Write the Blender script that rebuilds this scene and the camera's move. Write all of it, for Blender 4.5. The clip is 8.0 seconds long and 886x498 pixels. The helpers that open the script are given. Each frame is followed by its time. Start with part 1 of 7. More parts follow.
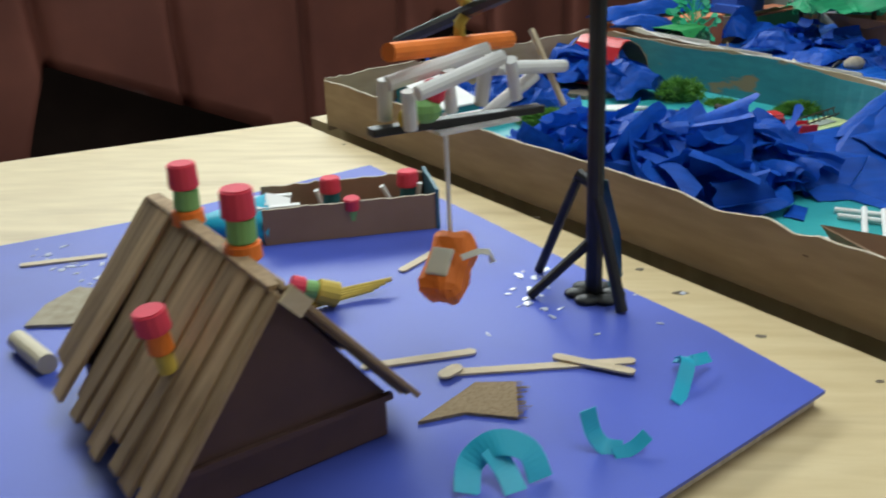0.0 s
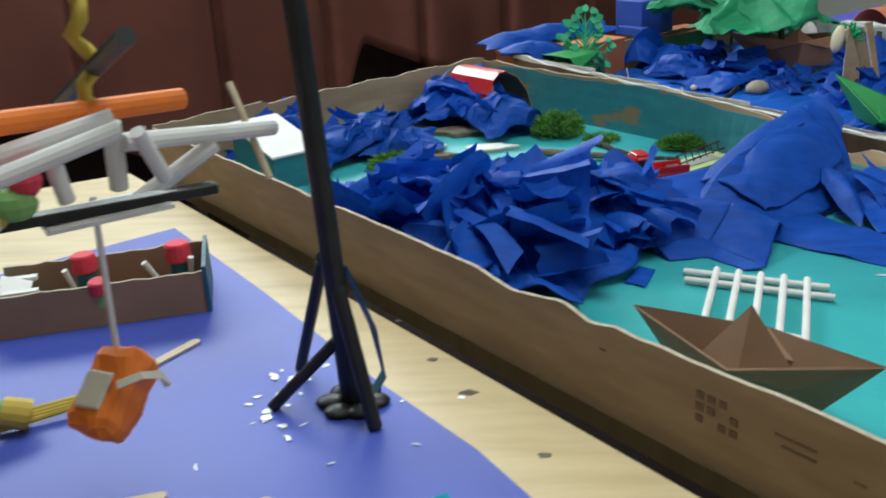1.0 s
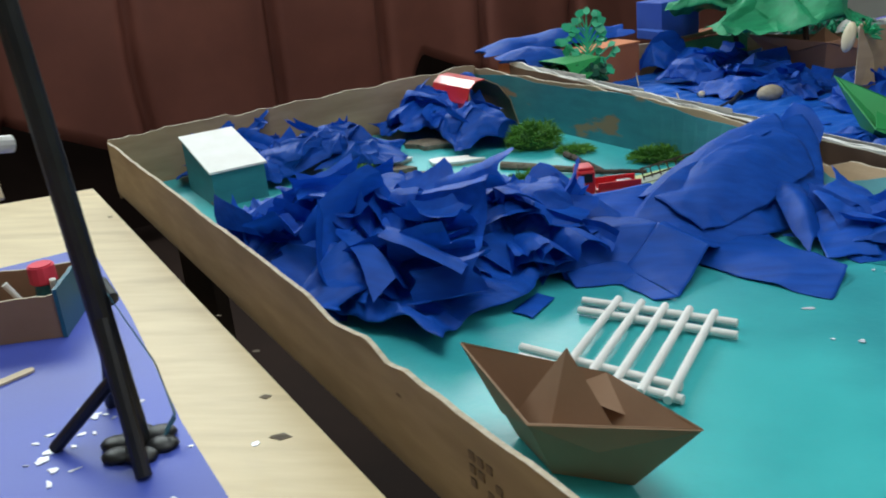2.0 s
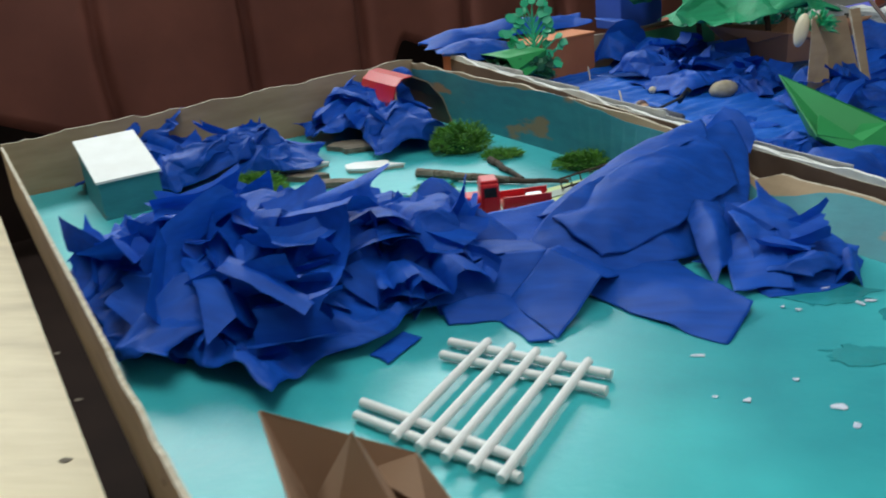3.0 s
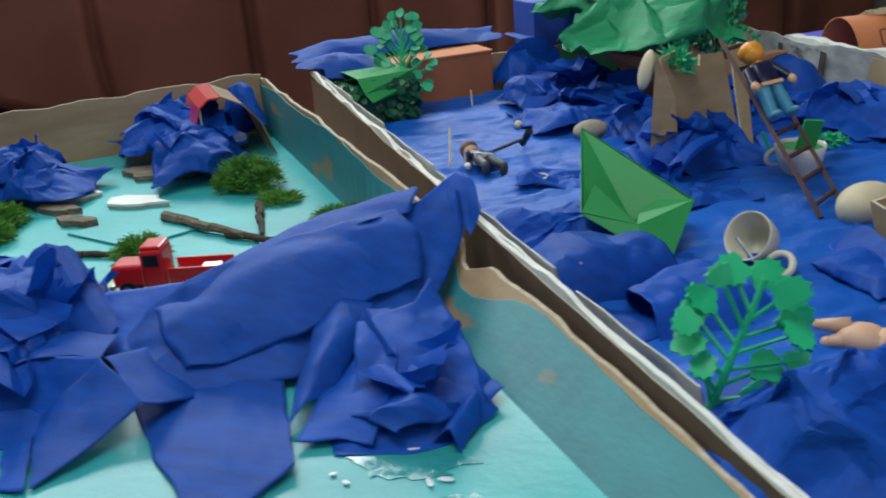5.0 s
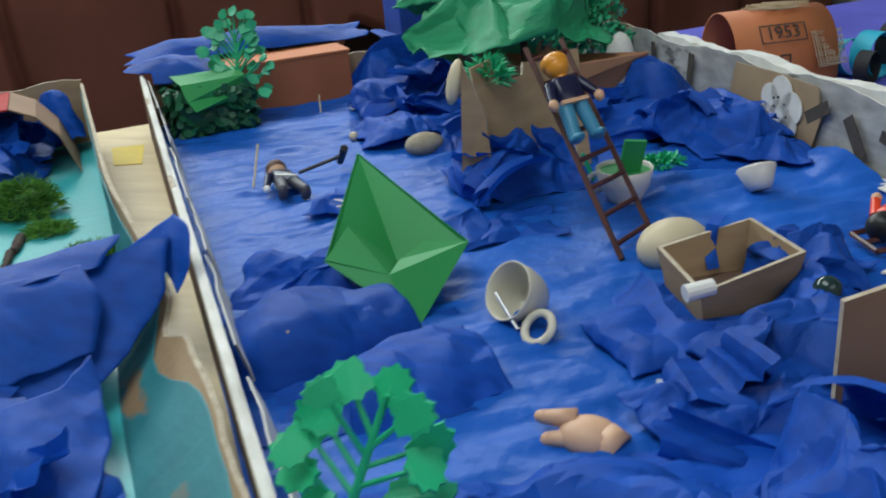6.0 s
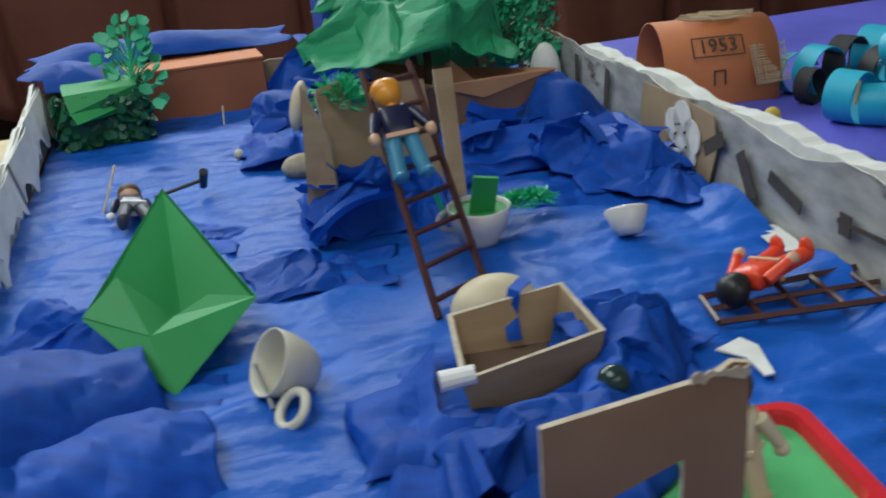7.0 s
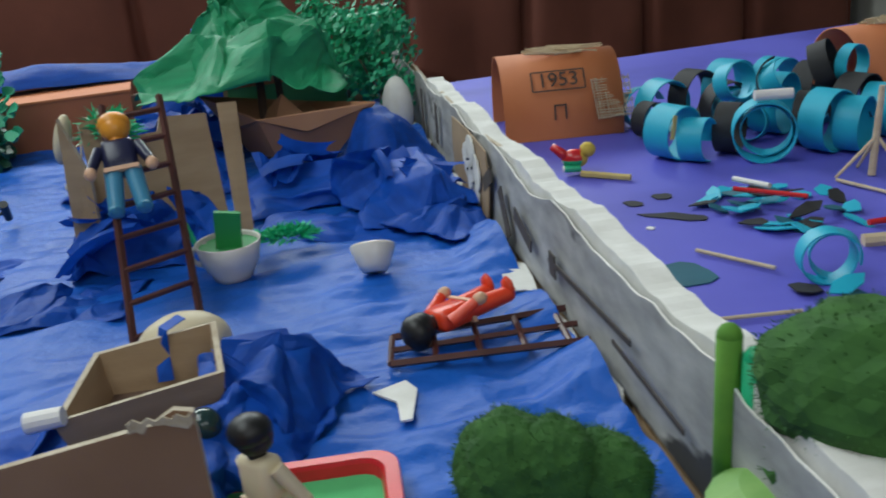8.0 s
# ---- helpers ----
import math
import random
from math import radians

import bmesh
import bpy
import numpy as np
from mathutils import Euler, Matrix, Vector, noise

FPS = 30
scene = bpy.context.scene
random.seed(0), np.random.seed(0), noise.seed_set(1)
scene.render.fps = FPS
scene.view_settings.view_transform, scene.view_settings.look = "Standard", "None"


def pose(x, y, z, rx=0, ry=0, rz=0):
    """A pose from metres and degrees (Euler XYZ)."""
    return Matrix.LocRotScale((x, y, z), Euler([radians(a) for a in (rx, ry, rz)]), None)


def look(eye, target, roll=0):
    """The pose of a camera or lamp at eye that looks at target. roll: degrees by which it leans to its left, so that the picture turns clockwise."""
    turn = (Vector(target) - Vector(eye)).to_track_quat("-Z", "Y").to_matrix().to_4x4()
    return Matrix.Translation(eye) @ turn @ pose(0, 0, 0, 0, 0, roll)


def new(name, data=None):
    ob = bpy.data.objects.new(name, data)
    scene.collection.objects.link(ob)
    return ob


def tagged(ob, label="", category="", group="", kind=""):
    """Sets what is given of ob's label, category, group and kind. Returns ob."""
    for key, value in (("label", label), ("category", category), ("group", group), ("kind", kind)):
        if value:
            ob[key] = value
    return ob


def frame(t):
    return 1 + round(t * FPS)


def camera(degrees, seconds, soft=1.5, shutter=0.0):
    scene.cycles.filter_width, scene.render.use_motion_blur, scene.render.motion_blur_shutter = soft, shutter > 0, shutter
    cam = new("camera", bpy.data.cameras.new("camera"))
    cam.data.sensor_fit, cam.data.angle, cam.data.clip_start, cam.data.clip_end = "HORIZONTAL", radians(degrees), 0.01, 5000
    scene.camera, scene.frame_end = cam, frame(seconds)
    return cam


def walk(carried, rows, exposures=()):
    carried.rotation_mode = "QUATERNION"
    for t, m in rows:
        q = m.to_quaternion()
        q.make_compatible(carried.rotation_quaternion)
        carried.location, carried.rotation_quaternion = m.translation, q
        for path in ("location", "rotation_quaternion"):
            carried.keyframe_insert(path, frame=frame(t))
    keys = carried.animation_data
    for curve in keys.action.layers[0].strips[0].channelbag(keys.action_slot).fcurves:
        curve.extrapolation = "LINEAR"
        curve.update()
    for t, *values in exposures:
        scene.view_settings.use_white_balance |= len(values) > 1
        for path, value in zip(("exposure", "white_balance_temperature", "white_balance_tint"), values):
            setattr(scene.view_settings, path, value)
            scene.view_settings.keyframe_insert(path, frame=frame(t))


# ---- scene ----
cam = camera(52.0, 8.0, soft=1.9, shutter=0.3)
PATH = [
    (0, (0.194, -0.001, 0.414), (0.023, 1.839, -0.351), -2.0),
    (0.5, (0.274, 0.119, 0.409), (0.19, 1.962, -0.365), -2.5),
    (1, (0.396, 0.197, 0.397), (0.258, 2.056, -0.328), -3.5),
    (1.5, (0.527, 0.266, 0.384), (0.214, 2.115, -0.311), -4.5),
    (1.7, (0.567, 0.285, 0.373), (0.222, 2.134, -0.306), -5.0),
    (2.8, (0.715, 0.395, 0.354), (0.295, 2.212, -0.369), -6.5),
    (3, (0.734, 0.439, 0.355), (0.328, 2.26, -0.366), -6.1),
    (3.5, (0.778, 0.547, 0.354), (0.446, 2.381, -0.374), -6.4),
    (4, (0.829, 0.622, 0.346), (0.449, 2.447, -0.381), -6.9),
    (4.2, (0.874, 0.649, 0.343), (0.449, 2.473, -0.361), -6.0),
    (5.3, (1.164, 0.785, 0.334), (0.5, 2.518, -0.412), -5.2),
    (5.5, (1.201, 0.819, 0.325), (0.54, 2.549, -0.431), -5.9),
    (6, (1.255, 0.942, 0.33), (0.649, 2.684, -0.442), -4.9),
    (6.5, (1.293, 1.039, 0.319), (0.682, 2.762, -0.491), -5.7),
    (7, (1.403, 1.103, 0.326), (0.704, 2.803, -0.462), -4.9),
    (7.5, (1.54, 1.173, 0.327), (0.774, 2.848, -0.454), -4.9),
    (8, (1.626, 1.208, 0.304), (0.854, 2.908, -0.414), -5.2),
]
walk(cam, [(t, look(eye, target, roll)) for t, eye, target, roll in PATH],
     exposures=((0.0, 0.18), (0.6, 0.16), (1.7, 0.08), (2.8, 0.0), (8.0, 0.0)))

# ---- world and light ----
world = bpy.data.worlds.new("world")
scene.world = world
world.use_nodes = True
wn = world.node_tree.nodes
sky = wn.new("ShaderNodeTexSky")
sky.sky_type = "NISHITA"
sky.sun_disc = False
sky.sun_elevation = radians(40)
sky.sun_rotation = radians(-30)
world.node_tree.links.new(sky.outputs[0], wn["Background"].inputs[0])
wn["Background"].inputs[1].default_value = 0.08

AX, AY = Vector((0.645, -0.764, 0)), Vector((0.764, 0.645, 0))   # along the boxes to the near edge, and across them


def W(u, v, z=0.0):
    """A place on the tables: u from the far edge of the boxes to the near one, v across them."""
    return Vector((-0.165, 1.56, z)) + AX * u + AY * v


def area_light(name, eye, target, sx, sy, power, colour):
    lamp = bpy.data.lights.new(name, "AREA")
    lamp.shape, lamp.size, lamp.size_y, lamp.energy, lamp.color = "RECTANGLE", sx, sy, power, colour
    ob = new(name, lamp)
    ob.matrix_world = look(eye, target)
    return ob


# Far lamp stands for a window above the maroon cloth, out of view.
area_light("area_light", W(-1.9, 0.8, 1.62), W(0.5, 0.8, 0.0), 3.4, 0.6, 80, (0.88, 0.98, 0.98))
# Unseen overhead fill, added to lift the near edge of the tables.
area_light("overhead_fill_light", W(0.85, 0.3, 1.92), W(0.85, 0.45, 0.0), 1.6, 1.0, 28, (0.90, 0.99, 0.98))
# Unseen front fill behind the camera, added where no window is known.
area_light("front_fill_light", W(2.9, 1.2, 1.45), W(0.7, 0.9, 0.0), 2.0, 1.0, 11, (0.95, 0.98, 1.0))

# ---- materials ----


def mat(name, c1, c2=None, rough=0.6, scale=30.0, bump=0.0, bscale=200.0, metal=0.0, spec=0.5, stretch=(1, 1, 1), random_tint=0.0,
        c3=None, patch_scale=6.0, patch=(0.55, 0.62), detail=6.0, sheer=0.0, bdist=0.001, coat=0.0):
    """A procedural surface: fine grain between c1 and c2, patches of c3, and relief."""
    m = bpy.data.materials.new(name)
    m.use_nodes = True
    nt = m.node_tree
    N, K = nt.nodes, nt.links
    b = N["Principled BSDF"]
    tc = N.new("ShaderNodeTexCoord")
    mp = N.new("ShaderNodeMapping")
    mp.inputs["Scale"].default_value = stretch
    K.new(tc.outputs["Object"], mp.inputs["Vector"])
    n1 = N.new("ShaderNodeTexNoise")
    n1.inputs["Scale"].default_value, n1.inputs["Detail"].default_value = scale, detail
    K.new(mp.outputs[0], n1.inputs["Vector"])
    mix = N.new("ShaderNodeMix")
    mix.data_type = "RGBA"
    c2 = c2 or tuple(min(1, c * 1.3) for c in c1)
    mix.inputs[6].default_value, mix.inputs[7].default_value = (*c1, 1), (*c2, 1)
    ramp = N.new("ShaderNodeMapRange")
    ramp.inputs[1].default_value, ramp.inputs[2].default_value = 0.32, 0.68
    K.new(n1.outputs[0], ramp.inputs[0])
    K.new(ramp.outputs[0], mix.inputs[0])
    col = mix.outputs[2]
    if c3:
        n2 = N.new("ShaderNodeTexNoise")
        n2.inputs["Scale"].default_value, n2.inputs["Detail"].default_value = patch_scale, 5.0
        K.new(mp.outputs[0], n2.inputs["Vector"])
        r2 = N.new("ShaderNodeMapRange")
        r2.inputs[1].default_value, r2.inputs[2].default_value = patch
        K.new(n2.outputs[0], r2.inputs[0])
        mx = N.new("ShaderNodeMix")
        mx.data_type = "RGBA"
        mx.inputs[7].default_value = (*c3, 1)
        K.new(r2.outputs[0], mx.inputs[0])
        K.new(col, mx.inputs[6])
        col = mx.outputs[2]
    if random_tint:
        oi = N.new("ShaderNodeObjectInfo")
        hs = N.new("ShaderNodeHueSaturation")
        r3 = N.new("ShaderNodeMapRange")
        r3.inputs[3].default_value, r3.inputs[4].default_value = 1 - random_tint, 1 + random_tint
        K.new(oi.outputs["Random"], r3.inputs[0])
        K.new(r3.outputs[0], hs.inputs["Value"])
        K.new(col, hs.inputs["Color"])
        col = hs.outputs[0]
    K.new(col, b.inputs["Base Color"])
    r4 = N.new("ShaderNodeMapRange")
    r4.inputs[3].default_value, r4.inputs[4].default_value = max(0.03, rough - 0.08), min(1, rough + 0.08)
    K.new(n1.outputs[0], r4.inputs[0])
    K.new(r4.outputs[0], b.inputs["Roughness"])
    b.inputs["Metallic"].default_value = metal
    b.inputs["Specular IOR Level"].default_value = spec
    b.inputs["Coat Weight"].default_value = coat
    if bump:
        nb = N.new("ShaderNodeTexNoise")
        nb.inputs["Scale"].default_value, nb.inputs["Detail"].default_value = bscale, 4.0
        K.new(mp.outputs[0], nb.inputs["Vector"])
        bp = N.new("ShaderNodeBump")
        bp.inputs["Strength"].default_value, bp.inputs["Distance"].default_value = bump, bdist
        K.new(nb.outputs[0], bp.inputs["Height"])
        K.new(bp.outputs[0], b.inputs["Normal"])
    if sheer:
        tr = N.new("ShaderNodeBsdfTranslucent")
        K.new(col, tr.inputs["Color"])
        ms = N.new("ShaderNodeMixShader")
        ms.inputs[0].default_value = sheer
        K.new(b.outputs[0], ms.inputs[1])
        K.new(tr.outputs[0], ms.inputs[2])
        K.new(ms.outputs[0], N["Material Output"].inputs["Surface"])
    return m


WOOD = mat("pale_wood", (0.60, 0.46, 0.25), (0.70, 0.56, 0.33), 0.45, 9, 0.15, 60, stretch=(1, 6, 1), c3=(0.40, 0.28, 0.14), patch_scale=3.0, patch=(0.55, 0.85))
DARKWOOD = mat("dark_wood", (0.05, 0.03, 0.02), (0.08, 0.05, 0.03), 0.5, 12, 0.1)
CARD = mat("cardboard", (0.33, 0.225, 0.13), (0.41, 0.29, 0.175), 0.8, 16, 0.25, 150, stretch=(1, 1, 5), c3=(0.27, 0.175, 0.10), patch_scale=5, patch=(0.5, 0.8))
CARD_EDGE = mat("torn_cardboard_edge", (0.42, 0.34, 0.24), (0.60, 0.53, 0.42), 0.9, 120, 0.6, 300)
# Dark brown card; also puts shade into the blue box's long side.
CARD_DARK = mat("brown_and_shaded_card", (0.105, 0.06, 0.04), (0.15, 0.09, 0.06), 0.8, 20, 0.2, 200)
CARD_PINK = mat("kraft_card", (0.27, 0.155, 0.09), (0.34, 0.205, 0.125), 0.75, 14, 0.12, 200)
TEAL = mat("teal_paint", (0.035, 0.38, 0.40), (0.05, 0.47, 0.49), 0.36, 7, 0.3, 90, c3=(0.025, 0.27, 0.31), patch_scale=4, patch=(0.45, 0.7), bdist=0.0015)
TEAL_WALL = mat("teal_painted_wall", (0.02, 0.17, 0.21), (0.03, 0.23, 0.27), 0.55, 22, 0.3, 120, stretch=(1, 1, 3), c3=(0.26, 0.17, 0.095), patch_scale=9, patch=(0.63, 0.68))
SHEET = mat("blue_violet_card", (0.060, 0.098, 0.50), (0.070, 0.112, 0.56), 0.5, 5, 0.08, 300, c3=(0.05, 0.07, 0.33), patch_scale=3, patch=(0.45, 0.75))
PURPLE = mat("violet_card", (0.11, 0.11, 0.56), (0.13, 0.13, 0.64), 0.5, 6, 0.08, 300, c3=(0.06, 0.06, 0.38), patch_scale=4, patch=(0.5, 0.75))
CREPE = mat("blue_crepe_paper", (0.005, 0.066, 0.40), (0.009, 0.098, 0.54), 0.48, 14, 0.5, 260, stretch=(1, 7, 7), sheer=0.18, spec=0.20, random_tint=0.12, bdist=0.0008)
CREPE_FLAT = mat("blue_water_paper", (0.007, 0.084, 0.42), (0.012, 0.118, 0.54), 0.44, 9, 0.8, 90, spec=0.18, bdist=0.002)
GREEN_CREPE = mat("green_crepe_paper", (0.012, 0.28, 0.12), (0.02, 0.37, 0.165), 0.6, 14, 0.3, 220, stretch=(1, 6, 6), sheer=0.15)
MAROON = mat("maroon_cloth", (0.185, 0.055, 0.036), (0.225, 0.07, 0.047), 0.75, 6, 0.3, 60, c3=(0.14, 0.04, 0.028), patch_scale=2.0, patch=(0.45, 0.75))
# Near black, so the gap between the tables reads as deep shade.
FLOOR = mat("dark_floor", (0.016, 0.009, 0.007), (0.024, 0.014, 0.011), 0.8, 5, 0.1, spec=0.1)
PLASTER = mat("plaster", (0.40, 0.40, 0.37), (0.46, 0.46, 0.42), 0.9, 5, 0.1)

# ---- mesh helpers ----


def link(name, bm, material, smooth=False):
    me = bpy.data.meshes.new(name)
    bm.normal_update()
    bm.to_mesh(me)
    bm.free()
    for mt in (material if isinstance(material, (list, tuple)) else [material]):
        me.materials.append(mt)
    if smooth:
        me.polygons.foreach_set("use_smooth", [True] * len(me.polygons))
    return new(name, me)


def part(name, bm, material, parent, label="", smooth=False):
    """One mesh object under a thing or a part, in that parent's own space."""
    ob = link(name, bm, material, smooth)
    ob.parent = parent
    if label:
        ob["label"] = label
    return ob


def thing(name, label, category, place=None, group="", kind=""):
    ob = tagged(new(name), label, category, group, kind)
    if place is not None:
        ob.matrix_world = place
        ob.empty_display_size = 0.02
    return ob


def solo(name, bm, material, label, category, group="", kind="", smooth=False, place=None):
    ob = tagged(link(name, bm, material, smooth), label, category, group, kind)
    if place is not None:
        ob.matrix_world = place
    return ob


def at(p, turn=0.0, tilt=0.0, lean=0.0):
    return pose(p[0], p[1], p[2], tilt, lean, turn)


def box(bm, c, s, m=None, bevel=0.0):
    r = bmesh.ops.create_cube(bm, size=1, matrix=(m or Matrix()) @ Matrix.Translation(c) @ Matrix.Diagonal((*s, 1)))
    if bevel:
        es = list({e for v in r["verts"] for e in v.link_edges})
        bmesh.ops.bevel(bm, geom=es, offset=bevel, segments=2, affect="EDGES", profile=0.5)
    return bm


def rod(bm, a, b, r0, r1=None, seg=10):
    a, b = Vector(a), Vector(b)
    r1 = r0 if r1 is None else r1
    m = Matrix.Translation((a + b) / 2) @ (b - a).to_track_quat("Z", "Y").to_matrix().to_4x4()
    bmesh.ops.create_cone(bm, cap_ends=True, segments=seg, radius1=r0, radius2=r1, depth=(b - a).length, matrix=m)
    return bm


def ball(bm, c, r, seg=12):
    r = (r, r, r) if isinstance(r, (int, float)) else r
    bmesh.ops.create_uvsphere(bm, u_segments=seg, v_segments=max(6, seg * 2 // 3), radius=1, matrix=Matrix.Translation(c) @ Matrix.Diagonal((*r, 1)))
    return bm


def prism(bm, pts, z0, z1):
    """A flat slab with the given outline."""
    lo = [bm.verts.new((p[0], p[1], z0)) for p in pts]
    hi = [bm.verts.new((p[0], p[1], z1)) for p in pts]
    n = len(pts)
    bm.faces.new(hi)
    bm.faces.new(lo[::-1])
    for i in range(n):
        bm.faces.new((lo[i], lo[(i + 1) % n], hi[(i + 1) % n], hi[i]))
    bmesh.ops.recalc_face_normals(bm, faces=bm.faces[:])
    return bm


def lathe(bm, prof, seg=28, m=None):
    """A turned body from (radius, height) pairs."""
    m = m or Matrix()
    rings = [[bm.verts.new(m @ Vector((r * math.cos(2 * math.pi * i / seg), r * math.sin(2 * math.pi * i / seg), z))) for i in range(seg)] for r, z in prof]
    for a, b in zip(rings, rings[1:]):
        for i in range(seg):
            bm.faces.new((a[i], a[(i + 1) % seg], b[(i + 1) % seg], b[i]))
    return bm


def strip(bm, path, half, thick, up=Vector((0, 0, 1)), across=None):
    """A band of width 2 x half that follows a path."""
    rows = []
    for i, p in enumerate(path):
        p = Vector(p)
        d = (Vector(path[min(i + 1, len(path) - 1)]) - Vector(path[max(i - 1, 0)])).normalized()
        rows.append((p, d))
    prev = None
    for p, d in rows:
        n = Vector(across) if across else up.cross(d)
        n = n.normalized() if n.length > 1e-4 else Vector((1, 0, 0))
        s = d.cross(n).normalized()
        q = [bm.verts.new(p + n * a * half + s * b * thick) for a, b in ((-1, -0.5), (1, -0.5), (1, 0.5), (-1, 0.5))]
        if prev:
            for i in range(4):
                bm.faces.new((prev[i], prev[(i + 1) % 4], q[(i + 1) % 4], q[i]))
        else:
            bm.faces.new(q[::-1])
        prev = q
    bm.faces.new(prev)
    bmesh.ops.recalc_face_normals(bm, faces=bm.faces[:])
    return bm


def facet(x, y, seed):
    """A folded surface of flat triangles over a jittered lattice, -1 to 1."""
    x += 0.35 * noise.noise(Vector((x * 0.8, y * 0.8, seed * 0.37)))
    y += 0.35 * noise.noise(Vector((x * 0.8, y * 0.8, seed * 0.37 + 9)))
    i, j = math.floor(x), math.floor(y)
    f, g = x - i, y - j
    q = lambda k, m: noise.cell(Vector((i + k + 0.5, j + m + 0.5, seed + 0.5)))
    if (i + j) % 2:
        if f + g < 1:
            a = q(0, 0)
            return a + f * (q(1, 0) - a) + g * (q(0, 1) - a)
        a = q(1, 1)
        return a + (1 - f) * (q(0, 1) - a) + (1 - g) * (q(1, 0) - a)
    if f > g:
        a = q(1, 0)
        return a + (1 - f) * (q(0, 0) - a) + g * (q(1, 1) - a)
    a = q(0, 1)
    return a + f * (q(1, 1) - a) + (1 - g) * (q(0, 0) - a)


def crumple(x, y, seed, scale):
    """Height of crumpled paper: large flat facets with sharp edges, smaller ones on them, -1 to 1."""
    h, a, f = 0.0, 1.0, 1.0 / scale
    for k in range(3):
        th = seed * 1.3 + k * 0.9
        c, s = math.cos(th), math.sin(th)
        h += a * facet((x * c + y * s) * f, (y * c - x * s) * f * 0.75, seed * 7 + k)
        a *= 0.42
        f *= 2.2
    return h / 1.25


def crepe(centre, size, turn=0.0, peak=0.06, crease=0.02, fold=0.06, seed=1, floor=0.008, n=66, ridge=0.0, power=2.0, name="crumpled_crepe_paper",
          material=None, label="crumpled blue crepe paper heaped like a wave", rag=0.12, lift=0.0, tilt=(0.0, 0.0), curl=0.0, category="crepe paper", group="crepe paper waves", inside=None, push=1.5, flaps=0, flap=0.85):
    """A loose sheet of crepe paper, pushed together into a heap."""
    bm = bmesh.new()
    grid = []
    for j in range(n + 1):
        row = []
        for i in range(n + 1):
            s, t = 2 * i / n - 1, 2 * j / n - 1
            ragx = 1 + rag * noise.noise(Vector((t * 2.3, seed * 1.7, 0.3)))
            ragy = 1 + rag * noise.noise(Vector((s * 2.3, seed * 2.9, 5.3)))
            x, y = s * size[0] / 2 * ragx, t * size[1] / 2 * ragy
            env = (1 - abs(s) ** power) * (1 - abs(t) ** power)
            if ridge:
                env = (1 - ridge) * env + ridge * (1 - abs(t) ** 1.5) * (1 - 0.35 * s * s)
            h = crumple(x, y, seed, fold)
            hx = crumple(x + 3.7, y - 1.3, seed + 11, fold * 1.3)
            hy = crumple(x - 2.1, y + 4.9, seed + 23, fold * 1.3)
            edge = 0.55 + 0.45 * min(1, env * 2.2)
            z = floor + peak * (0.12 + 0.88 * env) * (0.8 + 0.3 * hx) + crease * edge * (h + 0.6) + lift + tilt[0] * s + tilt[1] * t
            if curl:
                z += curl * max(0.0, abs(t) - 0.75) * 4 * (0.6 + 0.6 * hy)
            row.append(bm.verts.new((x + hx * crease * push * edge, y + hy * crease * push * edge, max(z, floor + 0.0012 * (1.2 + hx)))))
        grid.append(row)
    for j in range(n):
        for i in range(n):
            a, b, c, d = grid[j][i], grid[j][i + 1], grid[j + 1][i + 1], grid[j + 1][i]
            if (i + j) % 2:
                bm.faces.new((a, b, c))
                bm.faces.new((a, c, d))
            else:
                bm.faces.new((a, b, d))
                bm.faces.new((b, c, d))
    m = pose(centre[0], centre[1], 0, 0, 0, turn)
    for vert in bm.verts:
        p = m @ vert.co
        d = p - W(0, 0)
        u, v = d.dot(AX), d.dot(AY)
        lo, hi = (0.032, 0.682) if (inside or ("A" if centre[0] * 0.764 + (centre[1] - 1.56) * 0.645 + 0.126 < 0.7 else "B")) == "A" else (0.789 - 0.066 * u, 1.482 - 0.119 * u)
        if p.z < 0.093:
            vert.co += (m.inverted().to_3x3() @ AY) * (max(lo - v, 0) - max(v - hi, 0))
            vert.co += (m.inverted().to_3x3() @ AX) * max(0.012 - u, 0) if floor < 0.05 else Vector()
    ob = solo(name, bm, material or CREPE, label, category, group, smooth=True)
    ob.data.set_sharp_from_angle(angle=radians(12))
    mod = ob.modifiers.new("thickness", "SOLIDIFY")
    mod.thickness = 0.0006
    ob.matrix_world = pose(centre[0], centre[1], 0, 0, 0, turn)
    rnd = random.Random(seed * 31)
    for k in range(flaps):
        s, t = rnd.uniform(-0.75, 0.75), rnd.uniform(-0.75, 0.75)
        env = (1 - abs(s) ** power) * (1 - abs(t) ** power)
        z = floor + 0.004 + peak * (0.12 + 0.8 * env) + crease * 0.55
        fold_sheet(ob, (s * size[0] / 2, t * size[1] / 2, z), (flap * rnd.uniform(0.07, 0.13), flap * rnd.uniform(0.07, 0.13)), rnd.uniform(-38, 38), rnd.uniform(-38, 38), rnd.uniform(0, 360), seed * 100 + k, floor, material or CREPE)
    return ob


def keep_in(p, heap):
    """Moves a point of the paper back between the walls of its box."""
    q = p - W(0, 0)
    u, w = q.dot(AX), q.dot(AY)
    lo, hi = (0.030, 0.684) if (heap - W(0, 0)).dot(AY) < 0.7 else (0.787 - 0.066 * u, 1.484 - 0.119 * u)
    return AY * (max(lo - w, 0) - max(w - hi, 0))


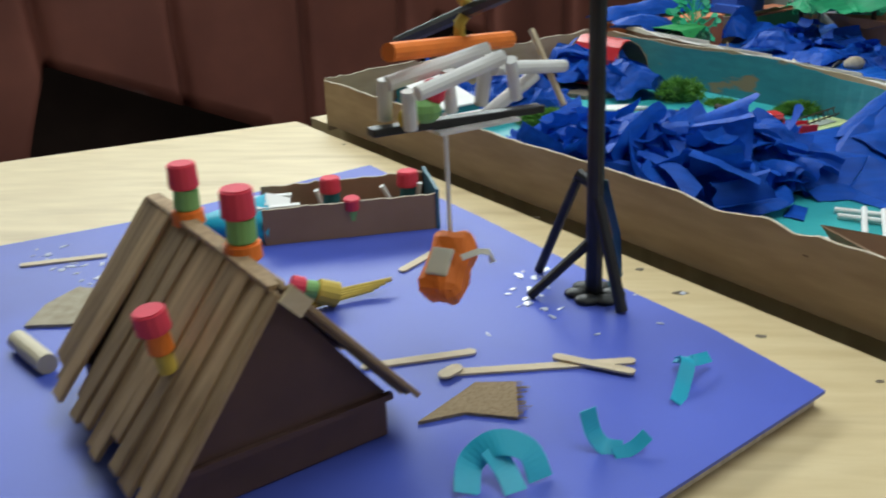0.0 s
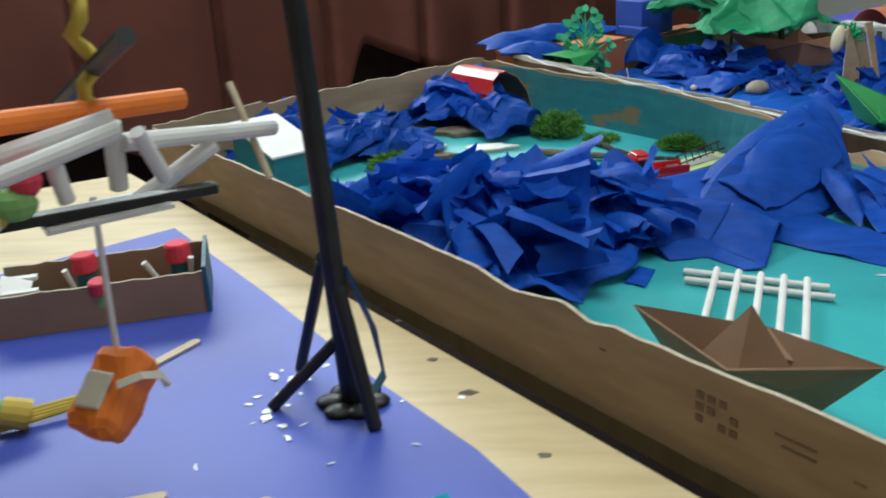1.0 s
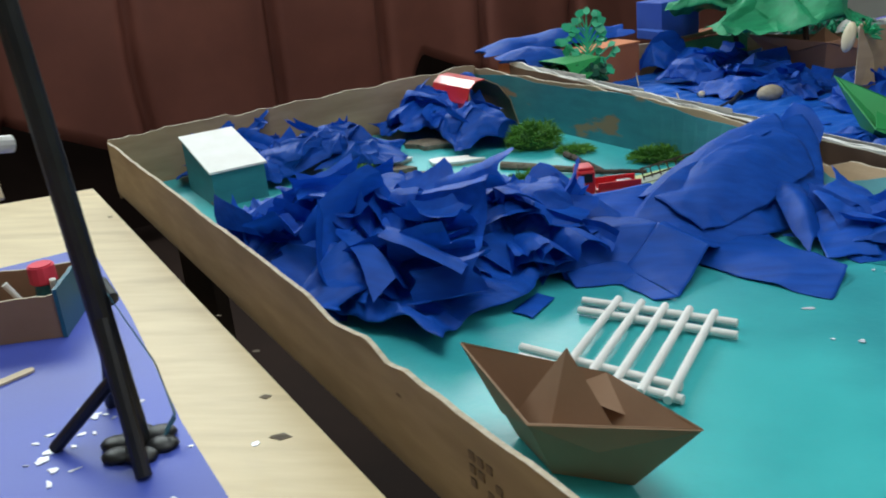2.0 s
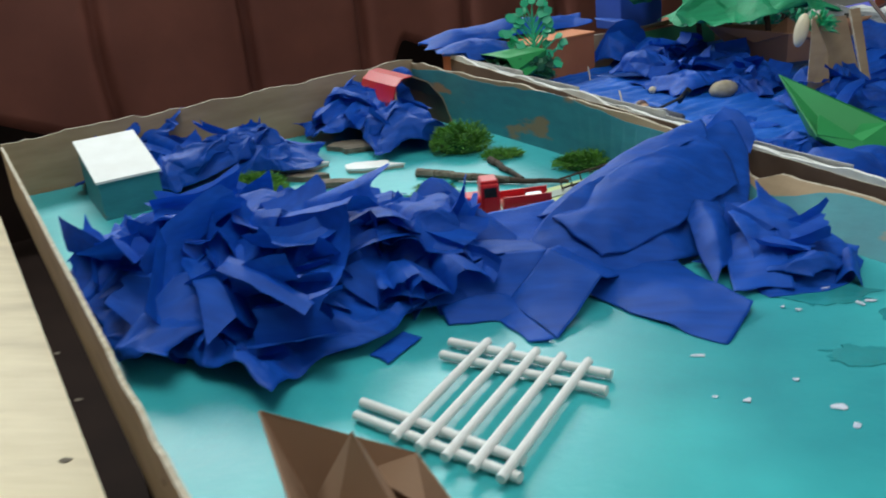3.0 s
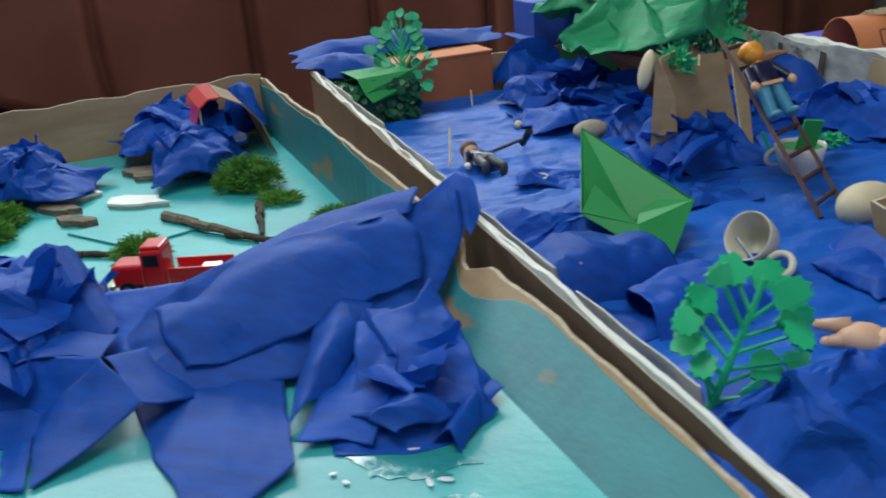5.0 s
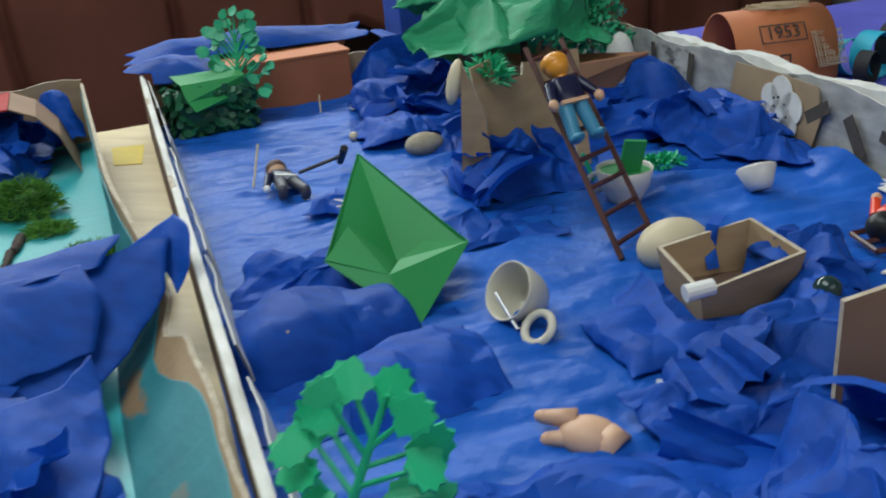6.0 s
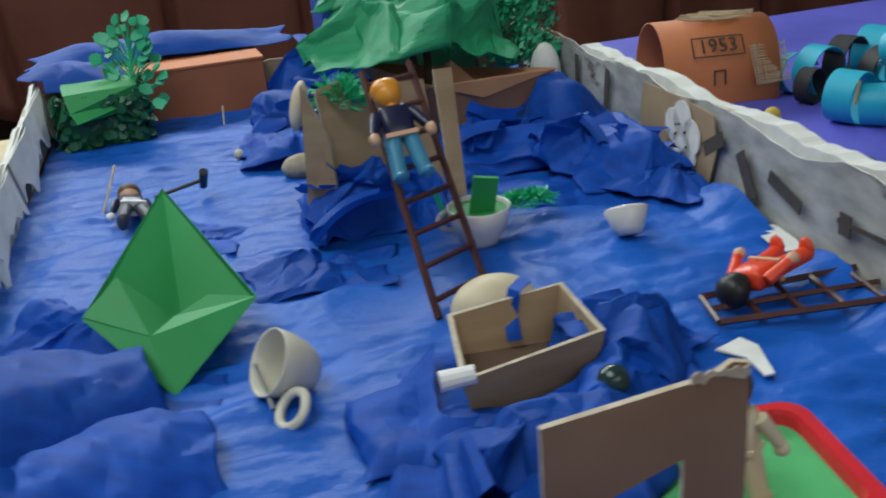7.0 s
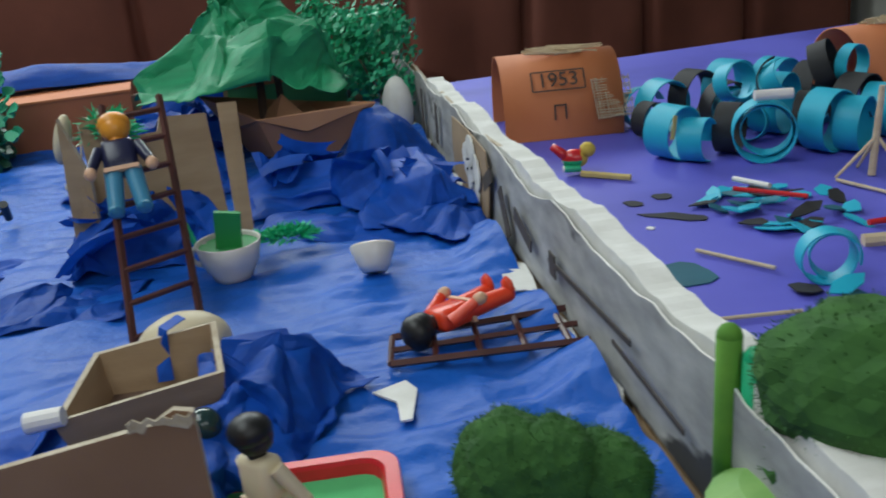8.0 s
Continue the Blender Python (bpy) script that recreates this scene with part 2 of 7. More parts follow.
def fold_sheet(heap, place, size, tilt, lean, turn, seed, floor, material):
    """A loose pleated fold of the paper: straight creases that fan out from one end."""
    rnd = random.Random(seed)
    m, bm, grid = pose(*place, tilt, lean, turn), bmesh.new(), []
    prof, x, z, sign = [(0.0, 0.0)], 0.0, 0.0, rnd.choice((-1, 1))
    for k in range(rnd.randint(3, 5)):
        a, step, bow = sign * radians(rnd.uniform(14, 60)), size[0] * rnd.uniform(0.20, 0.50), rnd.uniform(-0.22, 0.22)
        for i in range(1, 4):
            f = i / 3
            o = bow * step * math.sin(math.pi * f)
            prof.append((x + step * f * math.cos(a) - o * math.sin(a), z + step * f * math.sin(a) + o * math.cos(a)))
        x, z, sign = prof[-1][0], prof[-1][1], -sign
    cx, cz = x / 2, sum(p[1] for p in prof) / len(prof)
    fan, bend, n = rnd.uniform(0.25, 1.0), rnd.uniform(-7, 7), 9
    for j in range(n + 1):
        t = j / n
        wd = 1 - (1 - fan) * t
        row = []
        for i, (px, pz) in enumerate(prof):
            y = (t - 0.5) * size[1] * (1 + 0.45 * noise.noise(Vector((i * 0.31, seed, 5 + 3 * (t > 0.5)))) + 0.2 * noise.noise(Vector((i * 1.1, seed, 9))))
            p = m @ Vector(((px - cx) * wd, y, (pz - cz) * wd + bend * y * y + 0.0030 * crumple(px, y, seed, 0.026)))
            p.z = max(p.z, floor + 0.001)
            row.append(bm.verts.new(p))
        grid.append(row)
    for a, b in zip(grid, grid[1:]):
        for i in range(len(prof) - 1):
            bm.faces.new((a[i], a[i + 1], b[i + 1])), bm.faces.new((a[i], b[i + 1], b[i]))
    inv = heap.matrix_world.inverted().to_3x3()
    for v in bm.verts:
        v.co += inv @ keep_in(heap.matrix_world @ v.co, heap.matrix_world.translation)
    ob = part("fold", bm, material, heap, smooth=True)
    ob.data.set_sharp_from_angle(angle=radians(24))
    return ob


def paper_sheet(lines, label="blue crepe paper folded over itself in broad creases", creased=(), seed=1, grain=0.0022, step=12, material=None):
    """A stiff sheet of paper laid through lines of (u, v, z) points: smooth along each line, with a crease at the named ones."""
    def along(pts, f):
        k = min(int(f), len(pts) - 2)
        g = f - k
        p0, p1, p2, p3 = (Vector(pts[max(0, min(len(pts) - 1, k + o))]) for o in (-1, 0, 1, 2))
        return 0.5 * (2 * p1 + (p2 - p0) * g + (2 * p0 - 5 * p1 + 4 * p2 - p3) * g * g + (3 * p1 - p0 - 3 * p2 + p3) * g ** 3)

    bm, grid = bmesh.new(), []
    for k in range(len(lines) - 1):
        for j in range(step + (k == len(lines) - 2)):
            row = []
            for i in range((len(lines[0]) - 1) * step + 1):
                f = i / step
                across = [along(l, f) for l in lines]
                a, b, g = across[k], across[k + 1], j / step
                if creased == "all" or k in creased:
                    p = a.lerp(b, g)
                else:
                    p = along(across, k + g)
                h = crumple(p.x * 1.3, p.y * 1.3, seed, 0.042)
                edge = 0.004 * noise.noise(Vector((p.x * 40, p.y * 40, seed)))
                row.append(bm.verts.new(W(p.x + edge, p.y - edge, max(0.0062, p.z + grain * h))))
            grid.append(row)
    for a, b in zip(grid, grid[1:]):
        for i in range(len(a) - 1):
            bm.faces.new((a[i], a[i + 1], b[i + 1], b[i]))
    ob = solo("crumpled_crepe_paper", bm, material or CREPE, label, "crepe paper", "crepe paper waves", smooth=True)
    ob.data.set_sharp_from_angle(angle=radians(16))
    ob.modifiers.new("thickness", "SOLIDIFY").thickness = 0.0006
    return ob


UDEG = math.degrees(math.atan2(AX.y, AX.x))   # turn of the boxes' long side


def torn_wall(bm, p, q, z0, z1, thick=0.004, tear=0.004, seed=0, n=60, steps=None):
    """An upright cardboard wall from p to q with an uneven top edge."""
    p, q = Vector((p[0], p[1], 0)), Vector((q[0], q[1], 0))
    d = (q - p).normalized()
    nrm = Vector((-d.y, d.x, 0)) * thick / 2
    prev = None
    for i in range(n + 1):
        f = i / n
        c = p.lerp(q, f)
        top = z1(f) if callable(z1) else z1
        top += tear * noise.noise(Vector((f * 14, seed * 3.3, 0))) + tear * 0.5 * noise.noise(Vector((f * 50, seed * 3.3, 2)))
        ring = [bm.verts.new(c + nrm * s + Vector((0, 0, z))) for s, z in ((-1, z0), (1, z0), (1, top), (-1, top))]
        if prev:
            for k in range(4):
                fc = bm.faces.new((prev[k], prev[(k + 1) % 4], ring[(k + 1) % 4], ring[k]))
                fc.material_index = 1 if k == 2 else 0
        else:
            bm.faces.new(ring[::-1])
        prev = ring
    bm.faces.new(prev)
    bmesh.ops.recalc_face_normals(bm, faces=bm.faces[:])
    return bm


# ---- room ----
def slab(name, corners, z0, z1, material, kind="structure", label="", category=""):
    return solo(name, prism(bmesh.new(), corners, z0, z1), material, label, category, kind=kind)


def quad(u0, u1, v0, v1):
    return [W(u0, v0), W(u1, v0), W(u1, v1), W(u0, v1)]


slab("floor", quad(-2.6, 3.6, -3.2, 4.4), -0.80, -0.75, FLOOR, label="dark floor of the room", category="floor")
# Ceiling and walls are never in view; they are added for bounced light.
slab("ceiling", quad(-2.6, 3.6, -3.2, 4.4), 1.95, 2.0, PLASTER, label="unseen plaster ceiling, added to bounce light", category="ceiling")
slab("wall_south", quad(3.5, 3.6, -3.2, 4.4), -0.75, 1.95, PLASTER, label="unseen plaster wall, added to bounce light", category="wall")
slab("wall_west", quad(-2.6, 3.5, -3.2, -3.1), -0.75, 1.95, PLASTER, label="unseen plaster wall, added to bounce light", category="wall")
slab("wall_east", quad(-2.6, 3.5, 4.3, 4.4), -0.75, 1.95, PLASTER, label="unseen plaster wall, added to bounce light", category="wall")
slab("wall_north", quad(-2.6, -2.5, -3.1, 4.3), -0.75, 1.95, PLASTER, label="unseen plaster wall, added to bounce light", category="wall")


def curtain():
    """Heavy maroon cloth hanging to the floor in broad folds."""
    bm = bmesh.new()
    nx, nz, prev = 420, 14, None

    # Hem is cut up in arches where the added dark backing shows.
    def hem(v):
        k = (v - 0.02) % 1.72
        if v > 2.9:
            return -0.74
        return max(-0.74, -0.20 - 0.46 * k if k < 0.86 else -0.20 - 5.0 * (1.72 - k) ** 1.4)

    for i in range(nx + 1):
        v = -3.1 + 7.3 * i / nx
        col = []
        for j in range(nz + 1):
            z = hem(v) + (0.45 - hem(v)) * j / nz
            x = v + 0.05 * noise.noise(Vector((v * 1.5, z * 1.2, 0)))
            ph = x / 0.52
            k = ph - math.floor(ph)
            depth = 0.085 * (1 - (2 * k - 1) ** 14) + 0.02 * noise.noise(Vector((x * 3, z * 1.5, 4)))
            col.append(bm.verts.new(W(-2.2 + depth + 0.05 * (0.45 - z) * abs(noise.noise(Vector((x * 2.1, 7, 0)))), v, z)))
        if prev:
            for j in range(nz):
                bm.faces.new((prev[j], col[j], col[j + 1], prev[j + 1]))
        prev = col
    ob = solo("curtain", bm, MAROON, "heavy maroon cloth hanging in broad folds behind the tables", "curtain", smooth=True)
    ob.modifiers.new("thickness", "SOLIDIFY").thickness = 0.006
    return ob


curtain()
# Backing is added only so the openings under the hem look dark.
slab("dark_backing", quad(-2.42, -2.38, -3.1, 4.3), -0.75, 0.5, FLOOR, label="dark backing added behind the openings under the maroon cloth", category="panel")


def table(name, corners, top, label):
    t = thing(name, label, "table")
    bm = prism(bmesh.new(), corners, top - 0.028, top)
    part("tabletop", bm, WOOD, t)
    c = sum((Vector((p[0], p[1], 0)) for p in corners), Vector()) / len(corners)
    for p in corners:
        q = Vector((p[0], p[1], 0)).lerp(c, 0.12)
        part("leg", box(bmesh.new(), (q.x, q.y, (top - 0.028 - 0.75) / 2), (0.05, 0.05, 0.75 + top - 0.028)), DARKWOOD, t)
    return t


table("table", [W(-0.07, -0.010), W(1.34, -0.012), W(1.34, -1.5), W(-0.33, -1.35)], 0.0, "pale knotty wooden table under the blue card")
table("table", quad(-0.12, 1.34, 0.045, 1.47), -0.012, "pale wooden table under the two large cardboard boxes")
table("table", quad(-0.12, 1.34, 1.48, 3.2), -0.012, "pale wooden table under the violet card")

# ---- blue card with its board ----
board = thing("display_board", "tan board covered with blue-violet card, lying on the table", "board")
OUT = [(-0.03, 1.28), (0.055, 1.172), (0.14, 1.064), (0.285, 0.868), (0.37, 0.765), (0.44, 0.657), (0.285, 0.512), (0.02, 0.27), (-0.3, 0.3), (-0.62, 0.82), (-0.43, 0.965), (-0.3, 1.045)]
part("board", prism(bmesh.new(), [(Vector((0.0, 0.8)).lerp(Vector(p), 0.985)) for p in OUT], 0.001, 0.013), CARD_EDGE, board)
part("card_cover", prism(bmesh.new(), OUT, 0.0132, 0.0165), SHEET, board)


# ---- large cardboard boxes ----
def splay(bm):
    """Bends the near half of the long wall outwards and down, until it leans on the next box."""
    for q in bm.verts:
        d = q.co - W(0, 0)
        u, z = d.x * AX.x + d.y * AX.y, q.co.z
        s = min(1.0, max(0.0, (u - 0.45) / 0.40))
        s = s * s * (3 - 2 * s)
        far = min(0.0295, 0.773 - 0.0456 * u - 0.0062 - 0.692)
        q.co += Vector((AY.x, AY.y, 0)) * s * (-0.030 + (0.030 + far) * max(0.0, z) / 0.088)
        q.co.z = z * (1 - 0.52 * s - 0.16 * min(1.0, max(0.0, (u - 0.85) / 0.3)))
    return bm


def sag(bm):
    """Lowers a wall towards its near end."""
    for q in bm.verts:
        d = q.co - W(0, 0)
        q.co.z *= 0.88 - 0.46 * min(1.0, max(0.0, (d.x * AX.x + d.y * AX.y) / 1.26))
    return bm


def tray_a():
    t = thing("cardboard_tray", "large low cardboard box painted teal inside, with torn edges", "box")
    V0, V1, U1 = 0.018, 0.692, 1.3
    part("bottom", prism(bmesh.new(), quad(0.0, U1, V0 + 0.03, V1), -0.010, 0.002), CARD, t)
    part("painted_floor", prism(bmesh.new(), quad(0.006, U1 - 0.006, V0 + 0.004, V1 - 0.004), 0.0024, 0.005), TEAL, t, "glossy teal painted floor")
    part("front_wall", torn_wall(bmesh.new(), W(0, V0), W(U1, V0), 0.003, lambda f: 0.083 - 0.007 * max(0.0, 1 - abs(f - 0.66) / 0.04) - 0.005 * max(0.0, 1 - abs(f - 0.73) / 0.02), seed=1, tear=0.003, n=140), [CARD, CARD_EDGE], t)
    part("far_wall", torn_wall(bmesh.new(), W(0, V0), W(0, V1), -0.008, lambda f: 0.082 + 0.014 * f + (0.006 if f < 0.3 else 0), seed=2, tear=0.005), [CARD, CARD_EDGE], t)
    part("near_wall", torn_wall(bmesh.new(), W(U1, V0), W(U1, V1), -0.008, 0.085, seed=3), [CARD, CARD_EDGE], t)
    part("back_wall", splay(torn_wall(bmesh.new(), W(0, V1), W(U1, V1), -0.008, lambda f: 0.088 - 0.024 * max(0.0, 1 - abs(f - 0.588) / 0.022), seed=4, tear=0.006, n=120)), [CARD, CARD_EDGE], t)
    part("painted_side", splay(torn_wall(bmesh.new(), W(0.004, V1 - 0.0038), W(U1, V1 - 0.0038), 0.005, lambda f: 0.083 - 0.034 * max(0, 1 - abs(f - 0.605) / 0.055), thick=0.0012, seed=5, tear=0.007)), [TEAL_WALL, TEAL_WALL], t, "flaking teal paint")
    return t


tray_a()
NEWS = mat("newsprint", (0.27, 0.27, 0.27), (0.46, 0.46, 0.45), 0.85, 26, 0.2, 150, stretch=(1, 1, 2.5), c3=(0.045, 0.045, 0.05), patch_scale=7, patch=(0.60, 0.64))
NEWS_WHITE = mat("pasted_newsprint", (0.62, 0.61, 0.58), (0.76, 0.75, 0.72), 0.85, 26, 0.3, 120, c3=(0.06, 0.06, 0.065), patch_scale=8, patch=(0.60, 0.64))
TORN = mat("torn_white_paper", (0.66, 0.65, 0.61), (0.80, 0.79, 0.76), 0.85, 40, 0.4, 120)


def tray_b():
    t = thing("cardboard_tray", "large low cardboard box lined with blue crepe paper and torn newspaper", "box")
    L0, L1, LE, R0, R1, U1 = 0.773, 0.7155, 1.26, 1.497, 1.342, 1.3
    part("bottom", prism(bmesh.new(), [W(0, L0), W(LE, L1), W(U1, L1), W(U1, R1), W(-0.02, R0)], -0.010, 0.002), CARD, t)
    # The gap's shade is put into this side's colour.
    part("front_wall", sag(torn_wall(bmesh.new(), W(0, L0), W(LE, L1), -0.008, 0.092, seed=6, tear=0.005)), [CARD_DARK, CARD_EDGE], t, "cardboard side, coloured darker as in the shaded gap")
    part("far_wall", torn_wall(bmesh.new(), W(0, L0), W(-0.02, R0), -0.008, 0.07, seed=7, tear=0.005), [CARD, CARD_EDGE], t)
    part("near_wall", torn_wall(bmesh.new(), W(U1, L1), W(U1, R1), -0.008, 0.05, seed=8, tear=0.005), [CARD, CARD_EDGE], t)
    part("back_wall", torn_wall(bmesh.new(), W(-0.02, R0), W(U1, R1), -0.008, 0.088, seed=9, tear=0.005), [CARD, CARD_EDGE], t)
    part("newspaper_lining", torn_wall(bmesh.new(), W(0.0, R0 - 0.008), W(U1, R1 - 0.006), 0.012, lambda f: 0.089 + 0.004 * math.sin(f * 40), thick=0.0014, seed=10, tear=0.008, n=120), [NEWS, TORN], t, "grey printed newspaper lining")
    part("paper_edging", sag(torn_wall(bmesh.new(), W(0.0, L0 + 0.0045), W(LE, L1 + 0.0045), 0.012, 0.096, thick=0.0025, seed=12, tear=0.006, n=120)), [NEWS_WHITE, TORN], t, "torn white and grey paper pasted over the edge")
    part("torn_edge", sag(torn_wall(bmesh.new(), W(0.0, L0 + 0.001), W(LE, L1 + 0.001), 0.086, lambda f: 0.098 + 0.003 * math.sin(f * 47), thick=0.0045, seed=15, tear=0.009, n=140)), [TORN, TORN], t, "thick torn white paper edge")
    part("torn_edge", torn_wall(bmesh.new(), W(0.3, R0 - 0.119 * 0.32 + 0.008), W(U1, R1 + 0.008), 0.078, lambda f: 0.091 + 0.006 * f + 0.003 * math.sin(f * 33), thick=0.020, seed=14, tear=0.006, n=140), [TORN, TORN], t, "thick torn white paper edge")
    return t


tray_b()


def water_sheet():
    """Blue paper spread over the floor of the box in low ripples."""
    bm = bmesh.new()
    nu, nv, rows = 240, 170, []
    for i in range(nu + 1):
        u = 0.012 + 1.276 * i / nu
        lo, hi = 0.775 - 0.066 * u + 0.012, 1.495 - 0.119 * u - 0.014
        row = []
        for j in range(nv + 1):
            f = j / nv
            v = lo + (hi - lo) * f
            h = 0.005 * abs(noise.noise(Vector((u * 26, v * 8, 1)))) + 0.0017 * (1 - abs(noise.noise(Vector((u * 85 + v * 14, v * 20, 7))))) ** 4 + 0.004 * (1 - abs(noise.noise(Vector((u * 36 - v * 8, v * 11 + u * 4, 3))))) ** 3
            h += 0.003 * abs(crumple(u * 1.0, v * 1.6, 5, 0.10)) + 0.02 * max(0, f - 0.93) / 0.07 * (0.5 + noise.noise(Vector((u * 12, 0, 2))))
            row.append(bm.verts.new(W(u, v, 0.006 + h)))
        rows.append(row)
    for a, b in zip(rows, rows[1:]):
        for j in range(nv):
            bm.faces.new((a[j], b[j], b[j + 1], a[j + 1]))
    bmesh.ops.recalc_face_normals(bm, faces=bm.faces[:])
    ob = solo("water_sheet", bm, CREPE_FLAT, "blue paper spread as water over the floor of the box", "paper sheet", smooth=True)
    return ob


water_sheet()
slab("violet_card", [W(-0.06, 1.515), W(1.3, 1.36), W(1.33, 2.9), W(-0.06, 2.9)], -0.0115, 0.010, PURPLE, kind="", label="violet card spread over the table", category="card")

# ---- crepe paper in the teal box ----
C = crepe
C((0.27, 1.24), (0.22, 0.22), 20, 0.030, 0.030, 0.070, 3, flaps=10)
C((0.40, 1.15), (0.26, 0.22), -25, 0.030, 0.034, 0.080, 7, flaps=12)
C((0.34, 1.20), (0.24, 0.22), 60, 0.046, 0.036, 0.070, 9, flaps=11)
C((0.46, 1.26), (0.22, 0.18), 40, 0.042, 0.034, 0.070, 12, flaps=11)
C((0.32, 1.32), (0.20, 0.17), -10, 0.034, 0.032, 0.065, 15, flaps=8)
C((0.42, 1.20), (0.18, 0.18), 75, 0.066, 0.034, 0.060, 17, flaps=9)
C((0.52, 1.22), (0.16, 0.15), 30, 0.030, 0.026, 0.070, 18, flaps=6)
RIDGE = "blue crepe paper folded into a ridge over the box wall"
paper_sheet([[(0.700, 0.41, 0.010), (0.690, 0.48, 0.020), (0.680, 0.56, 0.020), (0.672, 0.64, 0.030), (0.690, 0.705, 0.070)],
             [(0.745, 0.405, 0.026), (0.735, 0.48, 0.062), (0.728, 0.56, 0.076), (0.718, 0.64, 0.081), (0.712, 0.725, 0.086)],
             [(0.790, 0.415, 0.018), (0.785, 0.48, 0.042), (0.778, 0.56, 0.054), (0.764, 0.64, 0.058), (0.746, 0.715, 0.062)],
             [(0.815, 0.42, 0.007), (0.832, 0.50, 0.010), (0.838, 0.575, 0.010), (0.820, 0.63, 0.022), (0.782, 0.68, 0.036)]], RIDGE, creased="all", seed=25, grain=0.006)
paper_sheet([[(0.690, 0.46, 0.030), (0.690, 0.58, 0.068), (0.690, 0.66, 0.078)], [(0.715, 0.45, 0.042), (0.706, 0.58, 0.084), (0.700, 0.69, 0.094)], [(0.742, 0.47, 0.052), (0.742, 0.58, 0.078), (0.732, 0.67, 0.084)]], seed=26, grain=0.004)
paper_sheet([[(0.700, 0.690, 0.080), (0.722, 0.715, 0.072), (0.745, 0.720, 0.060)], [(0.690, 0.735, 0.100), (0.712, 0.742, 0.094), (0.738, 0.735, 0.076)]], "torn tip of blue crepe paper over the box wall", seed=24, grain=0.005)
paper_sheet([[(0.744, 0.45, 0.050), (0.738, 0.55, 0.080), (0.728, 0.66, 0.086)], [(0.776, 0.45, 0.046), (0.772, 0.55, 0.070), (0.756, 0.67, 0.076)], [(0.806, 0.46, 0.022), (0.812, 0.56, 0.034), (0.786, 0.66, 0.050)]], seed=43, grain=0.006)
paper_sheet([[(0.758, 0.300, 0.024), (0.766, 0.36, 0.042), (0.797, 0.406, 0.047)], [(0.778, 0.298, 0.007), (0.792, 0.342, 0.010), (0.804, 0.356, 0.012)]], seed=44, grain=0.003)
paper_sheet([[(0.770, 0.275, 0.006), (0.764, 0.315, 0.030), (0.766, 0.36, 0.042), (0.797, 0.406, 0.046)], [(0.715, 0.30, 0.008), (0.715, 0.33, 0.030), (0.715, 0.37, 0.038), (0.740, 0.42, 0.036)]], seed=27)
paper_sheet([[(0.797, 0.406, 0.046), (0.805, 0.375, 0.028), (0.803, 0.354, 0.012)], [(0.847, 0.428, 0.030), (0.862, 0.395, 0.016), (0.884, 0.350, 0.007)]], seed=28, grain=0.0015)
paper_sheet([[(0.803, 0.354, 0.013), (0.884, 0.348, 0.008)], [(0.792, 0.335, 0.006), (0.872, 0.330, 0.006)]], seed=29, grain=0.001)
paper_sheet([[(0.797, 0.406, 0.045), (0.847, 0.428, 0.029)], [(0.760, 0.45, 0.030), (0.825, 0.47, 0.010)]], seed=30, grain=0.002)
paper_sheet([[(0.777, 0.300, 0.014), (0.790, 0.345, 0.018), (0.812, 0.37, 0.010)], [(0.800, 0.295, 0.006), (0.825, 0.335, 0.006), (0.850, 0.365, 0.006)]], seed=31, grain=0.002)
paper_sheet([[(0.662, 0.394, 0.045), (0.690, 0.44, 0.050), (0.705, 0.48, 0.052)], [(0.735, 0.385, 0.022), (0.745, 0.42, 0.026), (0.760, 0.47, 0.030)]], seed=32)
paper_sheet([[(0.660, 0.345, 0.050), (0.705, 0.335, 0.036), (0.745, 0.320, 0.010)], [(0.675, 0.285, 0.040), (0.720, 0.285, 0.024), (0.760, 0.285, 0.008)]], seed=33)
FLAT = "flat corner of blue crepe paper on the teal floor"
paper_sheet([[(0.815, 0.420, 0.009), (0.890, 0.428, 0.0075), (0.978, 0.445, 0.0065)], [(0.805, 0.470, 0.013), (0.880, 0.470, 0.012), (0.962, 0.478, 0.0085)], [(0.805, 0.530, 0.016), (0.870, 0.520, 0.010), (0.946, 0.508, 0.014)]], FLAT, seed=34, grain=0.003)
paper_sheet([[(0.805, 0.215, 0.007), (0.830, 0.220, 0.0075)], [(0.790, 0.255, 0.010), (0.805, 0.265, 0.007)]], FLAT, seed=35, grain=0.001)
LEAF = "blue crepe paper leaning in stiff folds beside the ridge"
paper_sheet([[(0.812, 0.655, 0.054), (0.840, 0.625, 0.052), (0.842, 0.585, 0.046)], [(0.870, 0.660, 0.034), (0.885, 0.610, 0.038), (0.890, 0.565, 0.026)], [(0.930, 0.645, 0.020), (0.945, 0.600, 0.016), (0.920, 0.540, 0.010)], [(0.945, 0.650, 0.007), (0.965, 0.595, 0.006), (0.940, 0.535, 0.006)]], LEAF, seed=36, grain=0.007)
paper_sheet([[(0.868, 0.610, 0.044), (0.905, 0.590, 0.034), (0.945, 0.560, 0.010)], [(0.850, 0.570, 0.026), (0.880, 0.545, 0.018), (0.918, 0.515, 0.007)]], LEAF, seed=37, grain=0.005)
paper_sheet([[(0.930, 0.625, 0.012), (0.958, 0.596, 0.008)], [(0.940, 0.636, 0.024), (0.966, 0.606, 0.020)], [(0.952, 0.634, 0.010), (0.974, 0.610, 0.007)]], "rolled edge of blue crepe paper on the teal floor", seed=38, grain=0.002)
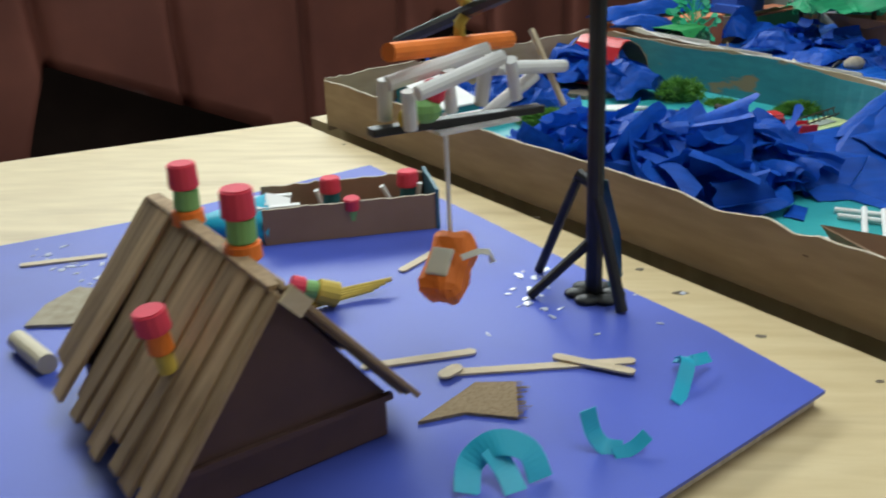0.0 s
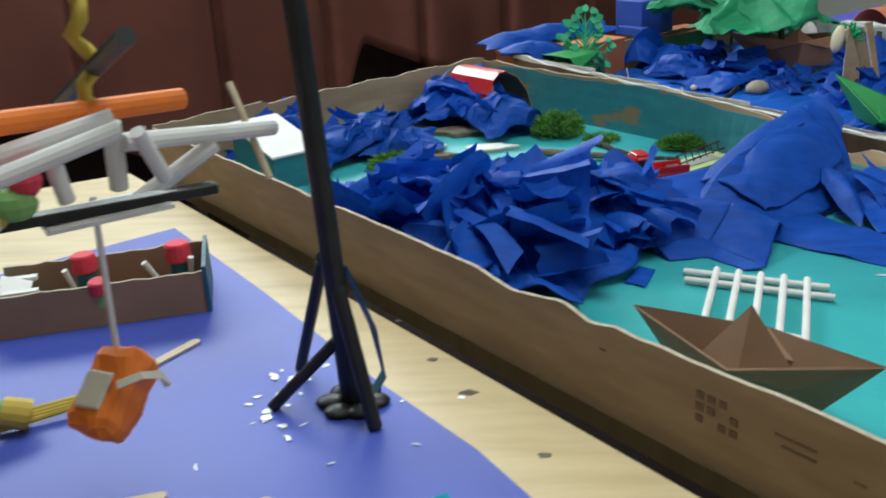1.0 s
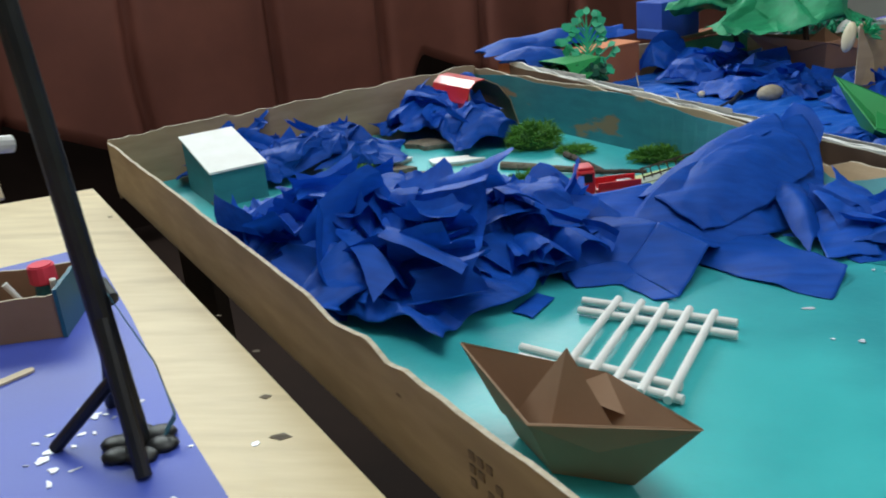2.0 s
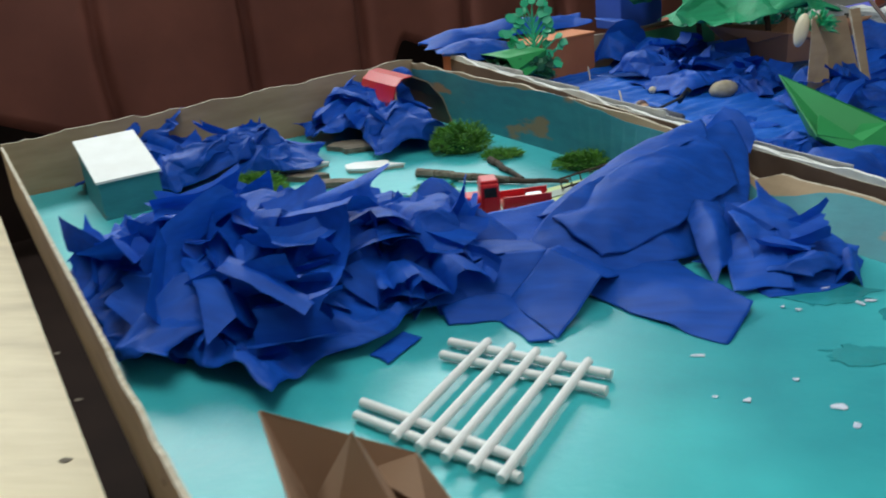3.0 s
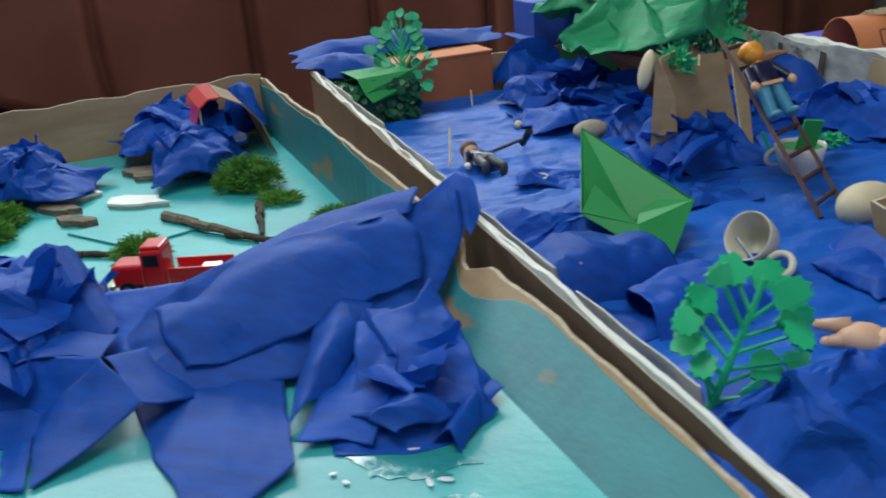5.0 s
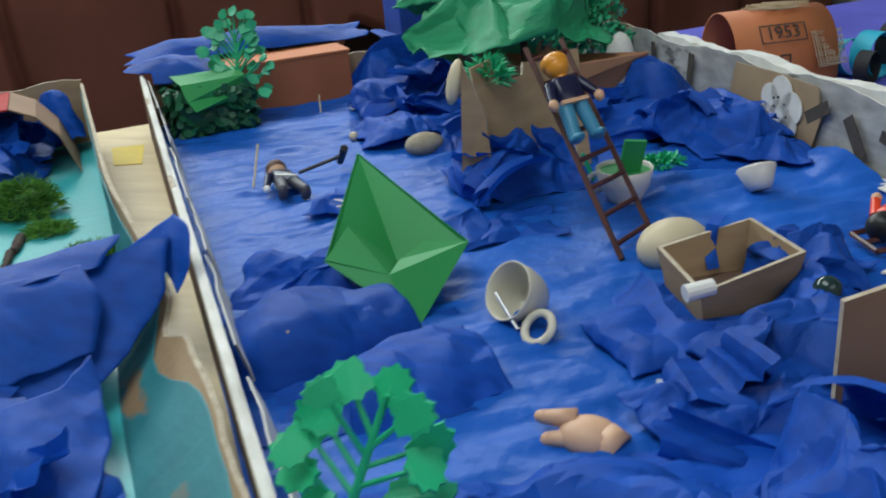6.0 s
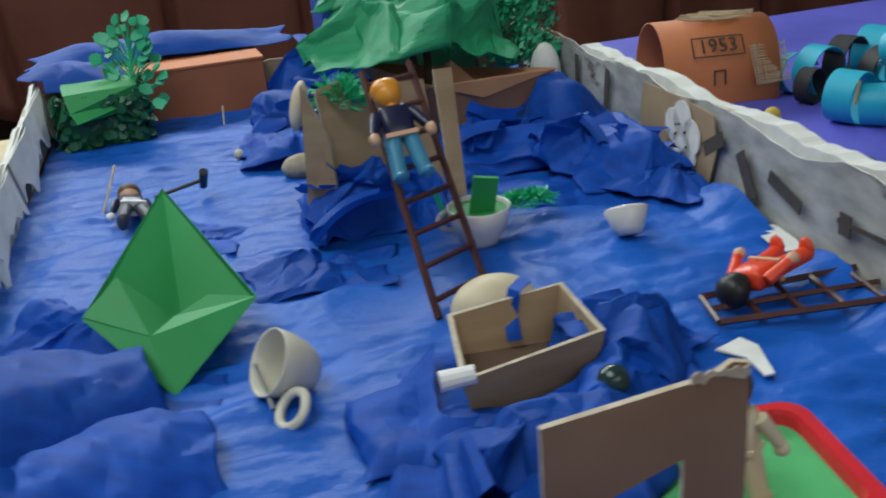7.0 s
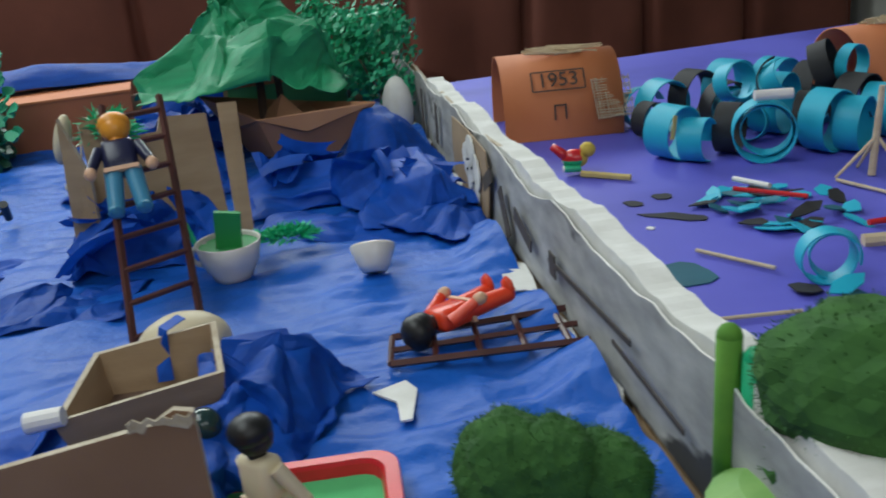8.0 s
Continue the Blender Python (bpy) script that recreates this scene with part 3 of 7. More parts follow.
paper_sheet([[(0.815, 0.560, 0.040), (0.855, 0.535, 0.024), (0.898, 0.514, 0.007)], [(0.800, 0.585, 0.050), (0.850, 0.560, 0.040), (0.890, 0.530, 0.018)], [(0.805, 0.610, 0.044), (0.850, 0.580, 0.030), (0.885, 0.548, 0.010)]], LEAF, seed=42, grain=0.005)
C(W(0.888, 0.600), (0.11, 0.10), -35, 0.016, 0.016, 0.05, 31, flaps=3, flap=0.55)
C((0.00, 1.69), (0.20, 0.14), 40, 0.045, 0.032, 0.045, 34, flaps=5, flap=0.6)
C((0.13, 1.65), (0.20, 0.14), 40, 0.040, 0.034, 0.050, 37, flaps=5, flap=0.6)
C((0.22, 1.66), (0.14, 0.12), 10, 0.030, 0.020, 0.045, 38)
C((0.30, 1.86), (0.19, 0.13), 42, 0.050, 0.034, 0.042, 40, flaps=5, flap=0.65)
C((0.39, 1.79), (0.12, 0.18), 30, 0.042, 0.028, 0.050, 43, flaps=4, flap=0.65)
C(W(0.02, 0.655), (0.08, 0.07), 20, 0.10, 0.016, 0.04, 44, label="blue crepe paper poking out of the box corner")

# ---- crepe paper in the blue box ----
SWELL = "blue paper bulging up like a swell"
paper_sheet([[(0.740, 0.755, 0.012), (0.742, 0.80, 0.014), (0.745, 0.86, 0.012)], [(0.782, 0.742, 0.034), (0.778, 0.80, 0.050), (0.772, 0.87, 0.036)], [(0.822, 0.745, 0.036), (0.828, 0.80, 0.046), (0.812, 0.875, 0.030)], [(0.838, 0.742, 0.008), (0.850, 0.80, 0.008), (0.832, 0.885, 0.008)]], SWELL, seed=46, grain=0.009)
paper_sheet([[(0.845, 0.815, 0.012), (0.840, 0.85, 0.014), (0.845, 0.90, 0.012)], [(0.872, 0.800, 0.030), (0.866, 0.85, 0.038), (0.870, 0.905, 0.028)], [(0.905, 0.800, 0.032), (0.905, 0.85, 0.036), (0.900, 0.905, 0.026)], [(0.925, 0.795, 0.008), (0.930, 0.85, 0.008), (0.922, 0.91, 0.008)]], SWELL, seed=49, grain=0.009)
C((0.92, 1.57), (0.13, 0.09), 15, 0.026, 0.022, 0.05, 47)
C((1.00, 1.44), (0.20, 0.15), 30, 0.006, 0.012, 0.07, 48)
C((1.20, 1.250), (0.28, 0.24), 20, 0.068, 0.034, 0.075, 52, label=SWELL)
C((1.36, 1.31), (0.20, 0.20), 50, 0.060, 0.034, 0.07, 55, flaps=5, flap=0.55)
C((1.26, 1.575), (0.16, 0.14), 20, 0.010, 0.012, 0.06, 58)
C((1.215, 1.530), (0.10, 0.09), 35, 0.020, 0.010, 0.06, 59, power=4.0, label=SWELL)
C((1.295, 1.495), (0.12, 0.09), 10, 0.030, 0.030, 0.05, 61)
C((1.265, 1.42), (0.12, 0.09), 40, 0.018, 0.024, 0.05, 62, flaps=2, flap=0.55)
C((1.035, 1.83), (0.14, 0.11), 35, 0.030, 0.030, 0.055, 64, flaps=4, flap=0.55)
C((0.85, 2.06), (0.20, 0.14), 30, 0.020, 0.024, 0.05, 67, flaps=5, flap=0.55)
C((0.95, 2.00), (0.13, 0.11), 60, 0.026, 0.028, 0.05, 68, flaps=4, flap=0.55)
C((0.80, 2.16), (0.15, 0.11), 40, 0.040, 0.032, 0.05, 70, flaps=5, flap=0.55)
C((1.13, 2.06), (0.22, 0.12), 45, 0.036, 0.028, 0.065, 73, flaps=4, flap=0.55)
C((1.22, 2.01), (0.13, 0.11), -45, 0.034, 0.030, 0.055, 76, flaps=4, flap=0.55)
C((1.29, 1.965), (0.12, 0.10), -20, 0.020, 0.016, 0.05, 77)
C((1.20, 1.945), (0.18, 0.09), 10, 0.006, 0.010, 0.05, 78)
C((1.325, 1.635), (0.085, 0.075), 60, 0.036, 0.028, 0.04, 79, flaps=1, flap=0.5)
C((1.325, 1.575), (0.08, 0.07), 20, 0.016, 0.022, 0.04, 80)
C((1.04, 1.71), (0.13, 0.08), 35, 0.008, 0.018, 0.05, 82)
C((0.885, 1.765), (0.10, 0.08), 10, 0.016, 0.014, 0.045, 83)

# ---- materials of the things ----
def plain(name, c, rough=0.5, **k):
    return mat(name, tuple(x * 0.92 for x in c), tuple(min(1, x * 1.08) for x in c), rough, 40, 0.1, 300, **k)


STICK = mat("lollipop_wood", (0.55, 0.43, 0.27), (0.66, 0.54, 0.37), 0.6, 30, 0.15, 200, stretch=(1, 4, 4))
ROOFWOOD = mat("weathered_stick", (0.26, 0.165, 0.085), (0.38, 0.255, 0.14), 0.75, 25, 0.5, 140, stretch=(5, 5, 1), random_tint=0.3)
DARKBROWN = mat("dark_brown_card", (0.085, 0.042, 0.034), (0.115, 0.058, 0.046), 0.7, 25, 0.25, 160)
FOAM_RED = plain("pink_red_foam", (0.75, 0.05, 0.09), 0.7)
FOAM_GREEN = plain("light_green_foam", (0.22, 0.45, 0.14), 0.7)
FOAM_ORANGE = plain("orange_foam", (0.85, 0.20, 0.02), 0.65)
FOAM_TEAL = plain("dark_teal_foam", (0.02, 0.14, 0.16), 0.7)
FOAM_YELLOW = plain("yellow_foam", (0.62, 0.45, 0.07), 0.7)
CYAN = mat("cyan_card", (0.01, 0.38, 0.55), (0.02, 0.46, 0.64), 0.5, 18, 0.1, 250)
CYAN_DK = mat("petrol_card", (0.012, 0.10, 0.15), (0.02, 0.13, 0.19), 0.5, 18, 0.1, 250)
BLACK = mat("black_paint", (0.008, 0.008, 0.009), (0.016, 0.016, 0.017), 0.45, 40, 0.4, 120)
BLACKCARD = mat("black_card", (0.016, 0.016, 0.018), (0.03, 0.03, 0.034), 0.7, 30, 0.2, 200)
WHITE = mat("white_paper", (0.72, 0.70, 0.67), (0.80, 0.79, 0.77), 0.6, 25, 0.1, 200)
CREAM = mat("cream_glaze", (0.60, 0.56, 0.44), (0.68, 0.64, 0.52), 0.25, 12, 0.05, 80)
PORCELAIN = mat("white_porcelain", (0.62, 0.59, 0.55), (0.70, 0.67, 0.63), 0.2, 12, 0.05, 80)
# Dried glue; its pale colour also paints glints on the teal floor.
GLUE_GLINT = mat("dried_glue_and_glint", (0.50, 0.54, 0.66), (0.72, 0.75, 0.82), 0.18, 60, 0.5, 150)
BURLAP = mat("burlap", (0.25, 0.17, 0.09), (0.38, 0.28, 0.17), 0.95, 300, 0.8, 500)
STONE = mat("sandy_stone", (0.35, 0.29, 0.20), (0.46, 0.40, 0.30), 0.9, 90, 0.5, 200)
RED = mat("red_enamel", (0.55, 0.012, 0.018), (0.62, 0.02, 0.025), 0.3, 20, 0.08, 150, coat=0.4)
CHROME = mat("grey_metal", (0.45, 0.45, 0.46), (0.55, 0.55, 0.56), 0.3, 40, metal=0.9)
MOSS = mat("green_fibre", (0.06, 0.20, 0.02), (0.12, 0.30, 0.035), 0.85, 40, 0.3, 200)
MOSS_DK = mat("deep_green_fibre", (0.018, 0.085, 0.018), (0.045, 0.16, 0.035), 0.85, 60, 0.3, 200)
PLANT = mat("emerald_plastic", (0.02, 0.34, 0.17), (0.03, 0.44, 0.22), 0.45, 30, 0.1, 200)
PLANT_LT = mat("bright_green_plastic", (0.012, 0.44, 0.19), (0.025, 0.54, 0.25), 0.4, 30, 0.1, 200)
PLANT_DK = mat("dark_green_plastic", (0.008, 0.085, 0.04), (0.016, 0.14, 0.06), 0.45, 40, 0.1, 200)
GREENPAPER = mat("green_paper", (0.03, 0.34, 0.09), (0.04, 0.40, 0.115), 0.55, 10, 0.1, 200, sheer=0.24)
GREENCARD = mat("green_card", (0.06, 0.26, 0.10), (0.08, 0.31, 0.12), 0.7, 14, 0.1, 200)
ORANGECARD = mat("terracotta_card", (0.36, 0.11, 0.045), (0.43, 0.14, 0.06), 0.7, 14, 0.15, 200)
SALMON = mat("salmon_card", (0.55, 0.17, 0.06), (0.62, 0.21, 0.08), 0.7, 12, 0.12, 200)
BLUECARD = mat("blue_card", (0.02, 0.07, 0.40), (0.03, 0.09, 0.48), 0.6, 14, 0.15, 150)
BARK = mat("bark", (0.09, 0.065, 0.045), (0.24, 0.20, 0.15), 0.9, 60, 0.8, 150, stretch=(1, 4, 4))
BARK_DK = mat("dark_bark", (0.03, 0.02, 0.015), (0.08, 0.05, 0.035), 0.9, 60, 0.8, 150)
ROADGREEN = mat("pale_green_card", (0.45, 0.55, 0.24), (0.55, 0.64, 0.32), 0.7, 14, 0.1, 150)
ROADGREY = mat("grey_card", (0.30, 0.34, 0.30), (0.40, 0.44, 0.38), 0.7, 20, 0.1, 150)
SKIN = mat("doll_vinyl", (0.62, 0.36, 0.22), (0.70, 0.43, 0.28), 0.5, 12, 0.05, 200)
NAVY = plain("navy_plastic", (0.012, 0.014, 0.05), 0.3)
SKYBLUE = plain("light_blue_plastic", (0.06, 0.26, 0.42), 0.35)
HAIR = plain("orange_plastic", (0.75, 0.30, 0.03), 0.35)
LADDER = mat("brown_plastic", (0.06, 0.018, 0.015), (0.09, 0.028, 0.022), 0.4, 40, 0.1)
REDTOY = plain("red_plastic", (0.75, 0.06, 0.02), 0.3)
REDTRAY = plain("red_tray_plastic", (0.62, 0.02, 0.03), 0.35)
FELT = plain("green_felt", (0.08, 0.42, 0.15), 0.9)
LINK = mat("grey_ink", (0.05, 0.04, 0.035), (0.08, 0.065, 0.055), 0.8, 60)
PENCIL = plain("yellow_wood", (0.62, 0.48, 0.16), 0.5)
EGG = mat("cream_stone", (0.60, 0.50, 0.32), (0.70, 0.62, 0.45), 0.5, 8, 0.15, 90)

# ---- on the blue card ----


def foam_figure(m, colours, s=1.0, label="little figure of stacked coloured foam with a red head"):
    """Three stacked plugs of foam, the head on top."""
    t = thing("foam_figure", label, "figure", m, "foam figures")
    h = 0.0
    for k, (c, r, hh) in enumerate(colours):
        bm = bmesh.new()
        rod(bm, (0, 0, h), (0.001 * (k % 2), 0, h + hh * s), r * s, r * s * 0.94, 14)
        bmesh.ops.bevel(bm, geom=[e for e in bm.edges if e.calc_face_angle(0) > 1], offset=0.0012 * s, segments=2, affect="EDGES")
        part(("base", "body", "head")[k], bm, c, t, smooth=False)
        h += hh * s * 0.98
    return t


STACK = ((FOAM_ORANGE, 0.0125, 0.012), (FOAM_GREEN, 0.0098, 0.017), (FOAM_RED, 0.0112, 0.019))


def raft_house():
    h = thing("stick_house", "dark brown house with a steep roof of weathered sticks", "house", at((0.03, 0.53, 0.0167), math.degrees(math.atan2(AY.y, AY.x))))
    apex, eave, hw, ln = 0.150, 0.028, 0.098, 0.215
    part("base", box(bmesh.new(), (0, ln / 2, 0.017), (0.165, ln, 0.034), bevel=0.002), DARKBROWN, h)
    for y in (0.0, ln - 0.006):
        bm = bmesh.new()
        pts = [(-0.085, 0.034), (0.085, 0.034), (0.004, apex - 0.008), (-0.004, apex - 0.008)]
        lo = [bm.verts.new((x, y, z)) for x, z in pts]
        hi = [bm.verts.new((x, y + 0.006, z)) for x, z in pts]
        bm.faces.new(lo), bm.faces.new(hi[::-1])
        for i in range(4):
            bm.faces.new((lo[i], lo[(i + 1) % 4], hi[(i + 1) % 4], hi[i]))
        bmesh.ops.recalc_face_normals(bm, faces=bm.faces[:])
        part("gable", bm, DARKBROWN, h)
    part("gable_rail", box(bmesh.new(), (0, -0.003, 0.036), (0.17, 0.005, 0.005)), DARKBROWN, h)
    rnd = random.Random(4)
    slope = math.atan2(apex - eave, hw)
    lng = math.hypot(apex - eave, hw)
    for side in (-1, 1):
        y = -0.016
        while y < ln + 0.012:
            w = rnd.uniform(0.010, 0.017)
            l2 = lng * rnd.uniform(0.97, 1.13)
            bm = box(bmesh.new(), (0, 0, -l2 / 2), (0.0045, w * 1.30, l2), bevel=0.001)
            p = part("roof_stick", bm, ROOFWOOD, h)
            p.matrix_local = pose(side * 0.002, y + w / 2, apex + rnd.uniform(-0.002, 0.005), rnd.uniform(-1.6, 1.6), -side * (90 - math.degrees(slope)) + rnd.uniform(-1.5, 1.5), 0)
            y += w
    part("ridge_board", box(bmesh.new(), (0.0, ln / 2, apex + 0.003), (0.012, ln + 0.02, 0.004)), ROOFWOOD, h)
    part("torn_corner", box(bmesh.new(), (0, 0, 0), (0.020, 0.005, 0.014), pose(0.008, -0.019, apex - 0.006, 0, 48, 0)), STICK, h)
    return h


raft_house()
H = at((0.03, 0.53, 0.0167), math.degrees(math.atan2(AY.y, AY.x)))
foam_figure(H @ pose(0.004, 0.155, 0.148), STACK, 1.05)
foam_figure(H @ pose(0.008, 0.060, 0.148), STACK, 1.12)
foam_figure(H @ pose(-0.062, 0.045, 0.088, 0, -8, 0), ((FOAM_YELLOW, 0.0065, 0.016), (FOAM_ORANGE, 0.0085, 0.016), (FOAM_RED, 0.0115, 0.016)), 1.05, "little foam figure with a red head on the roof")


def paper_lifeboat():
    """A long card boat with a cyan cone for a bow."""
    b = thing("card_boat", "brown card boat with a cyan paper bow, on the blue card", "boat", at((-0.105, 0.965, 0.0168), 16))
    L0, wd, ht = 0.205, 0.088, 0.044
    bm = bmesh.new()
    torn_wall(bm, (0, 0), (L0, 0), 0.0, ht, 0.003, 0.002, 41, 24)
    part("near_side", bm, [CARD_PINK, CARD_EDGE], b)
    bm = bmesh.new()
    torn_wall(bm, (0, wd), (L0, wd), 0.0, ht, 0.003, 0.003, 42, 24)
    part("far_side", bm, [CARD_PINK, CARD_EDGE], b)
    part("bottom", box(bmesh.new(), (L0 / 2, wd / 2, 0.002), (L0, wd, 0.003)), CARD_DARK, b)
    bm = bmesh.new()
    torn_wall(bm, (L0 + 0.002, -0.003), (L0 + 0.002, wd + 0.003), 0.0, ht + 0.006, 0.004, 0.003, 43, 16)
    part("stern", bm, [CYAN_DK, CYAN_DK], b, "dark petrol-blue stern")
    bm = bmesh.new()
    rod(bm, (0.004, wd / 2, 0.026), (-0.10, wd / 2 - 0.004, 0.034), 0.047, 0.003, 24)
    bmesh.ops.scale(bm, vec=(1, 1, 0.62), verts=bm.verts[:])
    part("bow", bm, CYAN, b, "cyan paper cone", smooth=True)
    part("bow_tip", ball(bmesh.new(), (-0.108, wd / 2 - 0.004, 0.022), (0.012, 0.007, 0.007)), PORCELAIN, b)
    for x, y, a in ((0.012, 0.062, 12), (0.02, 0.022, 5)):
        part("seat_strip", box(bmesh.new(), (x, y, 0.038), (0.05, 0.009, 0.004), pose(0, 0, 0, 0, 0, 0)), WHITE, b)
    part("folded_paper", box(bmesh.new(), (0.005, 0.045, 0.03), (0.03, 0.03, 0.012), pose(0, 0, 0, 12, 20, 0)), WHITE, b)
    return b


paper_lifeboat()
BM = at((-0.105, 0.965, 0.0168), 16)
TEALSTACK = ((FOAM_TEAL, 0.007, 0.012), (FOAM_TEAL, 0.0085, 0.016), (FOAM_RED, 0.0105, 0.015))
foam_figure(BM @ pose(0.085, 0.060, 0.004), TEALSTACK, 1.25, "little foam figure with a teal body and red head")
foam_figure(BM @ pose(0.105, 0.008, 0.014, 8, 0, 0), ((FOAM_YELLOW, 0.004, 0.006), (FOAM_GREEN, 0.009, 0.014), (FOAM_RED, 0.0105, 0.014)), 1.0, "little foam figure leaning over the boat's side")
foam_figure(BM @ pose(0.180, 0.052, 0.004), TEALSTACK, 1.3, "little foam figure with a teal body and red head")
for x, y, dx in ((0.073, 0.052, -0.006), (0.158, 0.045, -0.012), (0.19, 0.043, 0.003)):
    bm = rod(bmesh.new(), (0, 0, 0), (dx, -0.004, 0.024), 0.0028, 0.0034, 8)
    solo("paper_strip", bm, WHITE, "small rolled white paper strip in the boat", "paper strip", place=BM @ pose(x, y, 0.022))

# crane: a leaning black mast on three legs
crane = thing("crane", "black painted mast on splayed legs, glued to the blue card", "crane")
BASE, TOP = Vector((0.267, 0.836, 0.017)), Vector((0.2600, 0.8150, 0.362))
part("mast", rod(bmesh.new(), BASE, TOP, 0.0088, 0.0078, 12), BLACK, crane, smooth=False)
J = Vector((0.250, 0.859, 0.131))
for a, b, r in ((J, (0.213, 0.892, 0.018), 0.0052), (BASE.lerp(TOP, 0.18) + Vector((0, 0.002, 0)), (0.203, 0.827, 0.0185), 0.0052), (BASE.lerp(TOP, 0.33), (0.291, 0.795, 0.018), 0.0062)):
    part("leg", rod(bmesh.new(), a, b, r, r * 0.95, 10), BLACK, crane)
part("collar", rod(bmesh.new(), J + Vector((0.0, 0.0, 0.006)), J + Vector((0.014, -0.012, -0.002)), 0.006, 0.006, 10), BLACK, crane)
for k in range(6):
    th = k * 1.05
    part("foot_lump", ball(bmesh.new(), (0.268 + 0.018 * math.cos(th), 0.834 + 0.018 * math.sin(th), 0.019), (0.013, 0.011, 0.0045), 10), BLACK, crane, smooth=True)
strip(bm2 := bmesh.new(), [(0.272, 0.832, 0.14), (0.288, 0.845, 0.08), (0.293, 0.848, 0.035), (0.282, 0.842, 0.019)], 0.006, 0.0006)
part("ribbon", bm2, CYAN_DK, crane, "thin blue ribbon hanging down")
part("boom", rod(bmesh.new(), (0.083, 0.82, 0.274), (0.196, 0.684, 0.336), 0.0058, 0.0058, 8), BLACK, crane, "black cross bar")
part("arm", rod(bmesh.new(), TOP, (0.160, 0.70, 0.385), 0.006, 0.006, 8), BLACK, crane)
bm = strip(bmesh.new(), [(0.148 + 0.005 * math.sin(k * 1.9), 0.735 + 0.005 * math.cos(k * 1.4), 0.275 + 0.0095 * k) for k in range(12)], 0.0042, 0.005, Vector((0.3, 1, 0)))
part("glue_cord", bm, FOAM_YELLOW, crane, "pale cord smeared with glue", smooth=True)

heli = thing("helicopter", "paper-tube helicopter with black skid and orange rotor, hanging from the crane", "helicopter")
part("rotor_blade", rod(bmesh.new(), (0.098, 0.656, 0.295), (0.184, 0.786, 0.281), 0.0072, 0.0072, 12), FOAM_ORANGE, heli, "orange tube")
for a, b, r, nm in (((0.172, 0.708, 0.272), (0.232, 0.828, 0.249), 0.0058, "tail_tube"), ((0.095, 0.667, 0.270), (0.168, 0.712, 0.286), 0.0062, "roof_tube"), ((0.120, 0.640, 0.268), (0.180, 0.690, 0.284), 0.0058, "roof_tube"),
                 ((0.092, 0.672, 0.272), (0.090, 0.676, 0.240), 0.0058, "strut"), ((0.112, 0.650, 0.268), (0.112, 0.655, 0.238), 0.0055, "strut"), ((0.168, 0.708, 0.284), (0.162, 0.716, 0.242), 0.0058, "strut"),
                 ((0.138, 0.686, 0.276), (0.140, 0.692, 0.242), 0.0052, "strut"), ((0.205, 0.775, 0.252), (0.165, 0.735, 0.228), 0.0058, "strut"), ((0.186, 0.700, 0.28), (0.19, 0.72, 0.246), 0.005, "strut")):
    part(nm, rod(bmesh.new(), a, b, r, r, 12), WHITE, heli)
part("skid", box(bmesh.new(), (0, 0, 0), (0.160, 0.012, 0.0065), Matrix.Translation((0.146, 0.702, 0.233)) @ pose(0, 0, 0, 0, 2, 36), 0.001), BLACK, heli, "black bar")
part("floor_plate", box(bmesh.new(), (0, 0, 0), (0.075, 0.045, 0.0025), Matrix.Translation((0.150, 0.715, 0.228)) @ pose(0, 0, 0, 0, 0, 36)), WHITE, heli)
part("pilot", ball(bmesh.new(), (0.128, 0.672, 0.262), (0.010, 0.010, 0.011), 10), FOAM_RED, heli)
part("pilot_body", ball(bmesh.new(), (0.122, 0.668, 0.249), (0.013, 0.012, 0.010), 10), FOAM_GREEN, heli)
part("seat", ball(bmesh.new(), (0.110, 0.664, 0.244), (0.009, 0.009, 0.009), 10), FOAM_YELLOW, heli)
part("tail_fin", rod(bmesh.new(), (0.203, 0.835, 0.281), (0.232, 0.803, 0.219), 0.0028, 0.0028, 8), STICK, heli, "thin wooden stick")
part("cord", rod(bmesh.new(), (0.130, 0.745, 0.228), (0.133, 0.728, 0.124), 0.0022, 0.0022, 6), WHITE, heli, "thin white cord")

dinghy = thing("life_raft", "orange crumpled paper raft tied with cream ribbon, hanging from a cord", "raft", Matrix.Translation((0.132, 0.714, 0.100)) @ pose(0, 0, 0, 0, -40, 72))
bm = bmesh.new()
box(bm, (0, 0, 0), (0.062, 0.038, 0.032), bevel=0.009)
bmesh.ops.subdivide_edges(bm, edges=bm.edges[:], cuts=2, use_grid_fill=True)
for v in bm.verts:
    v.co += Vector((noise.noise(v.co * 90), noise.noise(v.co * 90 + Vector((5, 0, 0))), noise.noise(v.co * 80 + Vector((0, 9, 0))))) * 0.0035
part("hull", bm, FOAM_ORANGE, dinghy)
part("ribbon_patch", box(bmesh.new(), (-0.004, 0.002, 0.0172), (0.026, 0.020, 0.004), bevel=0.0018), CREAM, dinghy)
bm = strip(bmesh.new(), [(0.0, -0.018, 0.022), (0.01, -0.03, 0.018), (0.016, -0.034, 0.006), (0.012, -0.036, -0.004)], 0.003, 0.001)
part("ribbon_end", bm, CREAM, dinghy)


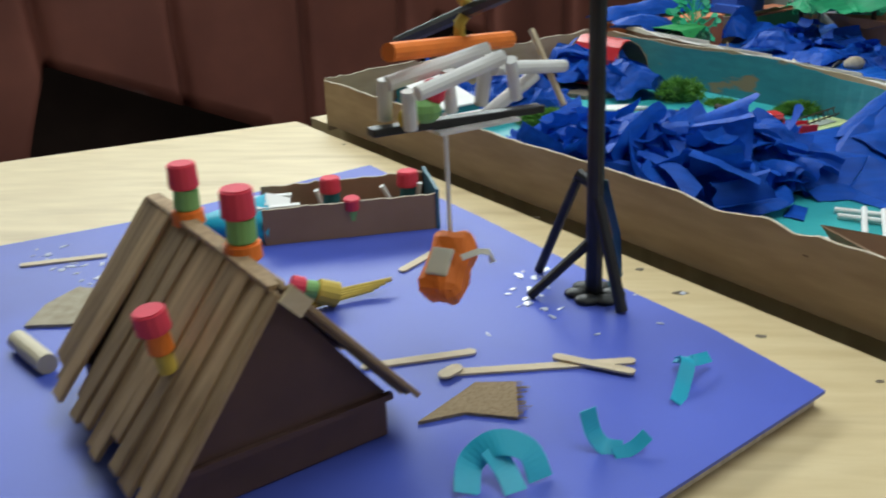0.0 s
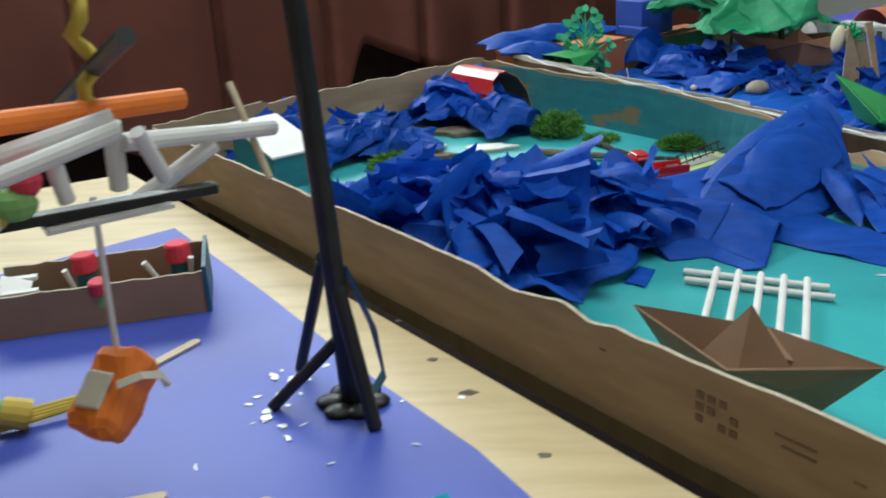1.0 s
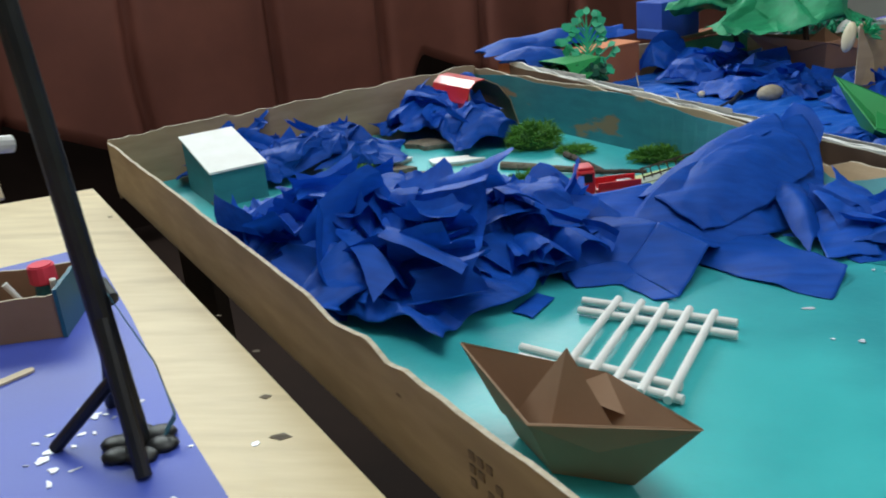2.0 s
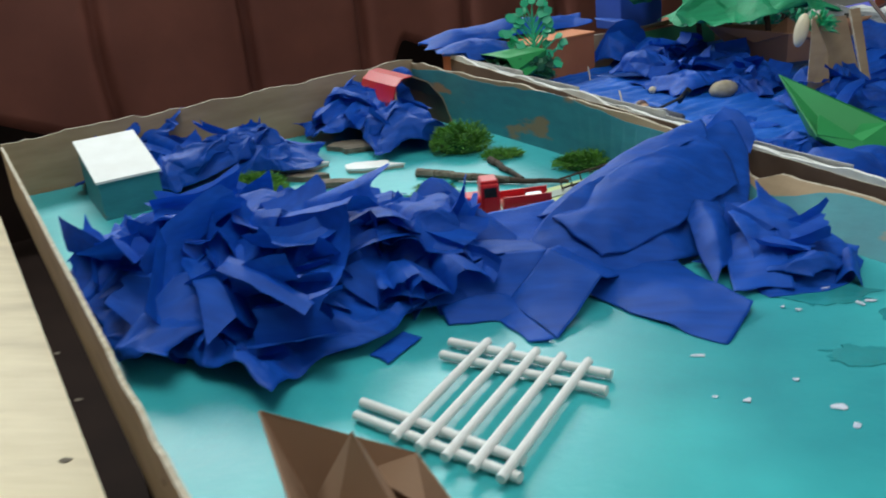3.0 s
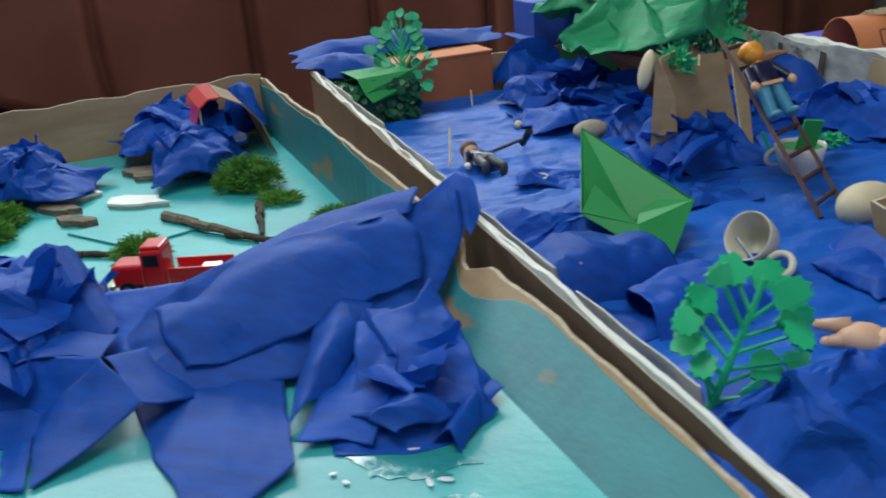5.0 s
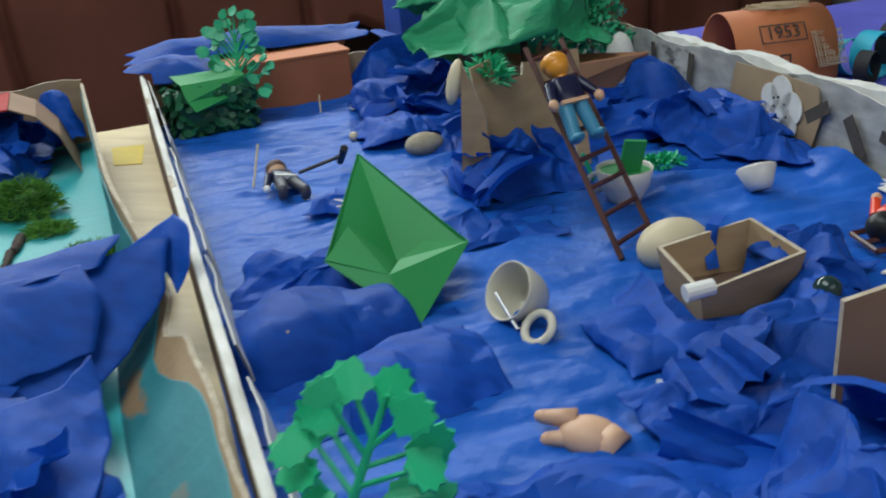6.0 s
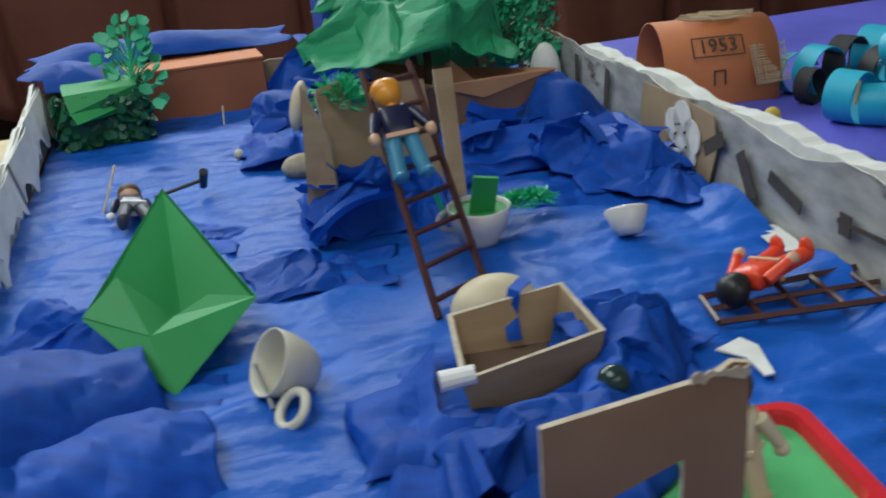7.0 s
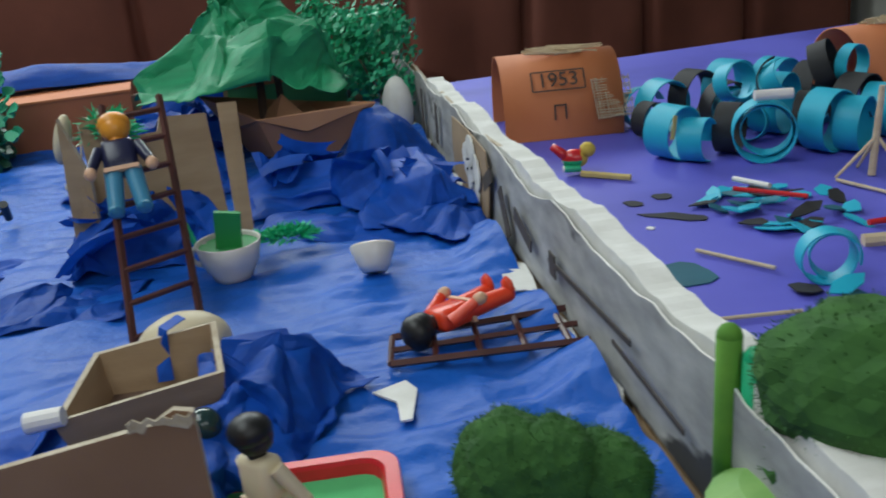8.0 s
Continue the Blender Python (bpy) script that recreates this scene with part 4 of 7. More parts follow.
def craft_stick(a, b, w=0.0098, name="craft_stick", label="flat pale wooden lolly stick lying on the blue card", z=0.0167, t=0.0021, lift=0.0, group="lolly sticks", material=None):
    a, b = Vector((*a, z)), Vector((*b, z + lift))
    L0 = (b - a).length
    bm = bmesh.new()
    pts = [(0.5 * L0 - w / 2 + w / 2 * math.cos(q), w / 2 * math.sin(q)) for q in [(-0.5 + k / 6) * math.pi for k in range(7)]]
    pts += [(-x, -y) for x, y in pts]
    prism(bm, pts, 0, t)
    d = (b - a)
    return solo(name, bm, material or STICK, label, "stick", group, place=Matrix.Translation((a + b) / 2) @ pose(0, 0, 0, 0, -math.degrees(math.asin(d.z / L0)), math.degrees(math.atan2(d.y, d.x))))


craft_stick((0.055, 0.683), (0.154, 0.714))
craft_stick((0.135, 0.676), (0.293, 0.700))
craft_stick((0.222, 0.703), (0.290, 0.676), z=0.019)
craft_stick((0.126, 0.664), (0.142, 0.684), 0.013, z=0.019, label="short piece of flat wooden stick on the card")
craft_stick((0.064, 0.889), (0.103, 0.954))
craft_stick((-0.373, 0.902), (-0.283, 0.932))
craft_stick((-0.13, 0.85), (-0.08, 0.875))


def burlap(pts, fringe):
    """A scrap of woven sacking with frayed threads."""
    m = thing("burlap_scrap", "frayed scrap of brown burlap on the blue card", "cloth")
    part("weave", prism(bmesh.new(), pts, 0.0168, 0.0195), BURLAP, m)
    rnd = random.Random(9)
    bm = bmesh.new()
    a, b = Vector((*pts[fringe[0]], 0.018)), Vector((*pts[fringe[1]], 0.018))
    out = (b - a).cross(Vector((0, 0, 1))).normalized()
    for k in range(22):
        p = a.lerp(b, (k + rnd.random()) / 22)
        rod(bm, p - out * 0.004, p + out * rnd.uniform(0.004, 0.012) + Vector((0, 0, rnd.uniform(0, 0.002))), 0.0007, 0.0005, 4)
    part("fringe", bm, BURLAP, m)


burlap([(0.114, 0.597), (0.150, 0.612), (0.192, 0.606), (0.190, 0.660), (0.156, 0.658)], (2, 3))
bm = bmesh.new()
pts = [(-0.288, 0.752), (-0.235, 0.757), (-0.232, 0.80), (-0.252, 0.838), (-0.275, 0.842), (-0.29, 0.80)]
solo("burlap_scrap", prism(bm, pts, 0.0168, 0.020), STONE, "rounded scrap of pale sacking on the blue card", "cloth")
solo("cork", rod(bmesh.new(), (-0.272, 0.712, 0.026), (-0.221, 0.668, 0.026), 0.0095, 0.0095, 14), EGG, "short pale roll lying on the blue card", "roll")


def curl(bands, label):
    """Strips of paper crossed over each other, curling up from the card."""
    t = thing("paper_curl", label, "paper strip", group="paper curls")
    for half, path in bands:
        pts = [Vector(p) for p in path]
        fine = []
        for k in range(len(pts) - 1):
            p0, p1, p2, p3 = pts[max(0, k - 1)], pts[k], pts[k + 1], pts[min(len(pts) - 1, k + 2)]
            for j in range(6):
                g = j / 6
                fine.append(0.5 * (2 * p1 + (p2 - p0) * g + (2 * p0 - 5 * p1 + 4 * p2 - p3) * g * g + (3 * p1 - p0 - 3 * p2 + p3) * g ** 3))
        part("band", strip(bmesh.new(), fine + [pts[-1]], half, 0.0008, Vector((0.3, -0.6, 0.75))), CYAN, t)


curl(((0.0065, ((0.318, 0.632, 0.0178), (0.326, 0.655, 0.022), (0.333, 0.676, 0.032), (0.330, 0.690, 0.026))), (0.0050, ((0.326, 0.692, 0.024), (0.338, 0.680, 0.030), (0.354, 0.694, 0.026)))), "crossed curl of cyan paper strips on the blue card")
curl(((0.0070, ((0.243, 0.577, 0.046), (0.247, 0.573, 0.030), (0.255, 0.569, 0.020), (0.268, 0.566, 0.019))), (0.0050, ((0.262, 0.560, 0.018), (0.276, 0.566, 0.021), (0.287, 0.573, 0.028)))), "springy curl of cyan paper strip on the blue card")
curl(((0.0095, ((0.157, 0.512, 0.0180), (0.159, 0.532, 0.030), (0.177, 0.540, 0.041), (0.199, 0.540, 0.035), (0.208, 0.530, 0.018))), (0.0085, ((0.172, 0.538, 0.038), (0.182, 0.530, 0.028), (0.191, 0.515, 0.0178)))), "wide arched curl of cyan paper on the blue card")

LAY = Matrix.Translation((0.012, 0.808, 0.028)) @ pose(0, 0, 0, 0, 68, -160)
foam_figure(LAY, ((FOAM_YELLOW, 0.013, 0.022), (FOAM_GREEN, 0.0095, 0.014), (FOAM_RED, 0.0105, 0.014)), 1.0, "little foam figure lying on yellow sticks")
for k in range(4):
    a = Vector((-0.042 + 0.006 * k, 0.780 + 0.008 * k, 0.019 + 0.002 * k))
    solo("yellow_stick", rod(bmesh.new(), a, a + Vector((0.085, 0.052 - 0.004 * k, 0.004)), 0.0028, 0.0026, 8), FOAM_YELLOW, "thin yellow stick of a little raft", "stick", "yellow raft sticks")


def glue_and_glint_spots(area, n, seed, z):
    """Smears of dried glue, a film thick, and pale painted glints."""
    rnd = random.Random(seed)
    bm = bmesh.new()
    for _ in range(n):
        cx, cy = rnd.uniform(area[0], area[1]), rnd.uniform(area[2], area[3])
        r, st, th = rnd.uniform(0.002, 0.007), rnd.uniform(0.25, 1), rnd.uniform(0, 3)
        pts = []
        for k in range(9):
            a = 2 * math.pi * k / 9
            q = r * rnd.uniform(0.6, 1.2)
            x, y = q * math.cos(a), q * st * math.sin(a)
            pts.append((cx + x * math.cos(th) - y * math.sin(th), cy + x * math.sin(th) + y * math.cos(th)))
        prism(bm, pts, z, z + rnd.uniform(0.0004, 0.001))
    return solo("glue_and_glint_spots", bm, GLUE_GLINT, "dried glossy glue smears, and painted glints on the teal floor", "glue", kind="stuff")


glue_and_glint_spots((0.185, 0.235, 0.80, 0.905), 22, 2, 0.0166)
glue_and_glint_spots((-0.38, -0.22, 0.84, 0.99), 22, 3, 0.0166)
glue_and_glint_spots((0.15, 0.36, 0.70, 0.86), 9, 5, 0.0166)
rnd = random.Random(31)
for x, y, r in ((0.326, 0.936, 0.006), (0.36, 0.875, 0.008), (0.285, 1.02, 0.004), (0.42, 0.78, 0.006), (0.50, 0.70, 0.004), (0.215, 1.10, 0.004), (-0.1, 1.45, 0.004)):
    pts = [(x + r * rnd.uniform(0.7, 1.2) * math.cos(k * 0.7), y + 0.6 * r * rnd.uniform(0.7, 1.2) * math.sin(k * 0.7)) for k in range(9)]
    solo("wood_knot", prism(bmesh.new(), pts, 0.0001, 0.0005), BARK, "dark knot in the pale wooden table top", "wood knot", "knots in the table")

# ---- in the teal box ----


def slanted_house():
    h = thing("card_house", "small teal-painted carton house with a white slanted roof", "house", at((0.075, 1.502, 0.005), UDEG))
    w, d, zf, zb = 0.078, 0.135, 0.050, 0.080
    bm = bmesh.new()
    co = [(0, -w / 2, 0), (0, w / 2, 0), (-d, w / 2, 0), (-d, -w / 2, 0), (0, -w / 2, zf), (0, w / 2, zf), (-d, w / 2, zb), (-d, -w / 2, zb)]
    vs = [bm.verts.new((x + 0.03, y, z)) for x, y, z in co]
    for f in ((0, 1, 5, 4), (1, 2, 6, 5), (2, 3, 7, 6), (3, 0, 4, 7), (3, 2, 1, 0), (4, 5, 6, 7)):
        bm.faces.new([vs[i] for i in f])
    part("body", bm, TEAL_WALL, h)
    bm = bmesh.new()
    e = 0.003
    vs = [bm.verts.new((x + 0.03, y, z)) for x, y, z in ((e, -w / 2 - e, zf), (e, w / 2 + e, zf), (-d - e, w / 2 + e, zb), (-d - e, -w / 2 - e, zb))]
    up = [bm.verts.new(v.co + Vector((0, 0, 0.003))) for v in vs]
    bm.faces.new(up), bm.faces.new(vs[::-1])
    for i in range(4):
        bm.faces.new((vs[i], vs[(i + 1) % 4], up[(i + 1) % 4], up[i]))
    part("roof", bm, WHITE, h, "white card roof")
    return h


slanted_house()


def tent_hut():
    h = thing("red_roof_hut", "brown card hut with a red card roof, leaning in the corner", "hut", at(W(0.115, 0.612, 0.005), UDEG) @ Matrix.Diagonal((0.8, 0.9, 0.95, 1)))
    bm = bmesh.new()
    path = [(0, -0.055, 0.062), (0, -0.045, 0.088), (0, -0.03, 0.099), (0, -0.012, 0.100)]
    path += [(0, 0.02, 0.085), (0, 0.045, 0.055), (0, 0.06, 0.02)]
    strip(bm, path[:4], 0.075, 0.002, Vector((0, 0, 1)))
    part("roof", bm, RED, h, "glossy red card")
    part("back_slope", strip(bmesh.new(), [(0, -0.011, 0.1), (0, 0.02, 0.085), (0, 0.045, 0.055), (0, 0.062, 0.004)], 0.072, 0.002, Vector((0, 0, 1))), CARD_PINK, h)
    part("wall", box(bmesh.new(), (-0.005, -0.053, 0.031), (0.13, 0.003, 0.062)), RED, h)
    part("post", rod(bmesh.new(), (0.07, -0.045, 0), (0.07, -0.045, 0.086), 0.002, 0.002, 6), STICK, h)
    return h


tent_hut()

fence = thing("stick_fence", "white fence of rolled paper sticks lying on the teal floor", "fence")
FA, FB, FC, FD = Vector((0.584, 1.100, 0.010)), Vector((0.717, 1.046, 0.010)), Vector((0.534, 1.004, 0.010)), Vector((0.662, 0.934, 0.010))
for a, b in ((FA, FB), (FA + Vector((-0.003, -0.022, 0)), FB + Vector((-0.003, -0.024, 0))), (FC, FD), (FC + Vector((0.0, -0.018, 0)), FD + Vector((0.0, -0.019, 0)))):
    part("rail", rod(bmesh.new(), a, b, 0.0037, 0.0037, 12), WHITE, fence)
for k in range(5):
    f = 0.22 + 0.155 * k
    part("slat", rod(bmesh.new(), FA.lerp(FB, f) + Vector((0.004, 0.006, 0.0035)), FC.lerp(FD, f + 0.10) + Vector((-0.004, -0.03, 0.0035)), 0.0036, 0.0036, 12), WHITE, fence)


def origami_boat(name, label, m, L0, wd, ht, peak, paper):
    """A folded paper boat: two raised ends, slanted sides and a pointed peak."""
    b = thing(name, label, "paper boat", m)
    bm = bmesh.new()
    l, w = L0 / 2, wd / 2
    P = dict(e0=(-l, 0, ht), e1=(l, 0, ht), k0=(-l * 0.5, 0, 0), k1=(l * 0.5, 0, 0), s0=(0, -w, ht * 0.80), s1=(0, w, ht * 0.80), b0=(0, -w * 0.5, 0), b1=(0, w * 0.5, 0))
    v = {k: bm.verts.new(c) for k, c in P.items()}
    for f in (("e0", "k0", "s0"), ("k0", "b0", "s0"), ("b0", "k1", "s0"), ("k1", "e1", "s0"), ("e0", "s1", "k0"), ("k0", "s1", "b1"), ("b1", "s1", "k1"), ("k1", "s1", "e1"), ("k0", "b1", "b0"), ("b0", "b1", "k1")):
        bm.faces.new([v[q] for q in f])
    hull = part("hull", bm, paper, b)
    hull.modifiers.new("thickness", "SOLIDIFY").thickness = 0.0012
    bm = bmesh.new()
    q = [bm.verts.new(c) for c in ((-l * 0.48, 0, ht * 0.35), (l * 0.48, 0, ht * 0.35), (0, 0.0, peak), (0, -w * 0.62, ht * 0.35), (0, w * 0.62, ht * 0.35))]
    for f in ((0, 3, 2), (3, 1, 2), (1, 4, 2), (4, 0, 2)):
        bm.faces.new([q[i] for i in f])
    pk = part("peak", bm, paper, b)
    pk.modifiers.new("thickness", "SOLIDIFY").thickness = 0.001
    for side in (-1, 1):
        bm = bmesh.new()
        q = [bm.verts.new(c) for c in ((-l, 0, ht), (0, side * w, ht * 0.80), (l, 0, ht), (l * 0.4, side * w * 0.55, ht * 0.56), (-l * 0.4, side * w * 0.55, ht * 0.56))]
        bm.faces.new((q[0], q[1], q[4])), bm.faces.new((q[1], q[3], q[4])), bm.faces.new((q[1], q[2], q[3]))
        fl = part("inner_flap", bm, paper, b)
        fl.modifiers.new("thickness", "SOLIDIFY").thickness = 0.001
    return b


origami_boat("paper_boat", "folded brown kraft paper boat beside the box wall", at((0.583, 0.842, 0.006), -36), 0.20, 0.085, 0.060, 0.085, CARD_PINK)

truck = thing("toy_truck", "red toy truck with a flat bed, on the pale road strip", "toy truck", at((0.592, 1.400, 0.010), 16) @ Matrix.Scale(1.08, 4))
part("bonnet", box(bmesh.new(), (-0.034, 0, 0.020), (0.030, 0.026, 0.020), bevel=0.003), RED, truck)
cab = part("cab", box(bmesh.new(), (-0.012, 0, 0.026), (0.020, 0.028, 0.034), bevel=0.003), RED, truck)
part("cab_roof", box(bmesh.new(), (-0.012, 0, 0.044), (0.018, 0.024, 0.004), bevel=0.0015), RED, truck)
for sd in (-1, 1):
    part("window", box(bmesh.new(), (-0.012, sd * 0.0141, 0.034), (0.013, 0.0008, 0.010)), BLACK, truck)
part("bed", box(bmesh.new(), (0.026, 0, 0.015), (0.052, 0.027, 0.006), bevel=0.0015), RED, truck)
for sd in (-1, 1):
    part("bed_side", box(bmesh.new(), (0.026, sd * 0.0125, 0.022), (0.05, 0.002, 0.008)), RED, truck)
part("hitch", box(bmesh.new(), (0.035, 0, 0.021), (0.016, 0.012, 0.004)), CHROME, truck)
part("bumper", box(bmesh.new(), (-0.051, 0, 0.010), (0.004, 0.027, 0.005), bevel=0.001), CHROME, truck)
for x in (-0.036, 0.018, 0.038):
    for sd in (-1, 1):
        wl = part("wheel", rod(bmesh.new(), (x, sd * 0.010, 0.008), (x, sd * 0.0155, 0.008), 0.0078, 0.0078, 16), BLACK, truck)
        part("hub", rod(bmesh.new(), (x, sd * 0.0155, 0.008), (x, sd * 0.0163, 0.008), 0.004, 0.004, 12), CHROME, wl)

road = thing("road_strip", "pale green card strip laid as a road", "card strip")
part("verge", prism(bmesh.new(), [(0.485, 1.40), (0.53, 1.375), (0.78, 1.555), (0.755, 1.60)], 0.0054, 0.0078), ROADGREEN, road)
part("surface", prism(bmesh.new(), [(0.52, 1.40), (0.535, 1.39), (0.72, 1.53), (0.71, 1.548)], 0.0082, 0.0092), ROADGREY, road)
rail = thing("toy_fence", "low dark wire fence lying along the road strip", "fence")
part("wire", rod(bmesh.new(), (0.655, 1.49, 0.014), (0.735, 1.56, 0.016), 0.0014, 0.0014, 6), BARK_DK, rail)
part("wire", rod(bmesh.new(), (0.65, 1.50, 0.022), (0.73, 1.57, 0.024), 0.0014, 0.0014, 6), BARK_DK, rail)
for k in range(8):
    p = Vector((0.655, 1.49, 0.010)).lerp(Vector((0.735, 1.56, 0.012)), k / 7)
    part("picket", rod(bmesh.new(), p, p + Vector((-0.004, 0.008, 0.014)), 0.001, 0.001, 5), BARK_DK, rail)


def fibre(bm, n, spread, length, seed, width=0.0007):
    """Tangled fine blades, growing outwards from the skin of a low heap."""
    rnd = random.Random(seed)
    for _ in range(n):
        a, r = rnd.uniform(0, 2 * math.pi), math.sqrt(rnd.random())
        lump = 1 + 0.28 * noise.noise(Vector((math.cos(a) * r * 2.2, math.sin(a) * r * 2.2, seed)))
        z = math.sqrt(max(0, 1 - r ** 3.2)) * rnd.uniform(0.45, 0.92) * lump
        base = Vector((r * spread[0] * math.cos(a) * lump, r * spread[1] * math.sin(a) * lump, z * spread[2]))
        d = Vector((math.cos(a) * r + rnd.uniform(-0.7, 0.7), math.sin(a) * r + rnd.uniform(-0.7, 0.7), z * 0.8 + rnd.uniform(-0.3, 0.5))).normalized()
        s = d.cross(Vector((rnd.uniform(-1, 1), rnd.uniform(-1, 1), rnd.uniform(-1, 1)))).normalized() * width
        l2 = length * rnd.uniform(0.4, 1.1)
        mid = base + d * l2 * 0.55
        tip = base + d * l2 + Vector((rnd.uniform(-1, 1), rnd.uniform(-1, 1), -0.5)) * l2 * 0.3
        q = [bm.verts.new(p) for p in (base - s, base + s, mid + s, mid - s, tip)]
        bm.faces.new((q[0], q[1], q[2], q[3]))
        bm.faces.new((q[3], q[2], q[4]))
    return bm


def moss(place, spread, seed, n=2200, material=None, length=0.013, label="tuft of fuzzy green moss on the teal floor"):
    t = thing("moss_tuft", label, "moss", place, "moss tufts")
    bm = bmesh.new()
    ball(bm, (0, 0, spread[2] * 0.25), (spread[0] * 0.8, spread[1] * 0.8, spread[2] * 0.52), 20)
    for v in bm.verts:
        v.co += v.co.normalized() * 0.25 * spread[2] * noise.noise(v.co * 60 + Vector((seed, 0, 0)))
    part("core", bm, MOSS_DK if material is None else material, t, smooth=True)
    part("fuzz", fibre(bmesh.new(), n, spread, length, seed), material or MOSS, t)
    return t


moss(at((0.235, 1.545, 0.005)), (0.042, 0.028, 0.026), 1)
moss(at((0.492, 1.715, 0.005)), (0.040, 0.032, 0.040), 2)
moss(at((0.50, 1.475, 0.005)), (0.026, 0.022, 0.024), 3, 1100)
moss(at((0.68, 1.60, 0.005)), (0.040, 0.020, 0.020), 4, 1400)
moss(at((0.275, 1.50, 0.005)), (0.028, 0.022, 0.022), 5, 1000)
moss(at((0.545, 1.285, 0.005)), (0.03, 0.03, 0.05), 6, 1200, MOSS_DK)
moss(at((0.56, 1.67, 0.005)), (0.024, 0.02, 0.008), 7, 500)


def ragged(centre, rx, ry, seed, n=11):
    rnd = random.Random(seed)
    return [(centre[0] + rx * rnd.uniform(0.65, 1.15) * math.cos(2 * math.pi * k / n), centre[1] + ry * rnd.uniform(0.65, 1.15) * math.sin(2 * math.pi * k / n)) for k in range(n)]


for c, rx, ry, sd in (((0.265, 1.655), 0.046, 0.026, 1), ((0.375, 1.64), 0.044, 0.022, 2)):
    f = thing("ice_floe", "white ragged card piece lying on the teal floor", "card piece", group="white card pieces")
    part("top", prism(bmesh.new(), ragged(c, rx, ry, sd), 0.0085, 0.0115), WHITE, f)
    part("underside", prism(bmesh.new(), ragged(c, rx * 0.97, ry * 0.97, sd), 0.0052, 0.0084), CARD_EDGE, f)
for c, rx, ry, sd in (((0.33, 1.755), 0.062, 0.03, 5), ((0.29, 1.60), 0.034, 0.014, 6), ((0.345, 1.565), 0.04, 0.012, 8)):
    solo("bark_piece", prism(bmesh.new(), ragged(c, rx, ry, sd, 13), 0.0052, 0.013), BARK, "flat ragged piece of brown bark", "bark", "bark pieces")
solo("teal_card_piece", prism(bmesh.new(), [(0.36, 1.53), (0.47, 1.50), (0.52, 1.58), (0.42, 1.60)], 0.0053, 0.008), TEAL, "teal painted card piece on the floor", "card piece")
for a, b, r in (((0.455, 1.585, 0.012), (0.585, 1.54, 0.012), 0.007), ((0.56, 1.545, 0.010), (0.66, 1.53, 0.010), 0.0045), ((0.545, 1.645, 0.009), (0.60, 1.55, 0.009), 0.005), ((0.41, 1.468, 0.009), (0.50, 1.485, 0.009), 0.004)):
    bm = bmesh.new()
    A, B = Vector(a), Vector(b)
    for k in range(5):
        p, q = A.lerp(B, k / 5), A.lerp(B, (k + 1) / 5)
        w = 0.0015 * math.sin(k * 2.3)
        rod(bm, p + Vector((w, w, 0)), q + Vector((-w * 0.3, w, 0)), r * (1.05 - 0.1 * k), r * (0.97 - 0.1 * k), 8)
    solo("twig", bm, BARK if r > 0.005 else BARK_DK, "short dry twig lying on the teal floor", "twig", "twigs")
solo("mud_patch", prism(bmesh.new(), ragged((0.142, 1.378), 0.04, 0.026, 14, 15), 0.0051, 0.0062), CARD_PINK, "bare brown patch where the paint has come off", "patch")


def cow(m, seed):
    c = thing("toy_cow", "tiny black and white toy cow standing on the floor", "toy cow", m, "toy cows")
    part("body", ball(bmesh.new(), (0, 0, 0.0125), (0.0105, 0.0048, 0.0052), 10), WHITE if seed % 2 else BLACK, c)
    part("patch", ball(bmesh.new(), (0.003, 0.0, 0.0140), (0.0045, 0.0051, 0.0043), 8), BLACK if seed % 2 else WHITE, c)
    part("head", ball(bmesh.new(), (0.0125, 0, 0.016), (0.0045, 0.003, 0.003), 8), BLACK, c)
    for x in (-0.007, 0.007):
        for y in (-0.0028, 0.0028):
            part("leg", rod(bmesh.new(), (x, y, 0), (x, y, 0.010), 0.0012, 0.0014, 6), WHITE, c)


cow(at((0.250, 1.425, 0.0055), 20), 1)
cow(at((0.245, 1.455, 0.0055), 15), 2)
solo("cow_board", prism(bmesh.new(), ragged((0.225, 1.43), 0.035, 0.02, 3), 0.0051, 0.0056), PLANT_DK, "thin green card under the toy cows", "card piece")
# Pale spots on the teal floor stand in for glare off its gloss.
glue_and_glint_spots((0.85, 0.93, 1.16, 1.25), 9, 8, 0.0059)
glue_and_glint_spots((0.76, 0.95, 0.98, 1.16), 8, 9, 0.0053)
# Glossy films are added where the floor should mirror the far lamp.
WET = mat("wet_teal", (0.02, 0.24, 0.26), (0.03, 0.30, 0.33), 0.08, 30, 0.9, 70, bdist=0.003, coat=0.6)
for c, rx, ry, sd in (((0.905, 1.085), 0.034, 0.018, 21), ((0.895, 1.200), 0.045, 0.030, 22), ((0.95, 1.15), 0.022, 0.02, 23)):
    solo("glare_film", prism(bmesh.new(), ragged(c, rx, ry, sd, 31), 0.0051, 0.0056), WET, "glossy film added on the teal floor to catch glare", "glue patch", "glue patches")

YELLOW_TAPE = plain("yellow_tape", (0.75, 0.55, 0.04), 0.4)
STAMP = (1.057, 0.060, ((1.132, 0.057, 0.03), (1.135, 0.050, 0.025),
                        (1.177, 0.049, 0.008), (0.964, 0.060, 0.006)))
# print and holes on the box's outer side
MARK = mat("faded_print", (0.16, 0.10, 0.06), (0.2, 0.13, 0.08), 0.85, 60)
